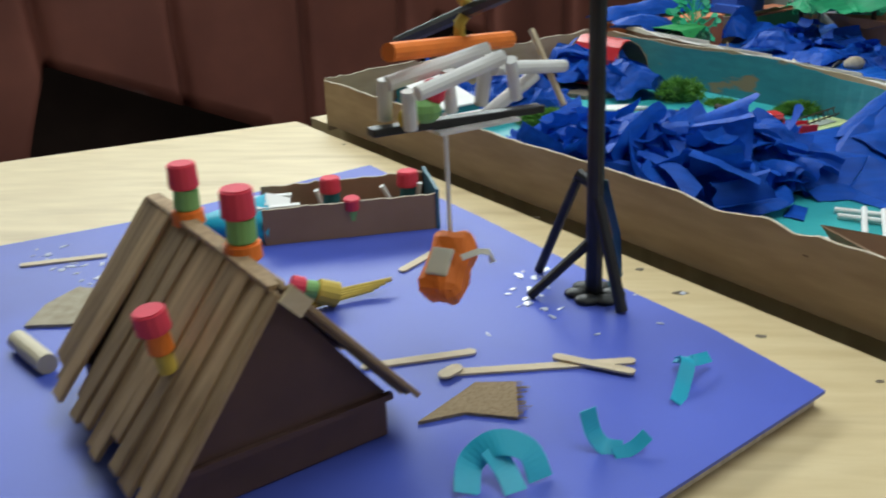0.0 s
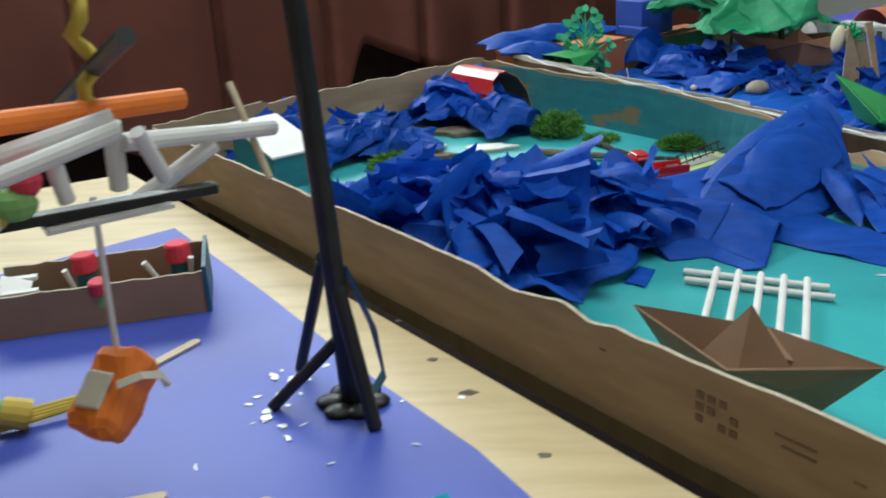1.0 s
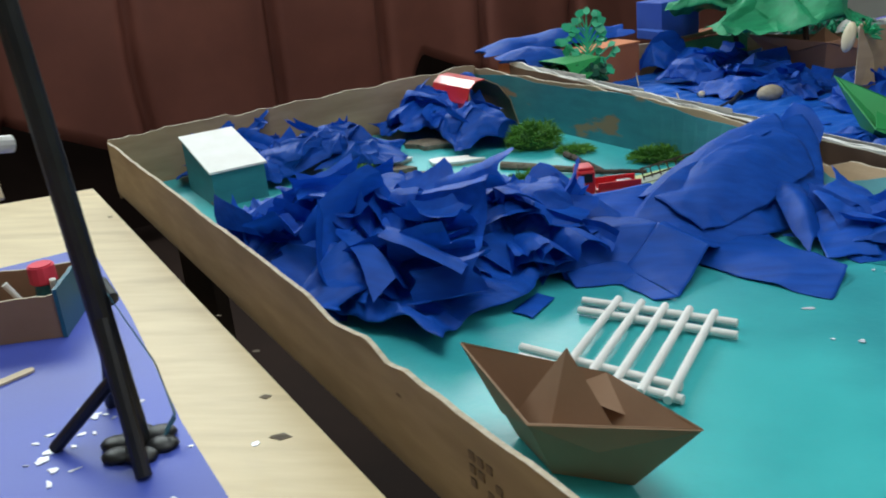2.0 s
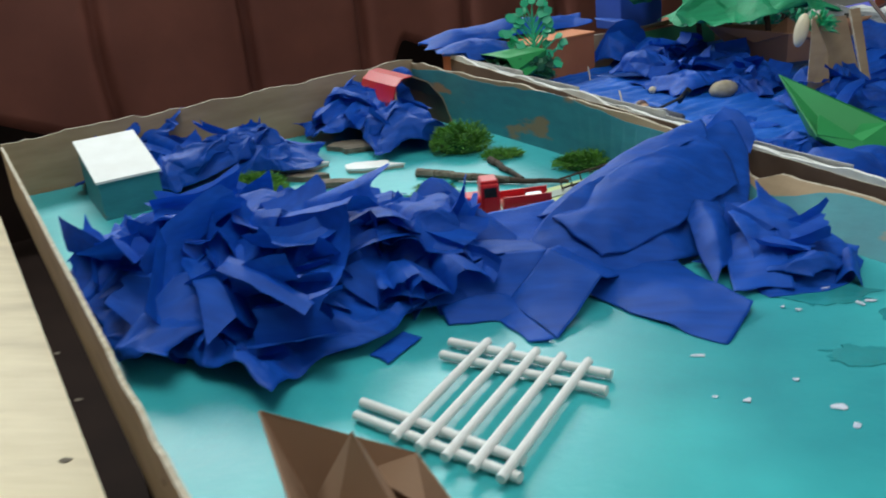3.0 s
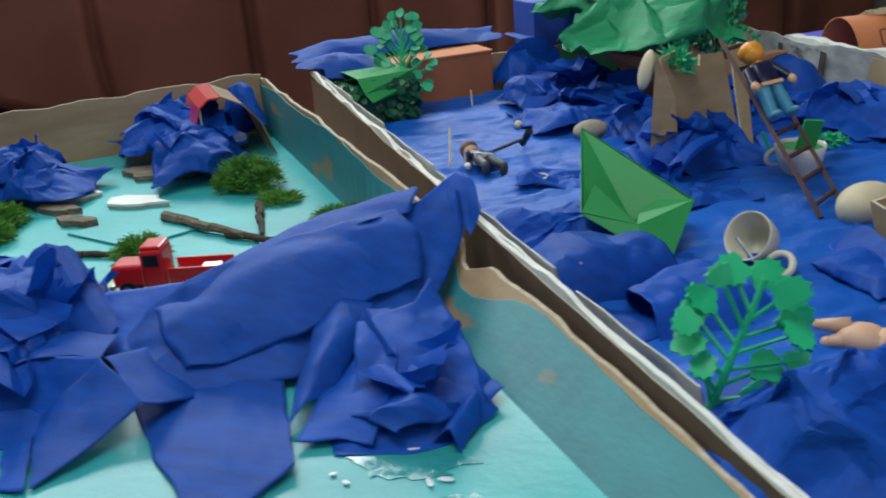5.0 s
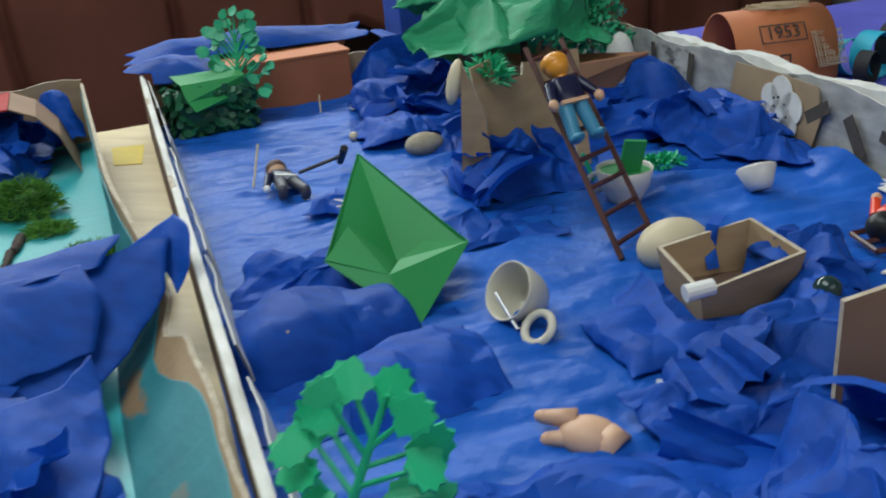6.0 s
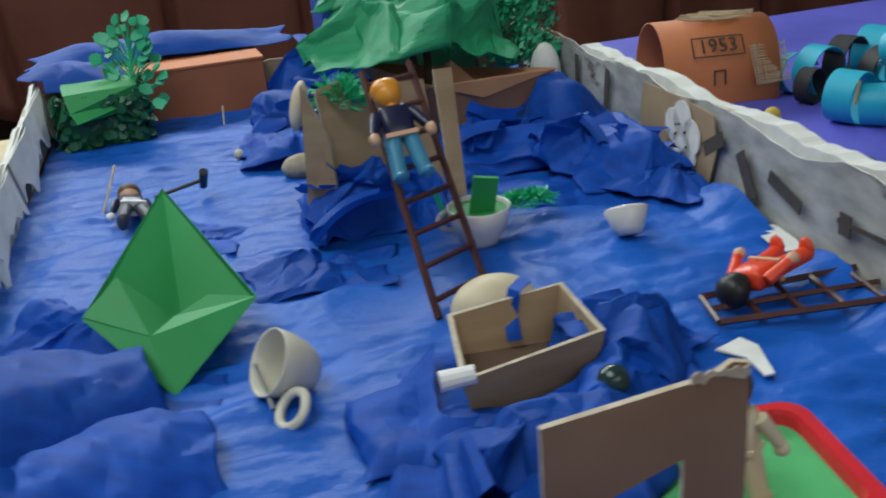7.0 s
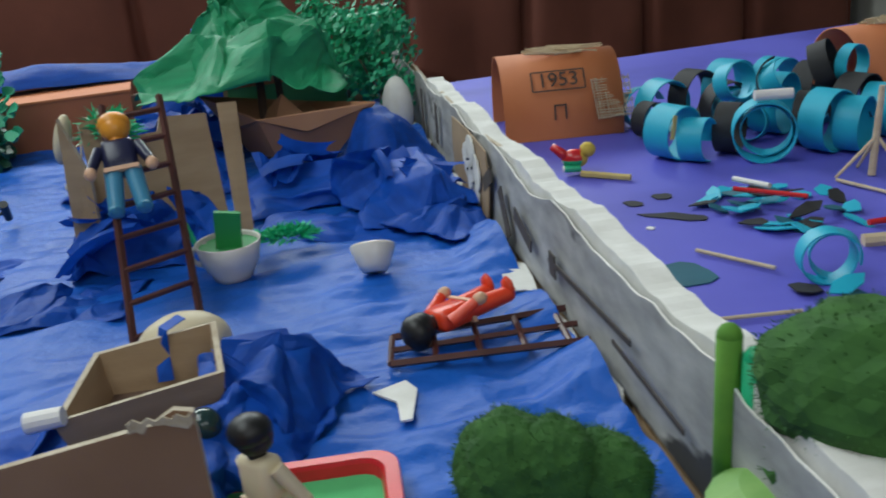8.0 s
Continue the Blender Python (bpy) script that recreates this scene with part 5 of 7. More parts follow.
for i in range(4):
    for j in range(3):
        if (i + j) % 4 != 3:
            solo("printed_mark", box(bmesh.new(), (0, 0, 0), (0.0062, 0.0006, 0.0058)), MARK, "faded square print on the cardboard side", "print", "printed marks", place=at(W(STAMP[0] + 0.0095 * i, 0.0155, STAMP[1] - 0.0095 * j), UDEG))
for u0, z0, w0 in STAMP[2]:
    solo("printed_line", box(bmesh.new(), (0, 0, 0), (w0, 0.0006, 0.0016)), MARK, "faded printed line on the cardboard side", "print", "printed marks", place=at(W(u0, 0.0155, z0), UDEG))
solo("yellow_tape", prism(bmesh.new(), [(0.0, 0.712), (0.10, 0.708), (0.115, 0.745), (0.012, 0.758)], 0.0, 0.0008), YELLOW_TAPE, "strip of yellow tape on the table between the boxes", "tape", place=at(W(0, 0, -0.0116), UDEG))

# ---- in the blue box ----


def green_boat():
    """A folded green paper boat, its far end pointing up."""
    b = thing("paper_boat", "folded bright green paper boat with one end pointing up", "paper boat")
    P = dict(A=(0.927, 1.672, 0.098), L=(0.950, 1.535, 0.052), C=(1.000, 1.540, 0.040), R=(1.047, 1.604, 0.045), K=(1.031, 1.518, 0.011), B=(0.968, 1.640, 0.011), D=(0.990, 1.588, 0.026))

    def sheet(name, faces, extra=None):
        bm = bmesh.new()
        pts = dict(P, **(extra or {}))
        v = {k: bm.verts.new(c) for k, c in pts.items()}
        for f in faces:
            bm.faces.new([v[q] for q in f])
        bmesh.ops.delete(bm, geom=[q for q in bm.verts if not q.link_faces], context="VERTS")
        ob = part(name, bm, GREENPAPER, b)
        ob.modifiers.new("thickness", "SOLIDIFY").thickness = 0.0012

    sheet("hull", (("L", "C", "K"), ("C", "R", "K"), ("L", "K", "B"), ("R", "B", "K"), ("A", "B", "R"), ("A", "L", "B")))
    sheet("sail", (("A1", "L1", "D"), ("A1", "D", "R1")), dict(A1=(0.929, 1.669, 0.096), L1=(0.953, 1.537, 0.050), R1=(1.044, 1.603, 0.044)))
    sheet("inner_flap", (("f", "g", "C"), ("f", "C", "L")), dict(f=(0.957, 1.568, 0.068), g=(0.990, 1.583, 0.030)))
    sheet("rim_fold", (("C", "R", "h"), ("h", "R", "k")), dict(h=(0.998, 1.572, 0.040), k=(1.012, 1.596, 0.047)))


green_boat()

mug = thing("mug", "small cream mug lying on its side on the blue paper", "mug")
AXIS = Vector((-0.52, -0.66, 0.52)).normalized()
MM = Matrix.Translation((1.106, 1.546, 0.027)) @ Matrix.Scale(0.80, 4) @ AXIS.to_track_quat("Z", "Y").to_matrix().to_4x4()
part("body", lathe(bmesh.new(), [(0.0, -0.020), (0.015, -0.020), (0.018, -0.017), (0.024, -0.006), (0.0275, 0.008), (0.029, 0.021), (0.0285, 0.0225), (0.0268, 0.021), (0.0255, 0.008), (0.022, -0.006), (0.016, -0.016), (0.0, -0.017)], 32, MM), CREAM, mug, smooth=True)
RX, RY = Vector((0.80, -0.42, 0.1)).normalized(), Vector((0.30, 0.55, 0.62)).normalized()
RM = Matrix.Translation((1.124, 1.513, 0.018)) @ Matrix((RX, RX.cross(RY).normalized().cross(RX), RX.cross(RY).normalized())).transposed().to_4x4()
bm = lathe(bmesh.new(), [(0.0118 + 0.0033 * math.cos(2 * math.pi * k / 10), 0.0033 * math.sin(2 * math.pi * k / 10)) for k in range(11)], 28, RM)
part("handle", bm, CREAM, mug, smooth=True)
part("spoon", rod(bmesh.new(), (1.088, 1.532, 0.035), (1.108, 1.516, 0.014), 0.0014, 0.0018, 6), CHROME, mug, "thin greyish stick")


def open_carton():
    c = thing("open_carton", "open brown corrugated carton tub on blue paper", "carton")
    T = [Vector(p) for p in ((1.200, 1.593, 0.052), (1.268, 1.633, 0.063), (1.306, 1.587, 0.056), (1.236, 1.520, 0.050))]
    ctr = sum(T, Vector()) / 4
    Bt = [ctr + (p - ctr) * 0.86 + Vector((0, 0, -0.036)) for p in T]
    for p in Bt:
        p.z = 0.020
    for i in range(4):
        a, b, d, e = T[i], T[(i + 1) % 4], Bt[(i + 1) % 4], Bt[i]
        bm = bmesh.new()
        inn = [q + (ctr - q) * 0.085 for q in (a, b)] + [q + (ctr - q) * 0.085 for q in (d, e)]
        for q, o in zip(inn, (a, b, d, e)):
            q.z = o.z
        vo = [bm.verts.new(p) for p in (a, b, d, e)]
        vi = [bm.verts.new(p) for p in inn]
        bm.faces.new(vo), bm.faces.new(vi[::-1])
        for k in range(4):
            f = bm.faces.new((vo[k], vo[(k + 1) % 4], vi[(k + 1) % 4], vi[k]))
            f.material_index = 1 if k == 0 else 0
        bmesh.ops.recalc_face_normals(bm, faces=bm.faces[:])
        part("side", bm, [CARD, CARD_EDGE], c)
    bm = bmesh.new()
    vs = [bm.verts.new(p + Vector((0, 0, 0.001))) for p in Bt]
    up = [bm.verts.new(p + Vector((0, 0, 0.004))) for p in Bt]
    bm.faces.new(up), bm.faces.new(vs[::-1])
    for i in range(4):
        bm.faces.new((vs[i], vs[(i + 1) % 4], up[(i + 1) % 4], up[i]))
    part("bottom", bm, CARD_DARK, c)
    part("paper_tag", strip(bmesh.new(), [(1.245, 1.628, 0.066), (1.240, 1.615, 0.063), (1.238, 1.612, 0.045), (1.242, 1.606, 0.03)], 0.005, 0.0008), CREPE, c, "strip of blue paper over the rim")
    bm = rod(bmesh.new(), (1.226, 1.512, 0.053), (1.244, 1.522, 0.055), 0.0062, 0.0056, 12)
    solo("paper_roll", bm, WHITE, "small white paper roll on the carton's corner", "paper roll")


open_carton()
paper_sheet([[(0.850, 1.056, 0.036), (0.894, 1.042, 0.036), (0.938, 1.034, 0.032), (0.944, 1.086, 0.030), (0.938, 1.146, 0.032)], [(0.850, 1.048, 0.026), (0.900, 1.030, 0.026), (0.952, 1.020, 0.022), (0.962, 1.088, 0.020), (0.950, 1.156, 0.022)], [(0.850, 1.030, 0.010), (0.905, 1.012, 0.010), (0.972, 1.004, 0.010), (0.984, 1.090, 0.010), (0.965, 1.170, 0.010)]], "blue paper gathered round the foot of the carton", seed=58, grain=0.006)
bm = ball(bmesh.new(), (0, 0, 0), (0.037, 0.028, 0.026), 24)
for v in bm.verts:
    v.co *= 1 + 0.03 * noise.noise(v.co * 50)
solo("pebble", bm, EGG, "large smooth cream pebble behind the carton", "stone", smooth=True, place=at((1.208, 1.668, 0.022), 40) @ Matrix.Scale(0.9, 4))


def ladder(a0, a1, b0, b1, rungs, r, name, label, mids=0, square=True):
    l = thing(name, label, "ladder")
    a0, a1, b0, b1 = map(Vector, (a0, a1, b0, b1))
    for p, q in ((a0, a1), (b0, b1)):
        part("rail", rod(bmesh.new(), p, q, r * 1.2, r * 1.2, 4 if square else 8), LADDER, l)
    for k in range(mids):
        f = (k + 1) / (mids + 1)
        part("rail", rod(bmesh.new(), a0.lerp(b0, f), a1.lerp(b1, f), r, r, 4), LADDER, l)
    for k in range(rungs):
        f = (k + 0.5) / rungs if not mids else k / (rungs - 1)
        part("rung", rod(bmesh.new(), a0.lerp(a1, f), b0.lerp(b1, f), r, r, 6), LADDER, l)
    return l


ladder((1.166, 1.660, 0.010), (1.060, 1.790, 0.166), (1.188, 1.712, 0.010), (1.086, 1.832, 0.166), 8, 0.0026, "toy_ladder", "brown plastic toy ladder leaning on cardboard")
ladder((1.366, 1.680, 0.019), (1.500, 1.752, 0.019), (1.350, 1.716, 0.019), (1.472, 1.800, 0.019), 6, 0.0024, "toy_ladder", "dark brown plastic ladder lying on the blue paper", 1)


def toy_figure(m, hair, face, coat, legs, label, extra=None, spread=1.0):
    """A moulded plastic toy figure, in one mesh."""
    bm = bmesh.new()
    mats = [hair, face, coat, legs, extra or face]

    def add(fn, idx):
        old = set(bm.faces)
        fn()
        for f in bm.faces:
            if f not in old:
                f.material_index = idx

    for sx in (-1, 1):
        add(lambda: rod(bm, (sx * 0.006, 0, 0.034), (sx * 0.009 * spread, 0.0, 0.004), 0.0062, 0.0052, 10), 3)
        add(lambda: ball(bm, (sx * 0.009 * spread, -0.003, 0.0035), (0.0055, 0.0085, 0.0035), 8), 3)
        add(lambda: rod(bm, (sx * 0.0125, 0, 0.050), (sx * 0.019, -0.007, 0.034), 0.0044, 0.0036, 8), 2)
        add(lambda: ball(bm, (sx * 0.0195, -0.008, 0.031), (0.0042, 0.0042, 0.0048), 8), 4)
    add(lambda: box(bm, (0, 0, 0.043), (0.022, 0.014, 0.024), bevel=0.004), 2)
    add(lambda: box(bm, (0, 0, 0.0325), (0.0225, 0.0145, 0.003)), 4)
    add(lambda: rod(bm, (0, 0, 0.054), (0, 0, 0.058), 0.005, 0.005, 10), 1)
    add(lambda: ball(bm, (0, 0, 0.0645), (0.0098, 0.0098, 0.0098), 14), 1)
    add(lambda: ball(bm, (0, 0.0015, 0.068), (0.0112, 0.0112, 0.0088), 14), 0)
    ob = solo("toy_figure", bm, mats, label, "toy figure", smooth=False, place=m)
    ob.data.polygons.foreach_set("use_smooth", [True] * len(ob.data.polygons))
    ob.data.set_sharp_from_angle(angle=radians(50))
    return ob


def stand(feet, head, front, s):
    """A pose with the feet at one place, the head at another and the front turned to a direction."""
    z = (Vector(head) - Vector(feet)).normalized()
    x = Vector(front).cross(z).normalized()
    y = z.cross(x)
    r = Matrix((x, y, z)).transposed().to_4x4()
    return Matrix.Translation(feet) @ r @ Matrix.Scale(s, 4)


toy_figure(stand((1.128, 1.727, 0.094), (1.083, 1.775, 0.174), (-0.6, 0.7, 0.2), 1.2), HAIR, HAIR, NAVY, SKYBLUE, "plastic toy figure with orange cap and blue trousers on the ladder", SKIN)
toy_figure(stand((1.412, 1.779, 0.034), (1.364, 1.700, 0.028), (0.2, -0.1, -1), 1.16), BLACK, BLACK, REDTOY, REDTOY, "red toy figure with black hair lying on its face", SKIN, 1.2)
toy_figure(stand((0.805, 1.772, 0.022), (0.748, 1.832, 0.026), (0.2, 0.1, 1), 1.1), plain("brown_hair", (0.12, 0.06, 0.04)), SKIN, NAVY, plain("striped_trousers", (0.05, 0.05, 0.07)), "dark toy figure lying on its back on the water", WHITE, 1.3)
toy_figure(stand((1.393, 1.498, 0.014), (1.385, 1.505, 0.074), (-0.3, -1, 0), 0.98), BLACK, BLACK, EGG, EGG, "toy figure with black hair and cream coat by the tray", EGG)

hammer = thing("toy_hammer", "black toy sledgehammer lying beside the figure", "hammer")
part("handle", rod(bmesh.new(), (0.776, 1.838, 0.020), (0.819, 1.868, 0.032), 0.0022, 0.0022, 8), BLACK, hammer)
part("head", rod(bmesh.new(), (0.812, 1.876, 0.022), (0.826, 1.862, 0.043), 0.0042, 0.0048, 10), BLACK, hammer)


def leaning_card(name, label, lo0, lo1, hi0, hi1, thick=0.0035, notch=None, material=None):
    """A stiff piece of card between two lower and two upper corners."""
    lo0, lo1, hi0, hi1 = map(Vector, (lo0, lo1, hi0, hi1))
    ring = [lo0, lo1, hi1] + ([hi0.lerp(hi1, f) + (lo0 - hi0) * d for f, d in notch] if notch else []) + [hi0]
    n = (lo1 - lo0).cross(hi0 - lo0).normalized() * thick / 2
    bm = bmesh.new()
    f0 = [bm.verts.new(p + n) for p in ring]
    f1 = [bm.verts.new(p - n) for p in ring]
    bm.faces.new(f0), bm.faces.new(f1[::-1])
    k = len(ring)
    for i in range(k):
        bm.faces.new((f0[i], f1[i], f1[(i + 1) % k], f0[(i + 1) % k])).material_index = 1
    bmesh.ops.recalc_face_normals(bm, faces=bm.faces[:])
    return solo(name, bm, [material or CARD, CARD_EDGE], label, "cardboard", "standing cardboard pieces")


leaning_card("cardboard_piece", "upright brown cardboard piece standing in blue paper", (1.020, 1.800, 0.012), (1.085, 1.900, 0.012), (0.992, 1.826, 0.140), (1.058, 1.925, 0.128), notch=((0.62, 0.0), (0.58, 0.10), (0.30, 0.12), (0.26, -0.06)))
leaning_card("cardboard_piece", "narrow upright cardboard leaf folded back", (1.020, 1.797, 0.012), (0.985, 1.800, 0.03), (1.012, 1.808, 0.098), (0.990, 1.806, 0.150))
leaning_card("cardboard_piece", "narrow upright cardboard strip behind the ladder", (1.088, 1.905, 0.012), (1.100, 1.915, 0.012), (1.066, 1.935, 0.135), (1.082, 1.945, 0.135))
leaning_card("card_hut", "small dark brown card hut among the blue paper", W(0.752, 0.335, 0.006), W(0.742, 0.415, 0.006), W(0.664, 0.372, 0.046), W(0.668, 0.415, 0.050), material=CARD_DARK)
solo("peeled_patch", prism(bmesh.new(), ragged((0.135, 1.378), 0.030, 0.018, 71, 15), 0.0051, 0.0056), CARD_DARK, "brown patch where the teal paint has peeled", "stain")
rnd = random.Random(77)
for k in range(9):
    c = (rnd.uniform(0.205, 0.255), rnd.uniform(1.345, 1.425))
    solo("paper_crumb", prism(bmesh.new(), ragged((0, 0), rnd.uniform(0.005, 0.011), rnd.uniform(0.003, 0.006), 80 + k, 7), 0, rnd.uniform(0.002, 0.006)), (BLACKCARD, WHITE, BLACKCARD)[k % 3], "small black or white crumb on the teal floor", "paper scrap", "crumbs on the teal floor", place=at((c[0], c[1], 0.0055), rnd.uniform(0, 360)))
solo("light_leaf", fibre(bmesh.new(), 260, (0.018, 0.016, 0.02), 0.022, 44, 0.0012), PLANT_LT, "small light green plastic sprig", "plant", place=at((1.005, 1.850, 0.12)))
solo("white_shell", ball(bmesh.new(), (0, 0, 0), (0.008, 0.012, 0.024), 12), EGG, "pale shell stuck on the cardboard's edge", "shell", smooth=True, place=at((0.978, 1.818, 0.128), 30, 0, 15))

cup = thing("cup", "small white cup with green paper in it", "cup", at((1.150, 1.808, 0.010)))
part("body", lathe(bmesh.new(), [(0.0, 0.0), (0.017, 0.0), (0.018, 0.004), (0.025, 0.016), (0.0285, 0.034), (0.0275, 0.0345), (0.0265, 0.033), (0.0235, 0.016), (0.016, 0.006), (0.0, 0.005)], 32), PORCELAIN, cup, smooth=True)
bm = bmesh.new()
for k in range(12):
    a, b = -1.6 + 3.2 * k / 12, -1.6 + 3.2 * (k + 1) / 12
    f = lambda q: Vector((-0.024 - 0.012 * math.cos(q), -0.008 * math.cos(q), 0.019 + 0.010 * math.sin(q)))
    rod(bm, f(a), f(b), 0.0026, 0.0026, 8)
part("handle", bm, PORCELAIN, cup, smooth=True)
part("green_fill", lathe(bmesh.new(), [(0.0, 0.031), (0.026, 0.030), (0.024, 0.027)], 20), GREENPAPER, cup)
part("folded_paper", box(bmesh.new(), (-0.002, 0.0, 0.048), (0.022, 0.004, 0.036), pose(0, 0, 0, 12, 8, 25)), GREENPAPER, cup, "folded green paper slip")
part("leaf", box(bmesh.new(), (-0.020, -0.002, 0.045), (0.004, 0.003, 0.030), pose(0, 0, 0, 0, -22, 0)), PLANT_LT, cup)
solo("plastic_sprig", fibre(bmesh.new(), 420, (0.022, 0.010, 0.008), 0.014, 45, 0.0012), PLANT_LT, "flat sprig of bright green plastic leaves", "plant", place=at((1.180, 1.855, 0.03), 30))
solo("white_shell", lathe(bmesh.new(), [(0.0, 0.0), (0.012, 0.0), (0.016, 0.006), (0.0235, 0.026), (0.022, 0.028), (0.015, 0.010), (0.0, 0.006)], 22), PORCELAIN, "small white porcelain bowl standing tilted on the water", "bowl", smooth=True, place=at((1.279, 1.830, 0.016), 0, -28, -16) @ Matrix.Scale(0.84, 4))
bm = ball(bmesh.new(), (0, 0, 0), (0.025, 0.018, 0.015), 16)
solo("pebble", bm, STONE, "pale grey shell half sunk in blue paper", "shell", smooth=True, place=at((0.888, 1.962, 0.018), 30))
solo("bead", ball(bmesh.new(), (0, 0, 0), 0.0065, 10), EGG, "small cream bead on the water", "bead", smooth=True, place=at((0.776, 2.003, 0.015)))
pot = thing("small_pot", "tiny white pot with a green sprig beside the figure", "pot", at((0.862, 1.742, 0.009)))
part("pot", lathe(bmesh.new(), [(0.0, 0), (0.009, 0), (0.0125, 0.012), (0.0115, 0.0125), (0.009, 0.004), (0.0, 0.004)], 18), PORCELAIN, pot, smooth=True)
part("sprig", fibre(bmesh.new(), 90, (0.006, 0.006, 0.004), 0.014, 46, 0.0012), PLANT_LT, pot)

bm = bmesh.new()
ball(bm, (0, 0, 0.010), (0.024, 0.019, 0.015), 16)
rod(bm, (-0.012, 0.006, 0.019), (-0.038, 0.004, 0.017), 0.0085, 0.0055, 10)
ball(bm, (-0.038, 0.004, 0.017), (0.007, 0.0055, 0.0055), 10)
rod(bm, (-0.010, -0.006, 0.010), (-0.030, -0.008, 0.006), 0.008, 0.006, 10)
ball(bm, (-0.030, -0.008, 0.006), 0.006, 10)
rod(bm, (0.01, 0, 0.008), (0.024, -0.004, 0.004), 0.016, 0.015, 14)
solo("doll_arm", bm, SKIN, "pale vinyl doll arm sticking out of the blue paper", "doll", smooth=True, place=at((1.180, 1.392, 0.006), -8) @ Matrix.Scale(0.8, 4))


def plastic_leaf(bm, c, r, normal, seed):
    """A fan-shaped leaf with a toothed edge and some thickness."""
    rnd = random.Random(seed)
    m = Matrix.Translation(c) @ Vector(normal).to_track_quat("Z", "Y").to_matrix().to_4x4() @ pose(0, 0, 0, 0, 0, rnd.uniform(0, 360))
    pts = []
    for k in range(20):
        a = 2 * math.pi * k / 20
        q = r * (0.82 + 0.18 * (k % 2)) * (1.0 if abs(a - math.pi) > 0.6 else 0.7)
        pts.append((q * math.cos(a), q * 0.78 * math.sin(a)))
    lo = [bm.verts.new(m @ Vector((x, y, -0.0008))) for x, y in pts]
    hi = [bm.verts.new(m @ Vector((x, y, 0.0008 + 0.12 * r * (x / r) ** 2))) for x, y in pts]
    bm.faces.new(hi), bm.faces.new(lo[::-1])
    for i in range(20):
        bm.faces.new((lo[i], lo[(i + 1) % 20], hi[(i + 1) % 20], hi[i]))


def plastic_tree(base, top, reach, n, r, seed, material, label, face=(0.1, -0.8, 0.5), name="plastic_tree"):
    """A flat moulded plastic tree: a stem, branches and toothed leaves."""
    t = thing(name, label, "plastic tree")
    base, top = Vector(base), Vector(top)
    rnd = random.Random(seed)
    part("trunk", rod(bmesh.new(), base, base.lerp(top, 0.92), 0.0032, 0.0016, 8), material, t)
    side = (top - base).cross(Vector(face)).normalized()
    for k in range(n):
        f = 0.22 + 0.78 * (k + 0.5) / n
        s = (-1 if k % 2 else 1) * reach * rnd.uniform(0.35, 1.0) * (1.0 - 0.55 * max(0, f - 0.6) / 0.4)
        if k == n - 1:
            s = 0
        tip = base.lerp(top, f) + side * s + Vector(face) * rnd.uniform(-0.012, 0.012)
        bm = rod(bmesh.new(), base.lerp(top, max(0.1, f - 0.22)), tip, 0.0017, 0.0012, 6)
        br = part("branch", bm, material, t)
        bm = bmesh.new()
        plastic_leaf(bm, tip, r * rnd.uniform(0.8, 1.2), Vector(face) + Vector((rnd.uniform(-0.4, 0.4), rnd.uniform(-0.4, 0.4), rnd.uniform(-0.4, 0.4))), seed * 50 + k)
        part("leaf", bm, material, br)
    return t


plastic_tree((1.076, 1.252, 0.020), (1.110, 1.272, 0.118), 0.042, 15, 0.0125, 3, PLANT_LT, "bright green flat plastic tree with toothed leaves", (0.25, -0.75, 0.6))
plastic_tree((0.572, 2.070, 0.020), (0.572, 2.098, 0.168), 0.056, 40, 0.0105, 5, PLANT, "emerald plastic tree with toothed leaves beside a carton")
solo("peg", rod(bmesh.new(), (0.972, 1.415, 0.008), (0.967, 1.432, 0.046), 0.0017, 0.0017, 8), STICK, "thin wooden peg stuck upright in the paper", "peg", "wooden pegs")
solo("peg", rod(bmesh.new(), (0.735, 1.800, 0.008), (0.722, 1.850, 0.05), 0.0014, 0.0014, 8), STICK, "thin wooden peg stuck upright in the paper", "peg", "wooden pegs")
solo("peg", rod(bmesh.new(), (0.668, 2.135, 0.010), (0.664, 2.145, 0.036), 0.0014, 0.0014, 8), STICK, "thin wooden peg stuck upright in the paper", "peg", "wooden pegs")


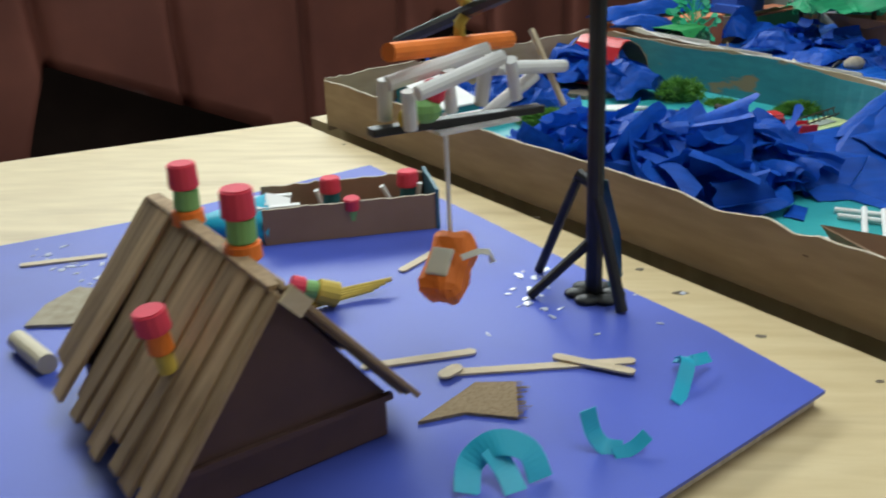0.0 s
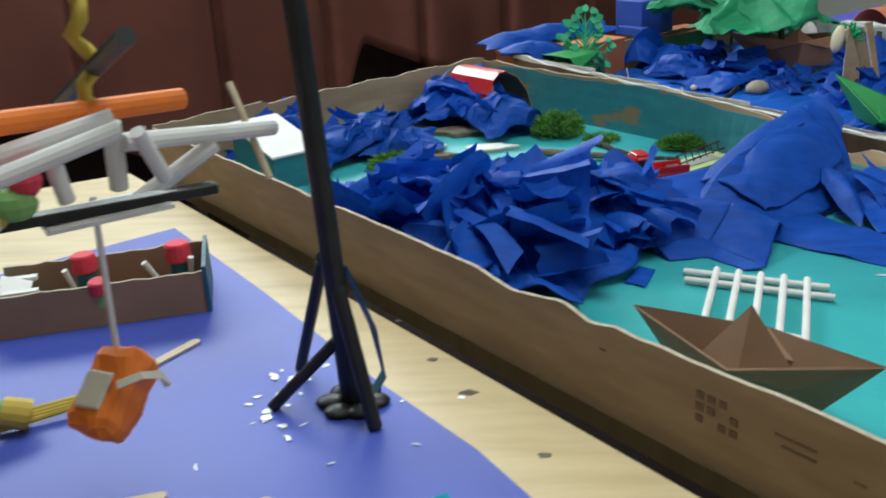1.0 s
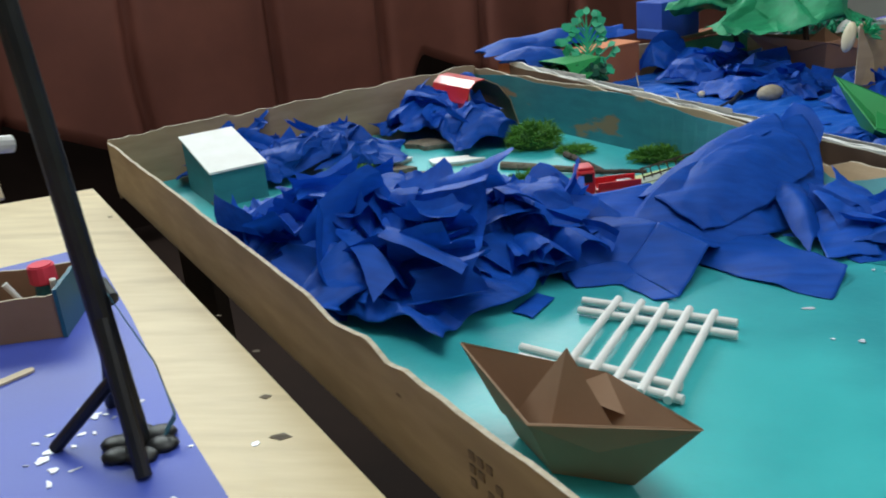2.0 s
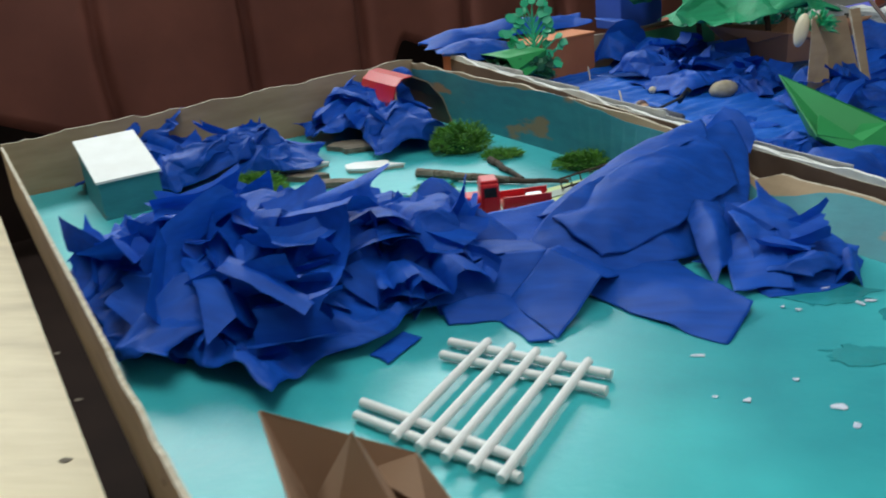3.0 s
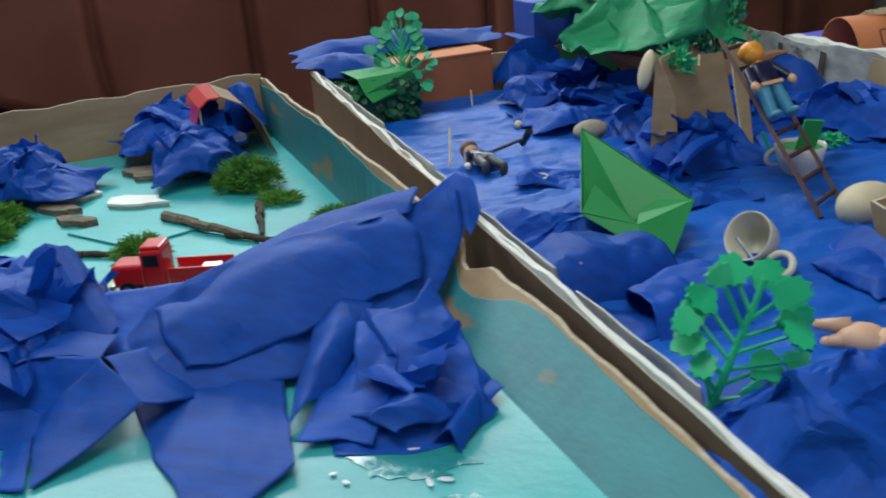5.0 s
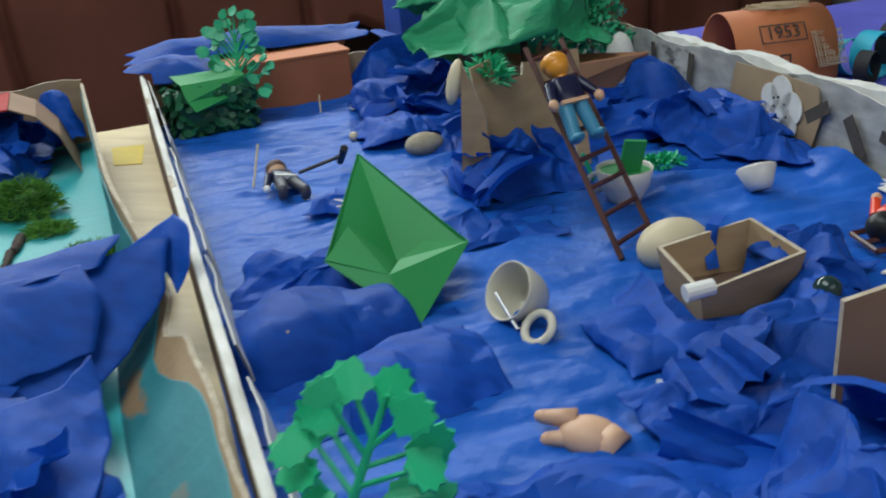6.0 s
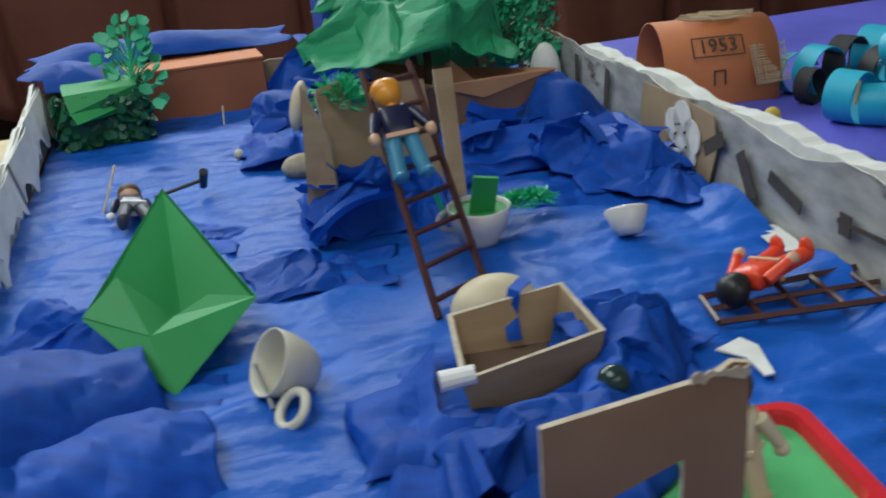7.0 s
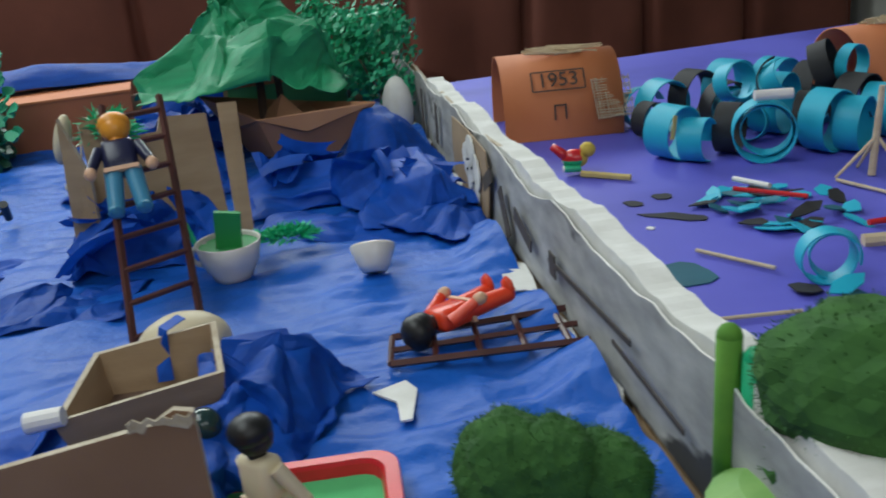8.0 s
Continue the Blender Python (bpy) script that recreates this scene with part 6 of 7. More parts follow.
def doorway_card():
    """A card front with a doorway cut through it."""
    c = thing("doorway_card", "brown cardboard house front with a doorway cut out", "cardboard")
    a, b = Vector((1.312, 1.414, 0.008)), Vector((1.394, 1.462, 0.008))
    d = (b - a).normalized()
    n = Vector((-d.y, d.x, 0)) * 0.0017
    w = (b - a).length
    out = [(0, 0), (0.34 * w, 0), (0.34 * w, 0.052), (0.68 * w, 0.066), (0.68 * w, 0), (w, 0), (w * 0.985, 0.110), (w * 0.9, 0.112), (w * 0.8, 0.106), (0, 0.094)]
    bm = bmesh.new()
    f0 = [bm.verts.new(a + d * x + Vector((0, 0, z)) + n) for x, z in out]
    f1 = [bm.verts.new(a + d * x + Vector((0, 0, z)) - n) for x, z in out]
    bm.faces.new(f0), bm.faces.new(f1[::-1])
    k = len(out)
    for i in range(k):
        bm.faces.new((f0[i], f1[i], f1[(i + 1) % k], f0[(i + 1) % k])).material_index = 1
    bmesh.ops.recalc_face_normals(bm, faces=bm.faces[:])
    bmesh.ops.triangulate(bm, faces=[f for f in bm.faces if len(f.verts) > 4])
    part("panel", bm, [CARD_PINK, CARD_EDGE], c)
    bm = bmesh.new()
    rnd = random.Random(12)
    top = [(w * (0.70 + 0.28 * k / 9), 0.1085 + 0.002 * (k % 2)) for k in range(10)]
    low = [(x, z - rnd.uniform(0.002, 0.007)) for x, z in top]
    m = [[bm.verts.new(a + d * x + Vector((0, 0, z)) + n * o) for x, z in top + low[::-1]] for o in (-1.15, -1.75)]
    bm.faces.new(m[0]), bm.faces.new(m[1][::-1])
    for i in range(20):
        bm.faces.new((m[0][i], m[1][i], m[1][(i + 1) % 20], m[0][(i + 1) % 20]))
    bmesh.ops.recalc_face_normals(bm, faces=bm.faces[:])
    bmesh.ops.triangulate(bm, faces=[f for f in bm.faces if len(f.verts) > 4])
    part("torn_lip", bm, CARD_EDGE, c, "pale torn strip along the card's top edge")


doorway_card()

tray = thing("toy_tray", "red plastic toy tray with a green inside", "tray", at((1.390, 1.512, 0.010), 30) @ Matrix.Scale(0.9, 4))
rim = []
for cx, cy, a0 in ((0.05, 0.038, 0), (-0.05, 0.038, 90), (-0.05, -0.038, 180), (0.05, -0.038, 270)):
    rim += [(cx + 0.016 * math.cos(radians(a0 + k * 15)), cy + 0.016 * math.sin(radians(a0 + k * 15))) for k in range(7)]
bm = bmesh.new()
n = len(rim)
loops = [[bm.verts.new((x * s, y * s, z)) for x, y in rim] for s, z in ((0.96, 0.0), (1.0, 0.014), (0.985, 0.018), (0.86, 0.018), (0.84, 0.015), (0.82, 0.006))]
for p, q in zip(loops, loops[1:]):
    for i in range(n):
        bm.faces.new((p[i], p[(i + 1) % n], q[(i + 1) % n], q[i]))
bm.faces.new(loops[0][::-1])
part("frame", bm, REDTRAY, tray)
part("inset", prism(bmesh.new(), [(x * 0.825, y * 0.825) for x, y in rim], 0.004, 0.008), FELT, tray, "pale green inside")
solo("paper_scrap", prism(bmesh.new(), [(1.366, 1.652), (1.380, 1.672), (1.392, 1.664), (1.404, 1.630), (1.398, 1.626), (1.386, 1.646)], 0.012, 0.0135), TORN, "torn scrap of white paper on the water", "paper scrap")
solo("marble", ball(bmesh.new(), (0, 0, 0), 0.010, 16), mat("dark_glass", (0.01, 0.03, 0.03), (0.03, 0.06, 0.06), 0.08, 30), "dark shiny marble in the blue paper", "marble", smooth=True, place=at((1.318, 1.548, 0.045)))
solo("orange_bead", ball(bmesh.new(), (0, 0, 0), 0.005, 10), FOAM_ORANGE, "tiny orange bead behind the bush", "bead", smooth=True, place=at((1.49, 1.64, 0.013)))
glue_and_glint_spots((1.18, 1.28, 1.45, 1.51), 6, 14, 0.0105)

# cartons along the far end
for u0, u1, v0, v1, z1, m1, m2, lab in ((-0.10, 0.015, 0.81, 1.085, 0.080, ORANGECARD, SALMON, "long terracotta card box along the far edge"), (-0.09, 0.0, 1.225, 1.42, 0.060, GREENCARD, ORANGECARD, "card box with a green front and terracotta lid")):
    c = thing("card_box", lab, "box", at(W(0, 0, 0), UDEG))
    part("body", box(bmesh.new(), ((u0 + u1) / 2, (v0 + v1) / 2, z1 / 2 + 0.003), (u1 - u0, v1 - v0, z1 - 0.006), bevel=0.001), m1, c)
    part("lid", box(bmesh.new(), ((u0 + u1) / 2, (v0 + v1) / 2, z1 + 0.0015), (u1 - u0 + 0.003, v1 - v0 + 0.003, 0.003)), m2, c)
bc = thing("card_box", "blue paper-covered card box on the green one", "box", at(W(0, 0, 0), UDEG))
part("body", box(bmesh.new(), (-0.07, 1.245, 0.105), (0.08, 0.11, 0.080), bevel=0.002), BLUECARD, bc)
C(W(-0.10, 0.95), (0.36, 0.09), UDEG + 90, 0.030, 0.008, 0.10, 85, floor=0.083, ridge=0.8, label="roll of blue crepe paper on the card box")
C(W(0.0, 0.82), (0.16, 0.10), 20, 0.05, 0.012, 0.08, 88, floor=0.07)
C(W(-0.02, 1.15), (0.14, 0.13), 60, 0.075, 0.022, 0.06, 91)
C(W(0.05, 1.19), (0.15, 0.13), 10, 0.03, 0.015, 0.06, 94)

# leafy planter in the corner
pl = thing("leafy_planter", "dark green plastic foliage block with a green paper top", "plant", at(W(0.07, 0.855, 0.008), UDEG))
part("core", box(bmesh.new(), (0, 0, 0.032), (0.085, 0.10, 0.060), bevel=0.008), PLANT_DK, pl)
rnd = random.Random(6)
bm = bmesh.new()
for k in range(230):
    fc = rnd.choice((0, 0, 1, 2, 3))
    a, z = rnd.uniform(-1, 1), rnd.uniform(0.004, 0.066)
    p = ((0.045, a * 0.052, z), (a * 0.045, 0.053, z), (a * 0.045, -0.053, z), (a * 0.043, rnd.uniform(-0.05, 0.05), 0.064))[fc]
    nn = ((1, 0, 0.4), (0, 1, 0.4), (0, -1, 0.4), (0, 0, 1))[fc]
    plastic_leaf(bm, Vector(p) + Vector(nn) * rnd.uniform(0, 0.008), rnd.uniform(0.006, 0.010), Vector(nn) + Vector((rnd.uniform(-0.7, 0.7), rnd.uniform(-0.7, 0.7), rnd.uniform(-0.4, 0.7))), 900 + k)
part("foliage", bm, PLANT_DK, pl)
bm = strip(bmesh.new(), [(-0.040, 0.0, 0.078), (0.0, 0.0, 0.080), (0.044, 0.004, 0.078), (0.052, 0.006, 0.058), (0.055, 0.008, 0.046)], 0.046, 0.0012)
part("paper_top", bm, GREENPAPER, pl, "smooth green paper lid")

# trees and boat at the far side
C((0.955, 2.165), (0.26, 0.20), 25, 0.050, 0.040, 0.065, 97, floor=0.10, name="green_crepe_canopy", material=GREEN_CREPE, label="green crepe paper spread as a tree canopy", category="crepe paper", group="green crepe paper")
C((0.84, 2.33), (0.18, 0.15), -20, 0.07, 0.042, 0.05, 99, floor=0.11, name="green_crepe_canopy", material=GREEN_CREPE, label="crumpled green crepe paper bush", category="crepe paper", group="green crepe paper")
solo("canopy_post", rod(bmesh.new(), (0.985, 2.125, 0.008), (0.975, 2.145, 0.125), 0.006, 0.005, 8), BARK_DK, "dark stick holding up the green canopy", "stick")
solo("canopy_post", rod(bmesh.new(), (0.88, 2.33, 0.02), (0.872, 2.335, 0.115), 0.006, 0.005, 8), BARK_DK, "dark stick holding up the green bush", "stick")


def foliage_tree(place, trunk, centre, radii, seed, n, label, material, name="toy_tree", leaf=0.0065):
    """A model tree: a stem and a crown of many small leaves in clumps."""
    t = thing(name, label, "tree", place)
    part("trunk", rod(bmesh.new(), (0, 0, 0), (0.002, 0, centre[2]), trunk, trunk * 0.6, 8), BARK, t)
    rnd = random.Random(seed)
    for _ in range(4):
        a = rnd.uniform(0, 6.3)
        part("limb", rod(bmesh.new(), (0, 0, centre[2] * 0.55), (centre[0] + radii[0] * 0.6 * math.cos(a), centre[1] + radii[1] * 0.6 * math.sin(a), centre[2] + 0.2 * radii[2]), trunk * 0.5, trunk * 0.2, 6), BARK, t)
    bm = bmesh.new()
    clumps = [Vector((rnd.uniform(-1, 1), rnd.uniform(-1, 1), rnd.uniform(-0.8, 1))) for _ in range(16)]
    for k in range(n):
        c = clumps[k % 16]
        c = c / max(1, c.length) * 0.8
        d = Vector((rnd.gauss(0, 1), rnd.gauss(0, 1), rnd.gauss(0, 1))).normalized() * rnd.uniform(0.15, 0.45)
        p = Vector(((c.x + d.x) * radii[0], (c.y + d.y) * radii[1], (c.z + d.z) * radii[2])) + Vector(centre)
        nrm = (d + Vector((rnd.uniform(-0.5, 0.5), rnd.uniform(-0.5, 0.5), rnd.uniform(-0.2, 0.6)))).normalized()
        x = nrm.orthogonal().normalized()
        y = nrm.cross(x)
        r = leaf * rnd.uniform(0.5, 1.1)
        bm.faces.new([bm.verts.new(p + x * r * u + y * r * v) for u, v in ((-1, -0.3), (0, -0.6), (1, 0.0), (0.1, 0.6))])
    part("crown", bm, material, t)
    return t


foliage_tree(at((1.035, 2.345, 0.0)), 0.004, (0, 0, 0.10), (0.075, 0.06, 0.075), 8, 2400, "emerald model tree with small crinkled leaves", PLANT)
foliage_tree(at((0.945, 2.415, 0.0)), 0.004, (0, 0, 0.115), (0.075, 0.06, 0.075), 9, 2400, "emerald model tree with small crinkled leaves", PLANT)
BOATCARD = mat("terracotta_kraft", (0.40, 0.20, 0.11), (0.48, 0.25, 0.14), 0.75, 14, 0.12, 200)
origami_boat("paper_boat", "large folded brown card boat resting on blue paper", at((1.01, 2.135, 0.026), -6), 0.27, 0.10, 0.068, 0.075, BOATCARD)
tw = bmesh.new()
ball(tw, (1.085, 2.295, 0.045), (0.022, 0.018, 0.045), 12)
solo("white_cloth", tw, TORN, "crumpled white paper behind the card boat", "paper", smooth=True)
C((1.165, 2.115), (0.12, 0.10), 60, 0.09, 0.016, 0.07, 101)

# cloud glued to the newspaper wall
CU = 0.60
q = [(-0.085, -0.030), (-0.088, 0.005), (-0.080, 0.034), (0.0, 0.036), (0.075, 0.033), (0.082, 0.0), (0.070, -0.036), (0.0, -0.034)]
solo("bare_card_patch", prism(bmesh.new(), q, -0.0006, 0.0006), CARD, "bare brown cardboard showing between newspaper sheets", "cardboard", place=at(W(CU - 0.015, 1.497 - 0.119 * (CU + 0.005) - 0.0102, 0.052), UDEG - 6.8) @ pose(0, 0, 0, 90, 0, 0))
cl = thing("paper_cloud", "white flower-shaped paper cutout with dots on the newspaper", "paper cutout", at(W(CU, 1.497 - 0.119 * (CU + 0.02) - 0.0125, 0.05), UDEG - 6.8))
bm = bmesh.new()
for x, z, r in ((-0.02, 0.008, 0.017), (0.0, 0.018, 0.019), (0.02, 0.004, 0.018), (0.0, -0.010, 0.019), (0.016, -0.018, 0.014)):
    rod(bm, (x, -0.0008, z), (x, 0.0008, z), r, r, 20)
part("cutout", bm, TORN, cl)
for x, z in ((-0.012, 0.0), (0.008, 0.006), (-0.004, 0.012), (0.012, -0.008), (-0.012, 0.010)):
    part("dot", rod(bmesh.new(), (x, -0.0022, z), (x, -0.001, z), 0.0013, 0.0013, 8), BLACK, cl)
rnd = random.Random(17)
# torn paper flaps on both long walls
for k in range(6):
    u = 0.03 + 0.17 * k + rnd.uniform(-0.02, 0.02)
    v = 0.773 - 0.0456 * u
    w2, bm, a, b = rnd.uniform(0.14, 0.21), bmesh.new(), [], []
    for i in range(13):
        f = i / 12
        drop = 0.036 + 0.050 * abs(noise.noise(Vector((f * 3, k * 2.3, 0)))) + 0.016 * noise.noise(Vector((f * 7, k * 2.3, 4)))
        out = 0.0085 + 0.008 * noise.noise(Vector((f * 2, k, 8))) ** 2 + 0.0015 * (k % 2)
        a.append((bm.verts.new((f * w2, out, 0.002)), bm.verts.new((f * w2, out + 0.003 + 0.10 * drop, -drop))))
        b.append((bm.verts.new((f * w2, out + 0.0012, 0.002)), bm.verts.new((f * w2, out + 0.0042 + 0.10 * drop, -drop))))
    for i in range(12):
        bm.faces.new((a[i][0], a[i + 1][0], a[i + 1][1], a[i][1])), bm.faces.new((b[i][0], b[i][1], b[i + 1][1], b[i + 1][0]))
        bm.faces.new((a[i][1], a[i + 1][1], b[i + 1][1], b[i][1])), bm.faces.new((a[i][0], b[i][0], b[i + 1][0], a[i + 1][0]))
    bmesh.ops.recalc_face_normals(bm, faces=bm.faces[:])
    solo("newspaper_flap", bm, NEWS_WHITE if k in (1, 4) else TORN, "torn newspaper flap pasted over the box edge", "newspaper", "newspaper flaps", place=at(W(u, v, 0.095 * (0.88 - 0.365 * u)), UDEG - 2.6) @ Matrix.Diagonal((1, 1, 0.95 - 0.45 * u, 1)))
for k in range(10):
    u = 0.12 + 0.95 * k / 10
    v = 1.497 - 0.119 * (u + 0.02) - 0.020
    q = ragged((0, 0), 0.045, 0.014, 60 + k, 9)
    solo("torn_paper_foot", prism(bmesh.new(), q, 0.013, 0.0142), TORN, "torn white paper edge at the foot of the wall", "newspaper", "newspaper flaps", place=at(W(u, v, 0.0), UDEG - 7))
for u, z, w2, h2, tl in ((0.40, 0.055, 0.012, 0.05, 8), (0.66, 0.058, 0.040, 0.014, -30), (0.72, 0.045, 0.015, 0.045, -35), (0.78, 0.05, 0.05, 0.012, 15), (0.93, 0.055, 0.16, 0.004, -3), (0.86, 0.05, 0.014, 0.018, 0), (1.03, 0.045, 0.10, 0.003, 2), (0.30, 0.05, 0.010, 0.06, 0)):
    v = 1.497 - 0.119 * (u + 0.02) - 0.0105
    solo("printed_bar", box(bmesh.new(), (0, 0, 0), (w2, 0.0012, h2), pose(0, 0, 0, 0, tl, 0)), LINK, "dark printed shape on the newspaper lining", "print", "printed shapes", place=at(W(u, v, z), UDEG - 6.8))

# near greenery
BUSHGREEN = mat("leaf_green_fibre", (0.022, 0.09, 0.016), (0.045, 0.14, 0.028), 0.9, 90, 0.3, 200)


def lobed_bush(place, lobes, seed, material, label):
    """A flocked foam crown of several rounded lobes, fuzzy with very short fibres."""
    t = thing("foam_bush", label, "bush", place, "foam bushes")
    rnd = random.Random(seed)
    for c, r in lobes:
        bm = bmesh.new()
        bmesh.ops.create_icosphere(bm, subdivisions=4, radius=1)
        for v in bm.verts:
            d = v.co.copy()
            v.co = Vector(c) + Vector((d.x * r[0], d.y * r[1], d.z * r[2])) * (1 + 0.10 * noise.noise(d * 2.6 + Vector((seed, 0, 0))) + 0.05 * noise.noise(d * 9))
        for v in [v for v in bm.verts]:
            d = (v.co - Vector(c)).normalized()
            for _ in range(3):
                o = Vector((rnd.uniform(-1, 1), rnd.uniform(-1, 1), rnd.uniform(-1, 1))) * 0.0016
                w = d.cross(o).normalized() * 0.0004
                q = v.co + o
                tip = q + (d + o * 300).normalized() * rnd.uniform(0.0015, 0.0034)
                bm.faces.new([bm.verts.new(p) for p in (q - w, q + w, tip)])
        part("lobe", bm, material, t)
    return t


DENSE = "dense green flocked foam bush with rounded lobes"
lobed_bush(at((1.500, 1.562, 0.008)), (((-0.010, 0, 0.030), (0.028, 0.026, 0.032)), ((0.012, 0.004, 0.034), (0.022, 0.022, 0.026)), ((0.032, 0.016, 0.022), (0.026, 0.022, 0.026))), 21, BUSHGREEN, DENSE)
tree = lobed_bush(at((1.658, 1.572, 0.030)), (((-0.012, 0, 0.074), (0.044, 0.040, 0.034)), ((0.022, 0.006, 0.060), (0.040, 0.040, 0.044)), ((-0.004, -0.004, 0.030), (0.046, 0.040, 0.034))), 23, BUSHGREEN, DENSE + " on a trunk")
part("trunk", rod(bmesh.new(), (0, 0, -0.020), (0, 0, 0.02), 0.006, 0.005, 8), BARK, tree)
cactus = thing("toy_cactus", "bright green plastic cactus with three columns", "cactus", at((1.590, 1.585, 0.010)))
for x, y, z0, z1, r in ((0, 0, 0, 0.103, 0.0060), (0.012, -0.004, 0.02, 0.095, 0.0060), (0.024, -0.008, 0.02, 0.066, 0.0054)):
    bm = rod(bmesh.new(), (x, y, z0), (x, y, z1), r, r, 14)
    ball(bm, (x, y, z1), r, 12)
    part("column", bm, PLANT_LT if x else MOSS, cactus, smooth=True)
part("foot", lathe(bmesh.new(), [(0.0, 0.05), (0.02, 0.046), (0.034, 0.036), (0.036, 0.0)], 18, Matrix.Translation((0.028, -0.025, 0))), mat("pale_leaf", (0.16, 0.34, 0.08), (0.24, 0.44, 0.12), 0.6, 40), cactus, "pale green leafy base")

# ---- on the violet card ----


def arch_house(m, label, writing):
    """A bent sheet of salmon card standing as a tunnel-shaped house."""
    h = thing("arch_house", label, "house", m)
    L0, r, ht = 0.150, 0.062, 0.098
    bm = bmesh.new()
    rows = []
    for k in range(23):
        a = math.pi * k / 22
        y, z = r - r * math.cos(a), ht * math.sin(a) ** 0.72
        nx = Vector((0, -math.cos(a), math.sin(a))).normalized() * 0.0009
        rows.append([bm.verts.new(Vector((x, y, z)) + nx * s) for x in (-L0 / 2, L0 / 2) for s in (-1, 1)])
    for p, q in zip(rows, rows[1:]):
        for i, j in ((0, 2), (3, 1), (1, 0), (2, 3)):
            bm.faces.new((p[i], p[j], q[j], q[i]))
    bmesh.ops.recalc_face_normals(bm, faces=bm.faces[:])
    part("shell", bm, SALMON, h, smooth=True)
    bm = bmesh.new()
    rnd = random.Random(3)
    for k in range(40):
        y, x = rnd.uniform(0.035, 0.075), rnd.uniform(-0.045, 0.01)
        rod(bm, (x, y, ht + rnd.uniform(0.0, 0.008)), (x + rnd.uniform(0.03, 0.06), y + rnd.uniform(-0.006, 0.006), ht + rnd.uniform(0.0, 0.006)), 0.0011, 0.0009, 5)
    part("straw", bm, STICK, h, "bundle of pale straw on the roof")
    if writing:
        tilt = 58
        for w2, h2, x, dz in ((0.066, 0.0016, 0, 0.0125), (0.066, 0.0016, 0, -0.0125), (0.0016, 0.025, -0.033, 0), (0.0016, 0.025, 0.033, 0)):
            part("frame_line", box(bmesh.new(), (x, dz, 0.0008), (w2, h2, 0.0006), pose(-0.005, 0.0105, 0.0715, tilt, 0, 0)), LINK, h)
        cu = bpy.data.curves.new("writing", "FONT")
        cu.body, cu.size, cu.extrude, cu.align_x, cu.align_y = "1953", 0.026, 0.0003, "CENTER", "CENTER"
        tx = new("writing", cu)
        cu.materials.append(LINK)
        tx.parent = h
        tx.matrix_local = pose(-0.005, 0.0095, 0.0725, tilt, 0, 0)
        for w2, h2, x, dz in ((0.002, 0.018, -0.007, 0), (0.002, 0.018, 0.007, 0), (0.016, 0.002, 0, 0.009)):
            part("door_line", box(bmesh.new(), (x, dz, 0.0), (w2, h2, 0.0008), pose(-0.005, -0.0012, 0.034, 84, 0, 0)), LINK, h)
        bm = bmesh.new()
        for k in range(15):
            rod(bm, (-0.024 + 0.0034 * k, -0.026, 0.002), (-0.024 + 0.0034 * k + rnd.uniform(-0.004, 0.004), 0.026, 0.002), 0.0006, 0.0006, 4)
            rod(bm, (-0.026, -0.024 + 0.0034 * k, 0.003), (0.026, -0.024 + 0.0034 * k + rnd.uniform(-0.004, 0.004), 0.003), 0.0006, 0.0006, 4)
        nt = part("straw_net", bm, STICK, h, "patch of woven straw netting")
        nt.matrix_local = pose(0.062, 0.006, 0.045, 66, 0, 12)
    return h


HD = math.degrees(math.atan2(0.064, 0.125))
arch_house(at((1.318, 2.288, 0.0105), HD), "salmon card arch house with the year 1953 on it", True)
arch_house(at((1.720, 2.470, 0.0105), HD + 8), "salmon card arch house with straw on top", False)


def paper_ring(p, r, w, turn, material, tilt=0, label=None, arc=1.0):
    bm = bmesh.new()
    n = 30
    rows = []
    for k in range(n + 1):
        a = -math.pi / 2 + 2 * math.pi * arc * k / n
        rows.append([bm.verts.new((x, q * math.cos(a), r + q * math.sin(a))) for x, q in ((-w / 2, r), (w / 2, r), (w / 2, r - 0.0013), (-w / 2, r - 0.0013))])
    for a, b in zip(rows, rows[1:]):
        for i in range(4):
            bm.faces.new((a[i], a[(i + 1) % 4], b[(i + 1) % 4], b[i]))
    bmesh.ops.recalc_face_normals(bm, faces=bm.faces[:])
    ob = solo("paper_ring", bm, material, label or "ring of cyan paper standing on the violet card", "paper ring", "paper rings", smooth=True, place=at(p, turn, 0, tilt))
    ob.data.set_sharp_from_angle(angle=radians(40))
    return ob


BLK = "ring of black paper among the cyan rings"
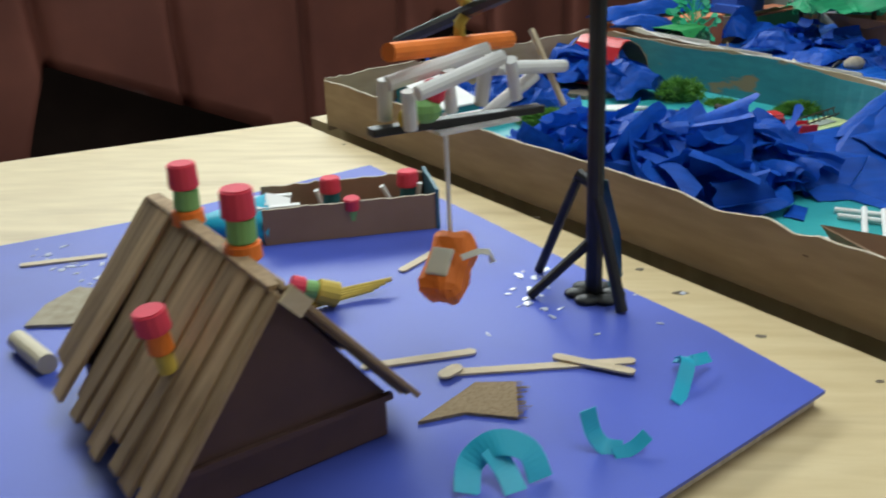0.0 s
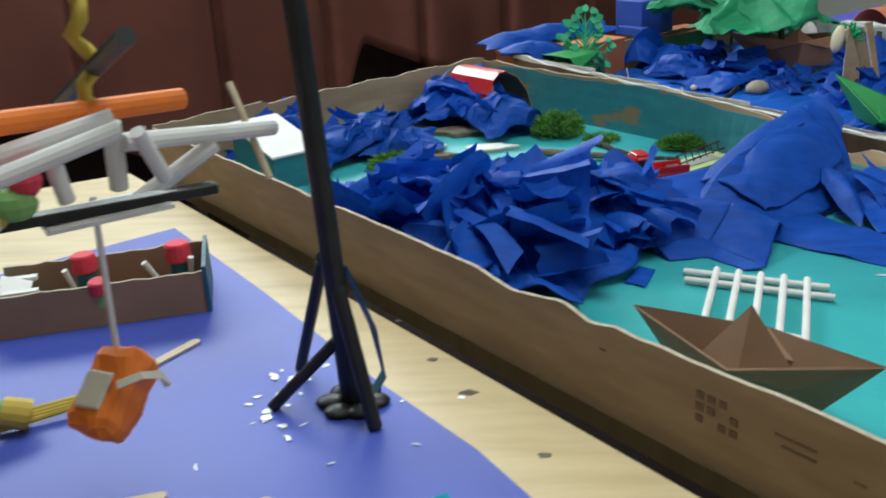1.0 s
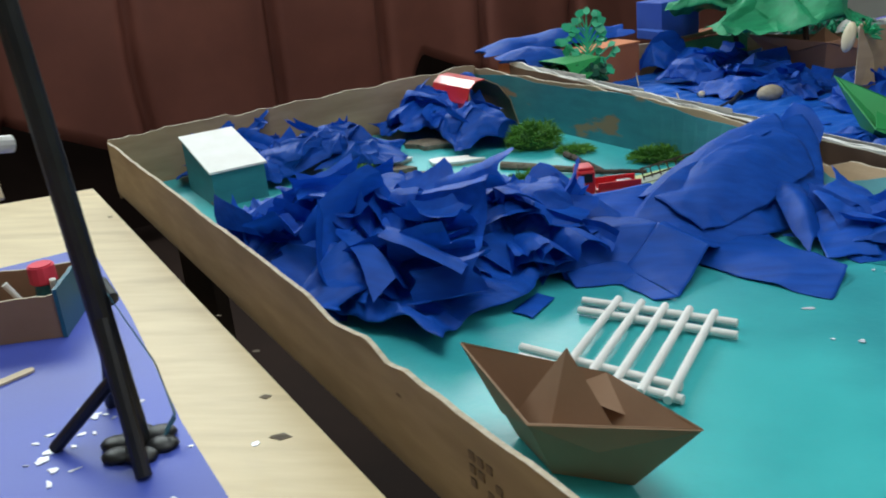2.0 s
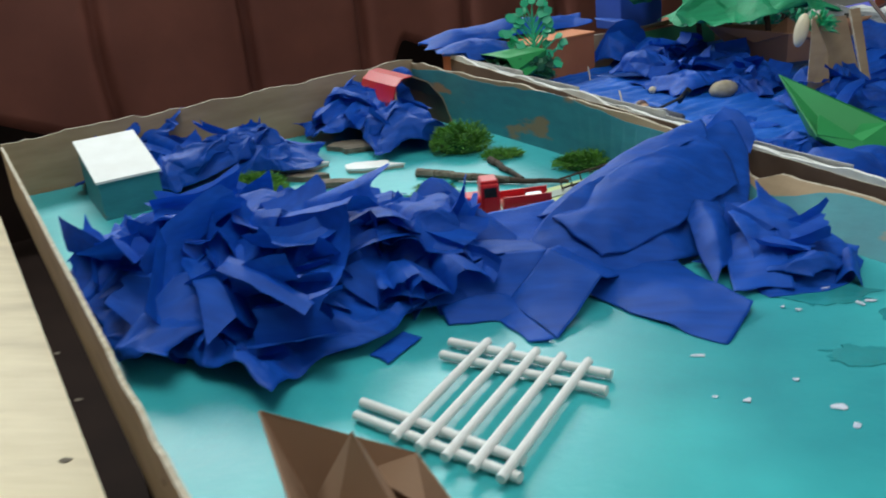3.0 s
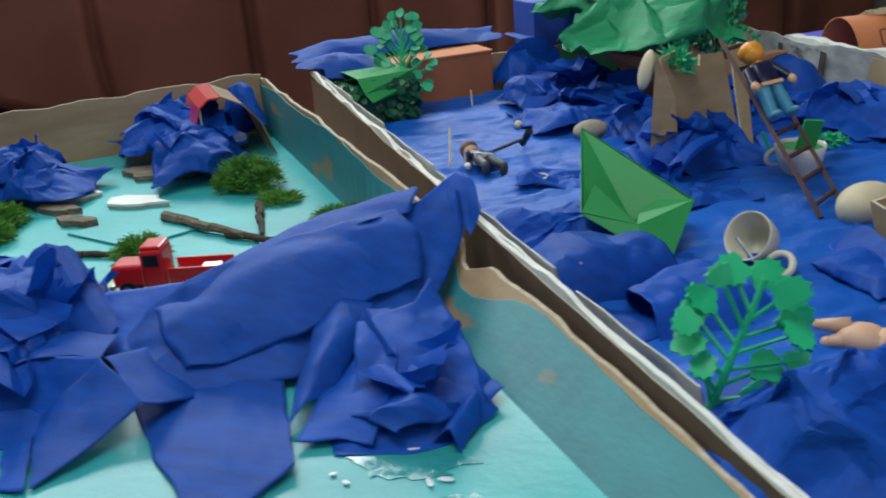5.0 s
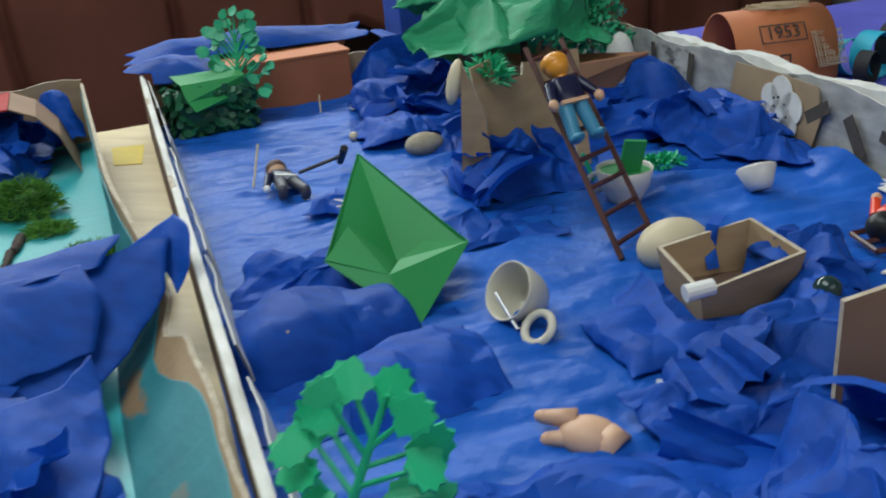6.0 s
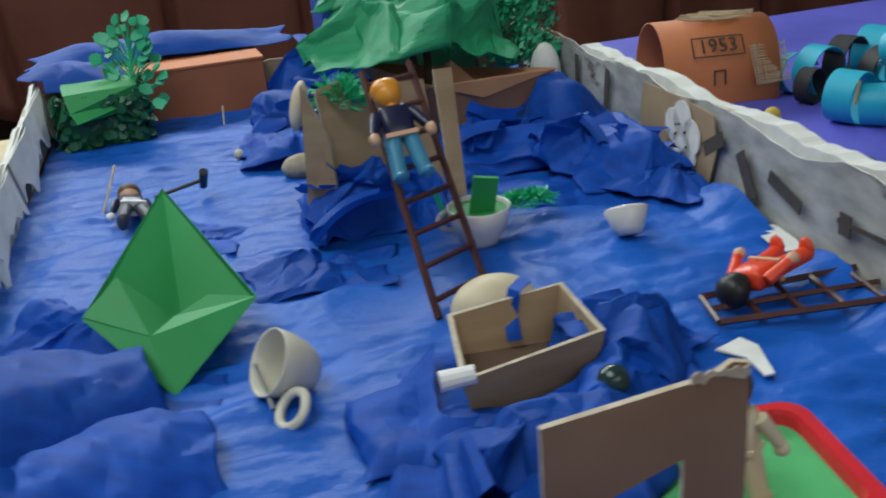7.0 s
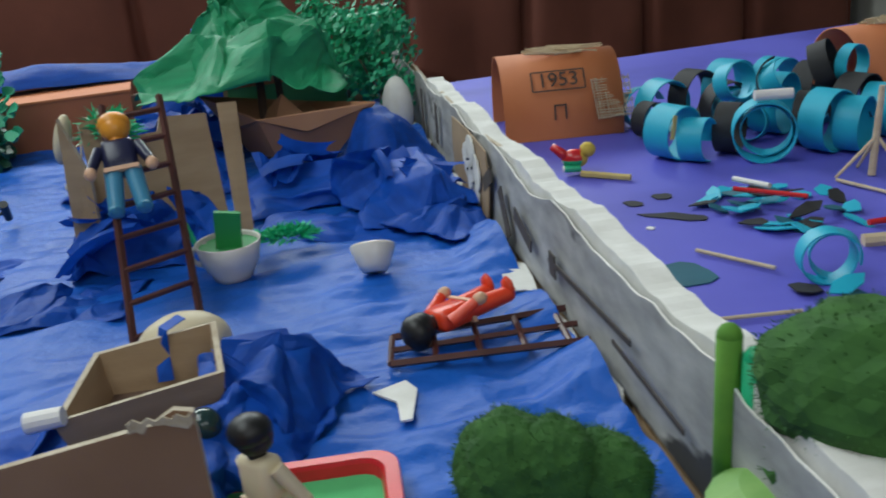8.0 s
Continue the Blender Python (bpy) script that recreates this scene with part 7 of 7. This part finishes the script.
for x, y, z, r, w2, tn, mt, tl, ar in (
        (1.462, 2.215, 0, 0.030, 0.034, 150, CYAN, 0, 1), (1.492, 2.205, 0, 0.024, 0.028, 165, CYAN, 4, 0.8), (1.558, 2.215, 0, 0.033, 0.030, 100, CYAN, 0, 1), (1.560, 2.222, 0.006, 0.027, 0.02, 96, CYAN, 0, 1),
        (1.520, 2.245, 0, 0.028, 0.024, 170, BLACKCARD, 0, 1), (1.620, 2.260, 0, 0.034, 0.03, 150, CYAN, 0, 1), (1.648, 2.262, 0, 0.030, 0.026, 160, CYAN, 0, 1), (1.600, 2.285, 0, 0.03, 0.024, 170, BLACKCARD, 0, 1),
        (1.430, 2.335, 0, 0.032, 0.03, 140, CYAN, 0, 1), (1.405, 2.345, 0, 0.026, 0.026, 120, CYAN, 10, 0.7), (1.462, 2.375, 0, 0.034, 0.028, 150, BLACKCARD, 0, 1), (1.505, 2.345, 0, 0.03, 0.026, 130, BLACKCARD, 0, 1),
        (1.515, 2.345, 0.0, 0.026, 0.02, 120, CYAN, 0, 1), (1.560, 2.335, 0, 0.036, 0.036, 160, CYAN, 0, 1), (1.500, 2.420, 0, 0.036, 0.034, 150, CYAN, 0, 1), (1.555, 2.430, 0, 0.036, 0.034, 150, CYAN, 0, 1),
        (1.600, 2.400, 0, 0.036, 0.03, 155, BLACKCARD, 0, 1), (1.650, 2.345, 0, 0.034, 0.03, 150, BLACKCARD, 0, 1), (1.675, 2.330, 0, 0.03, 0.03, 160, CYAN, 0, 1), (1.420, 2.300, 0, 0.022, 0.02, 150, BLACKCARD, 0, 1),
        (1.628, 1.893, 0, 0.021, 0.016, 110, CYAN, 0, 1), (1.634, 1.902, 0, 0.019, 0.014, 95, CYAN, 0, 0.8), (1.575, 2.290, 0.055, 0.020, 0.022, 150, CYAN, 30, 0.5)):
    paper_ring((x, y, 0.0105 + z), r, w2, tn, mt, tl, BLK if mt is BLACKCARD else None, ar)
rnd = random.Random(41)
for k in range(12):
    x, y = rnd.uniform(1.43, 1.67), rnd.uniform(2.27, 2.42)
    mt = BLACKCARD if k % 2 else CYAN
    paper_ring((x, y, 0.0105 + (0.045 if k % 3 == 0 else 0.0)), rnd.uniform(0.020, 0.032), rnd.uniform(0.014, 0.026), rnd.uniform(60, 190), mt, rnd.uniform(-18, 30), BLK if mt is BLACKCARD else None, rnd.choice((0.45, 0.7, 1.0)))
solo("paper_roll", rod(bmesh.new(), (1.548, 2.205, 0.083), (1.585, 2.218, 0.083), 0.0058, 0.0058, 12), WHITE, "small white paper roll lying on a cyan ring", "paper roll")
solo("yellow_slip", box(bmesh.new(), (0, 0, 0), (0.006, 0.001, 0.026), pose(0, 0, 0, 0, 12, 0)), PENCIL, "narrow yellow slip stuck on a ring", "paper slip", place=at((1.468, 2.187, 0.052), 60))
rnd = random.Random(23)
for k in range(44):
    a, rr = rnd.uniform(0, 6.28), math.sqrt(rnd.random())
    x, y = 1.585 + 0.078 * rr * math.cos(a), 2.055 + 0.062 * rr * math.sin(a)
    if k > 36:
        x, y = rnd.uniform(1.57, 1.66), rnd.uniform(1.79, 1.88)
    q = ragged((0, 0), rnd.uniform(0.010, 0.024), rnd.uniform(0.006, 0.013), 200 + k, 6)
    h0 = 0.012 + 0.016 * (1 - rr) * rnd.random()
    solo("paper_scrap", prism(bmesh.new(), q, 0, 0.0012), (CYAN, CYAN, BLACKCARD, CYAN_DK)[k % 4], "torn scrap of cyan or black paper in a heap", "paper scrap", "paper scraps", place=at((x, y, h0), rnd.uniform(0, 360), rnd.uniform(-18, 18), rnd.uniform(-18, 18)))
for a, b, r, mt, lab in (((1.545, 2.05, 0.03), (1.61, 2.03, 0.032), 0.0024, RED, "thin red stick in the heap of scraps"), ((1.528, 1.932, 0.0135), (1.592, 1.905, 0.0135), 0.0018, STICK, "thin pale stick on the violet card"), ((1.561, 1.806, 0.013), (1.615, 1.832, 0.013), 0.0016, STICK, "thin pale stick on the violet card"),
                      ((1.633, 2.143, 0.013), (1.690, 2.100, 0.013), 0.0018, STICK, "thin pale stick on the violet card"), ((1.66, 2.02, 0.014), (1.72, 2.06, 0.014), 0.0028, RED, "thin red stick on the violet card"), ((1.655, 1.975, 0.014), (1.70, 1.99, 0.016), 0.006, STICK, "pale broken stick on the violet card"),
                      ((1.54, 2.10, 0.024), (1.575, 2.075, 0.026), 0.0028, WHITE, "thin white stick in the heap of scraps")):
    solo("thin_stick", rod(bmesh.new(), a, b, r, r, 8), mt, lab, "stick", "sticks on the violet card")
twig = thing("bare_twig", "small bare pale twig standing like a tree", "twig")
part("stem", rod(bmesh.new(), (1.665, 2.170, 0.011), (1.668, 2.175, 0.10), 0.004, 0.003, 8), STICK, twig)
for dx, dy, z in ((-0.035, -0.02, 0.012), (0.03, -0.015, 0.012), (-0.015, 0.02, 0.012)):
    part("branch", rod(bmesh.new(), (1.667, 2.173, 0.05), (1.667 + dx, 2.173 + dy, z), 0.0022, 0.0016, 6), STICK, twig)
bird = bmesh.new()
ball(bird, (0, 0, 0.016), (0.015, 0.010, 0.011), 12)
ball(bird, (0.014, -0.002, 0.026), (0.009, 0.008, 0.0085), 12)
rod(bird, (-0.008, 0, 0.018), (-0.024, 0.006, 0.030), 0.007, 0.004, 8)
box(bird, (-0.004, -0.010, 0.008), (0.020, 0.012, 0.006), bevel=0.002)
ob = solo("toy_bird", bird, [FOAM_YELLOW, RED, PLANT, WHITE], "small yellow, red and green toy on the violet card", "toy", smooth=True, place=at((1.368, 2.145, 0.0105), 20))
for pgon in ob.data.polygons:
    cx, cz = pgon.center.x, pgon.center.z
    pgon.material_index = 0 if cx > 0.006 else 1 if cz > 0.018 else 2 if cx > -0.012 else 3
solo("pencil", rod(bmesh.new(), (1.379, 2.131, 0.014), (1.434, 2.124, 0.014), 0.0038, 0.0034, 6), PENCIL, "short yellow pencil stub on the violet card", "pencil")
for c, rx, ry, sd, mt, lab in (((1.50, 2.02), 0.034, 0.010, 3, BLACKCARD, "dark torn paper strip on the violet card"), ((1.452, 2.05), 0.012, 0.008, 4, BLACKCARD, "dark torn paper strip on the violet card"), ((1.475, 2.075), 0.010, 0.010, 5, BLACKCARD, "dark torn paper scrap on the violet card"), ((1.525, 1.885), 0.026, 0.026, 6, CYAN_DK, "thin sheer grey-green leaf on the violet card"), ((1.48, 1.985), 0.005, 0.004, 7, WHITE, "white crumb on the violet card")):
    solo("flat_scrap", prism(bmesh.new(), ragged(c, rx, ry, sd, 10), 0.0102, 0.0112), mt, lab, "paper scrap", "flat scraps")
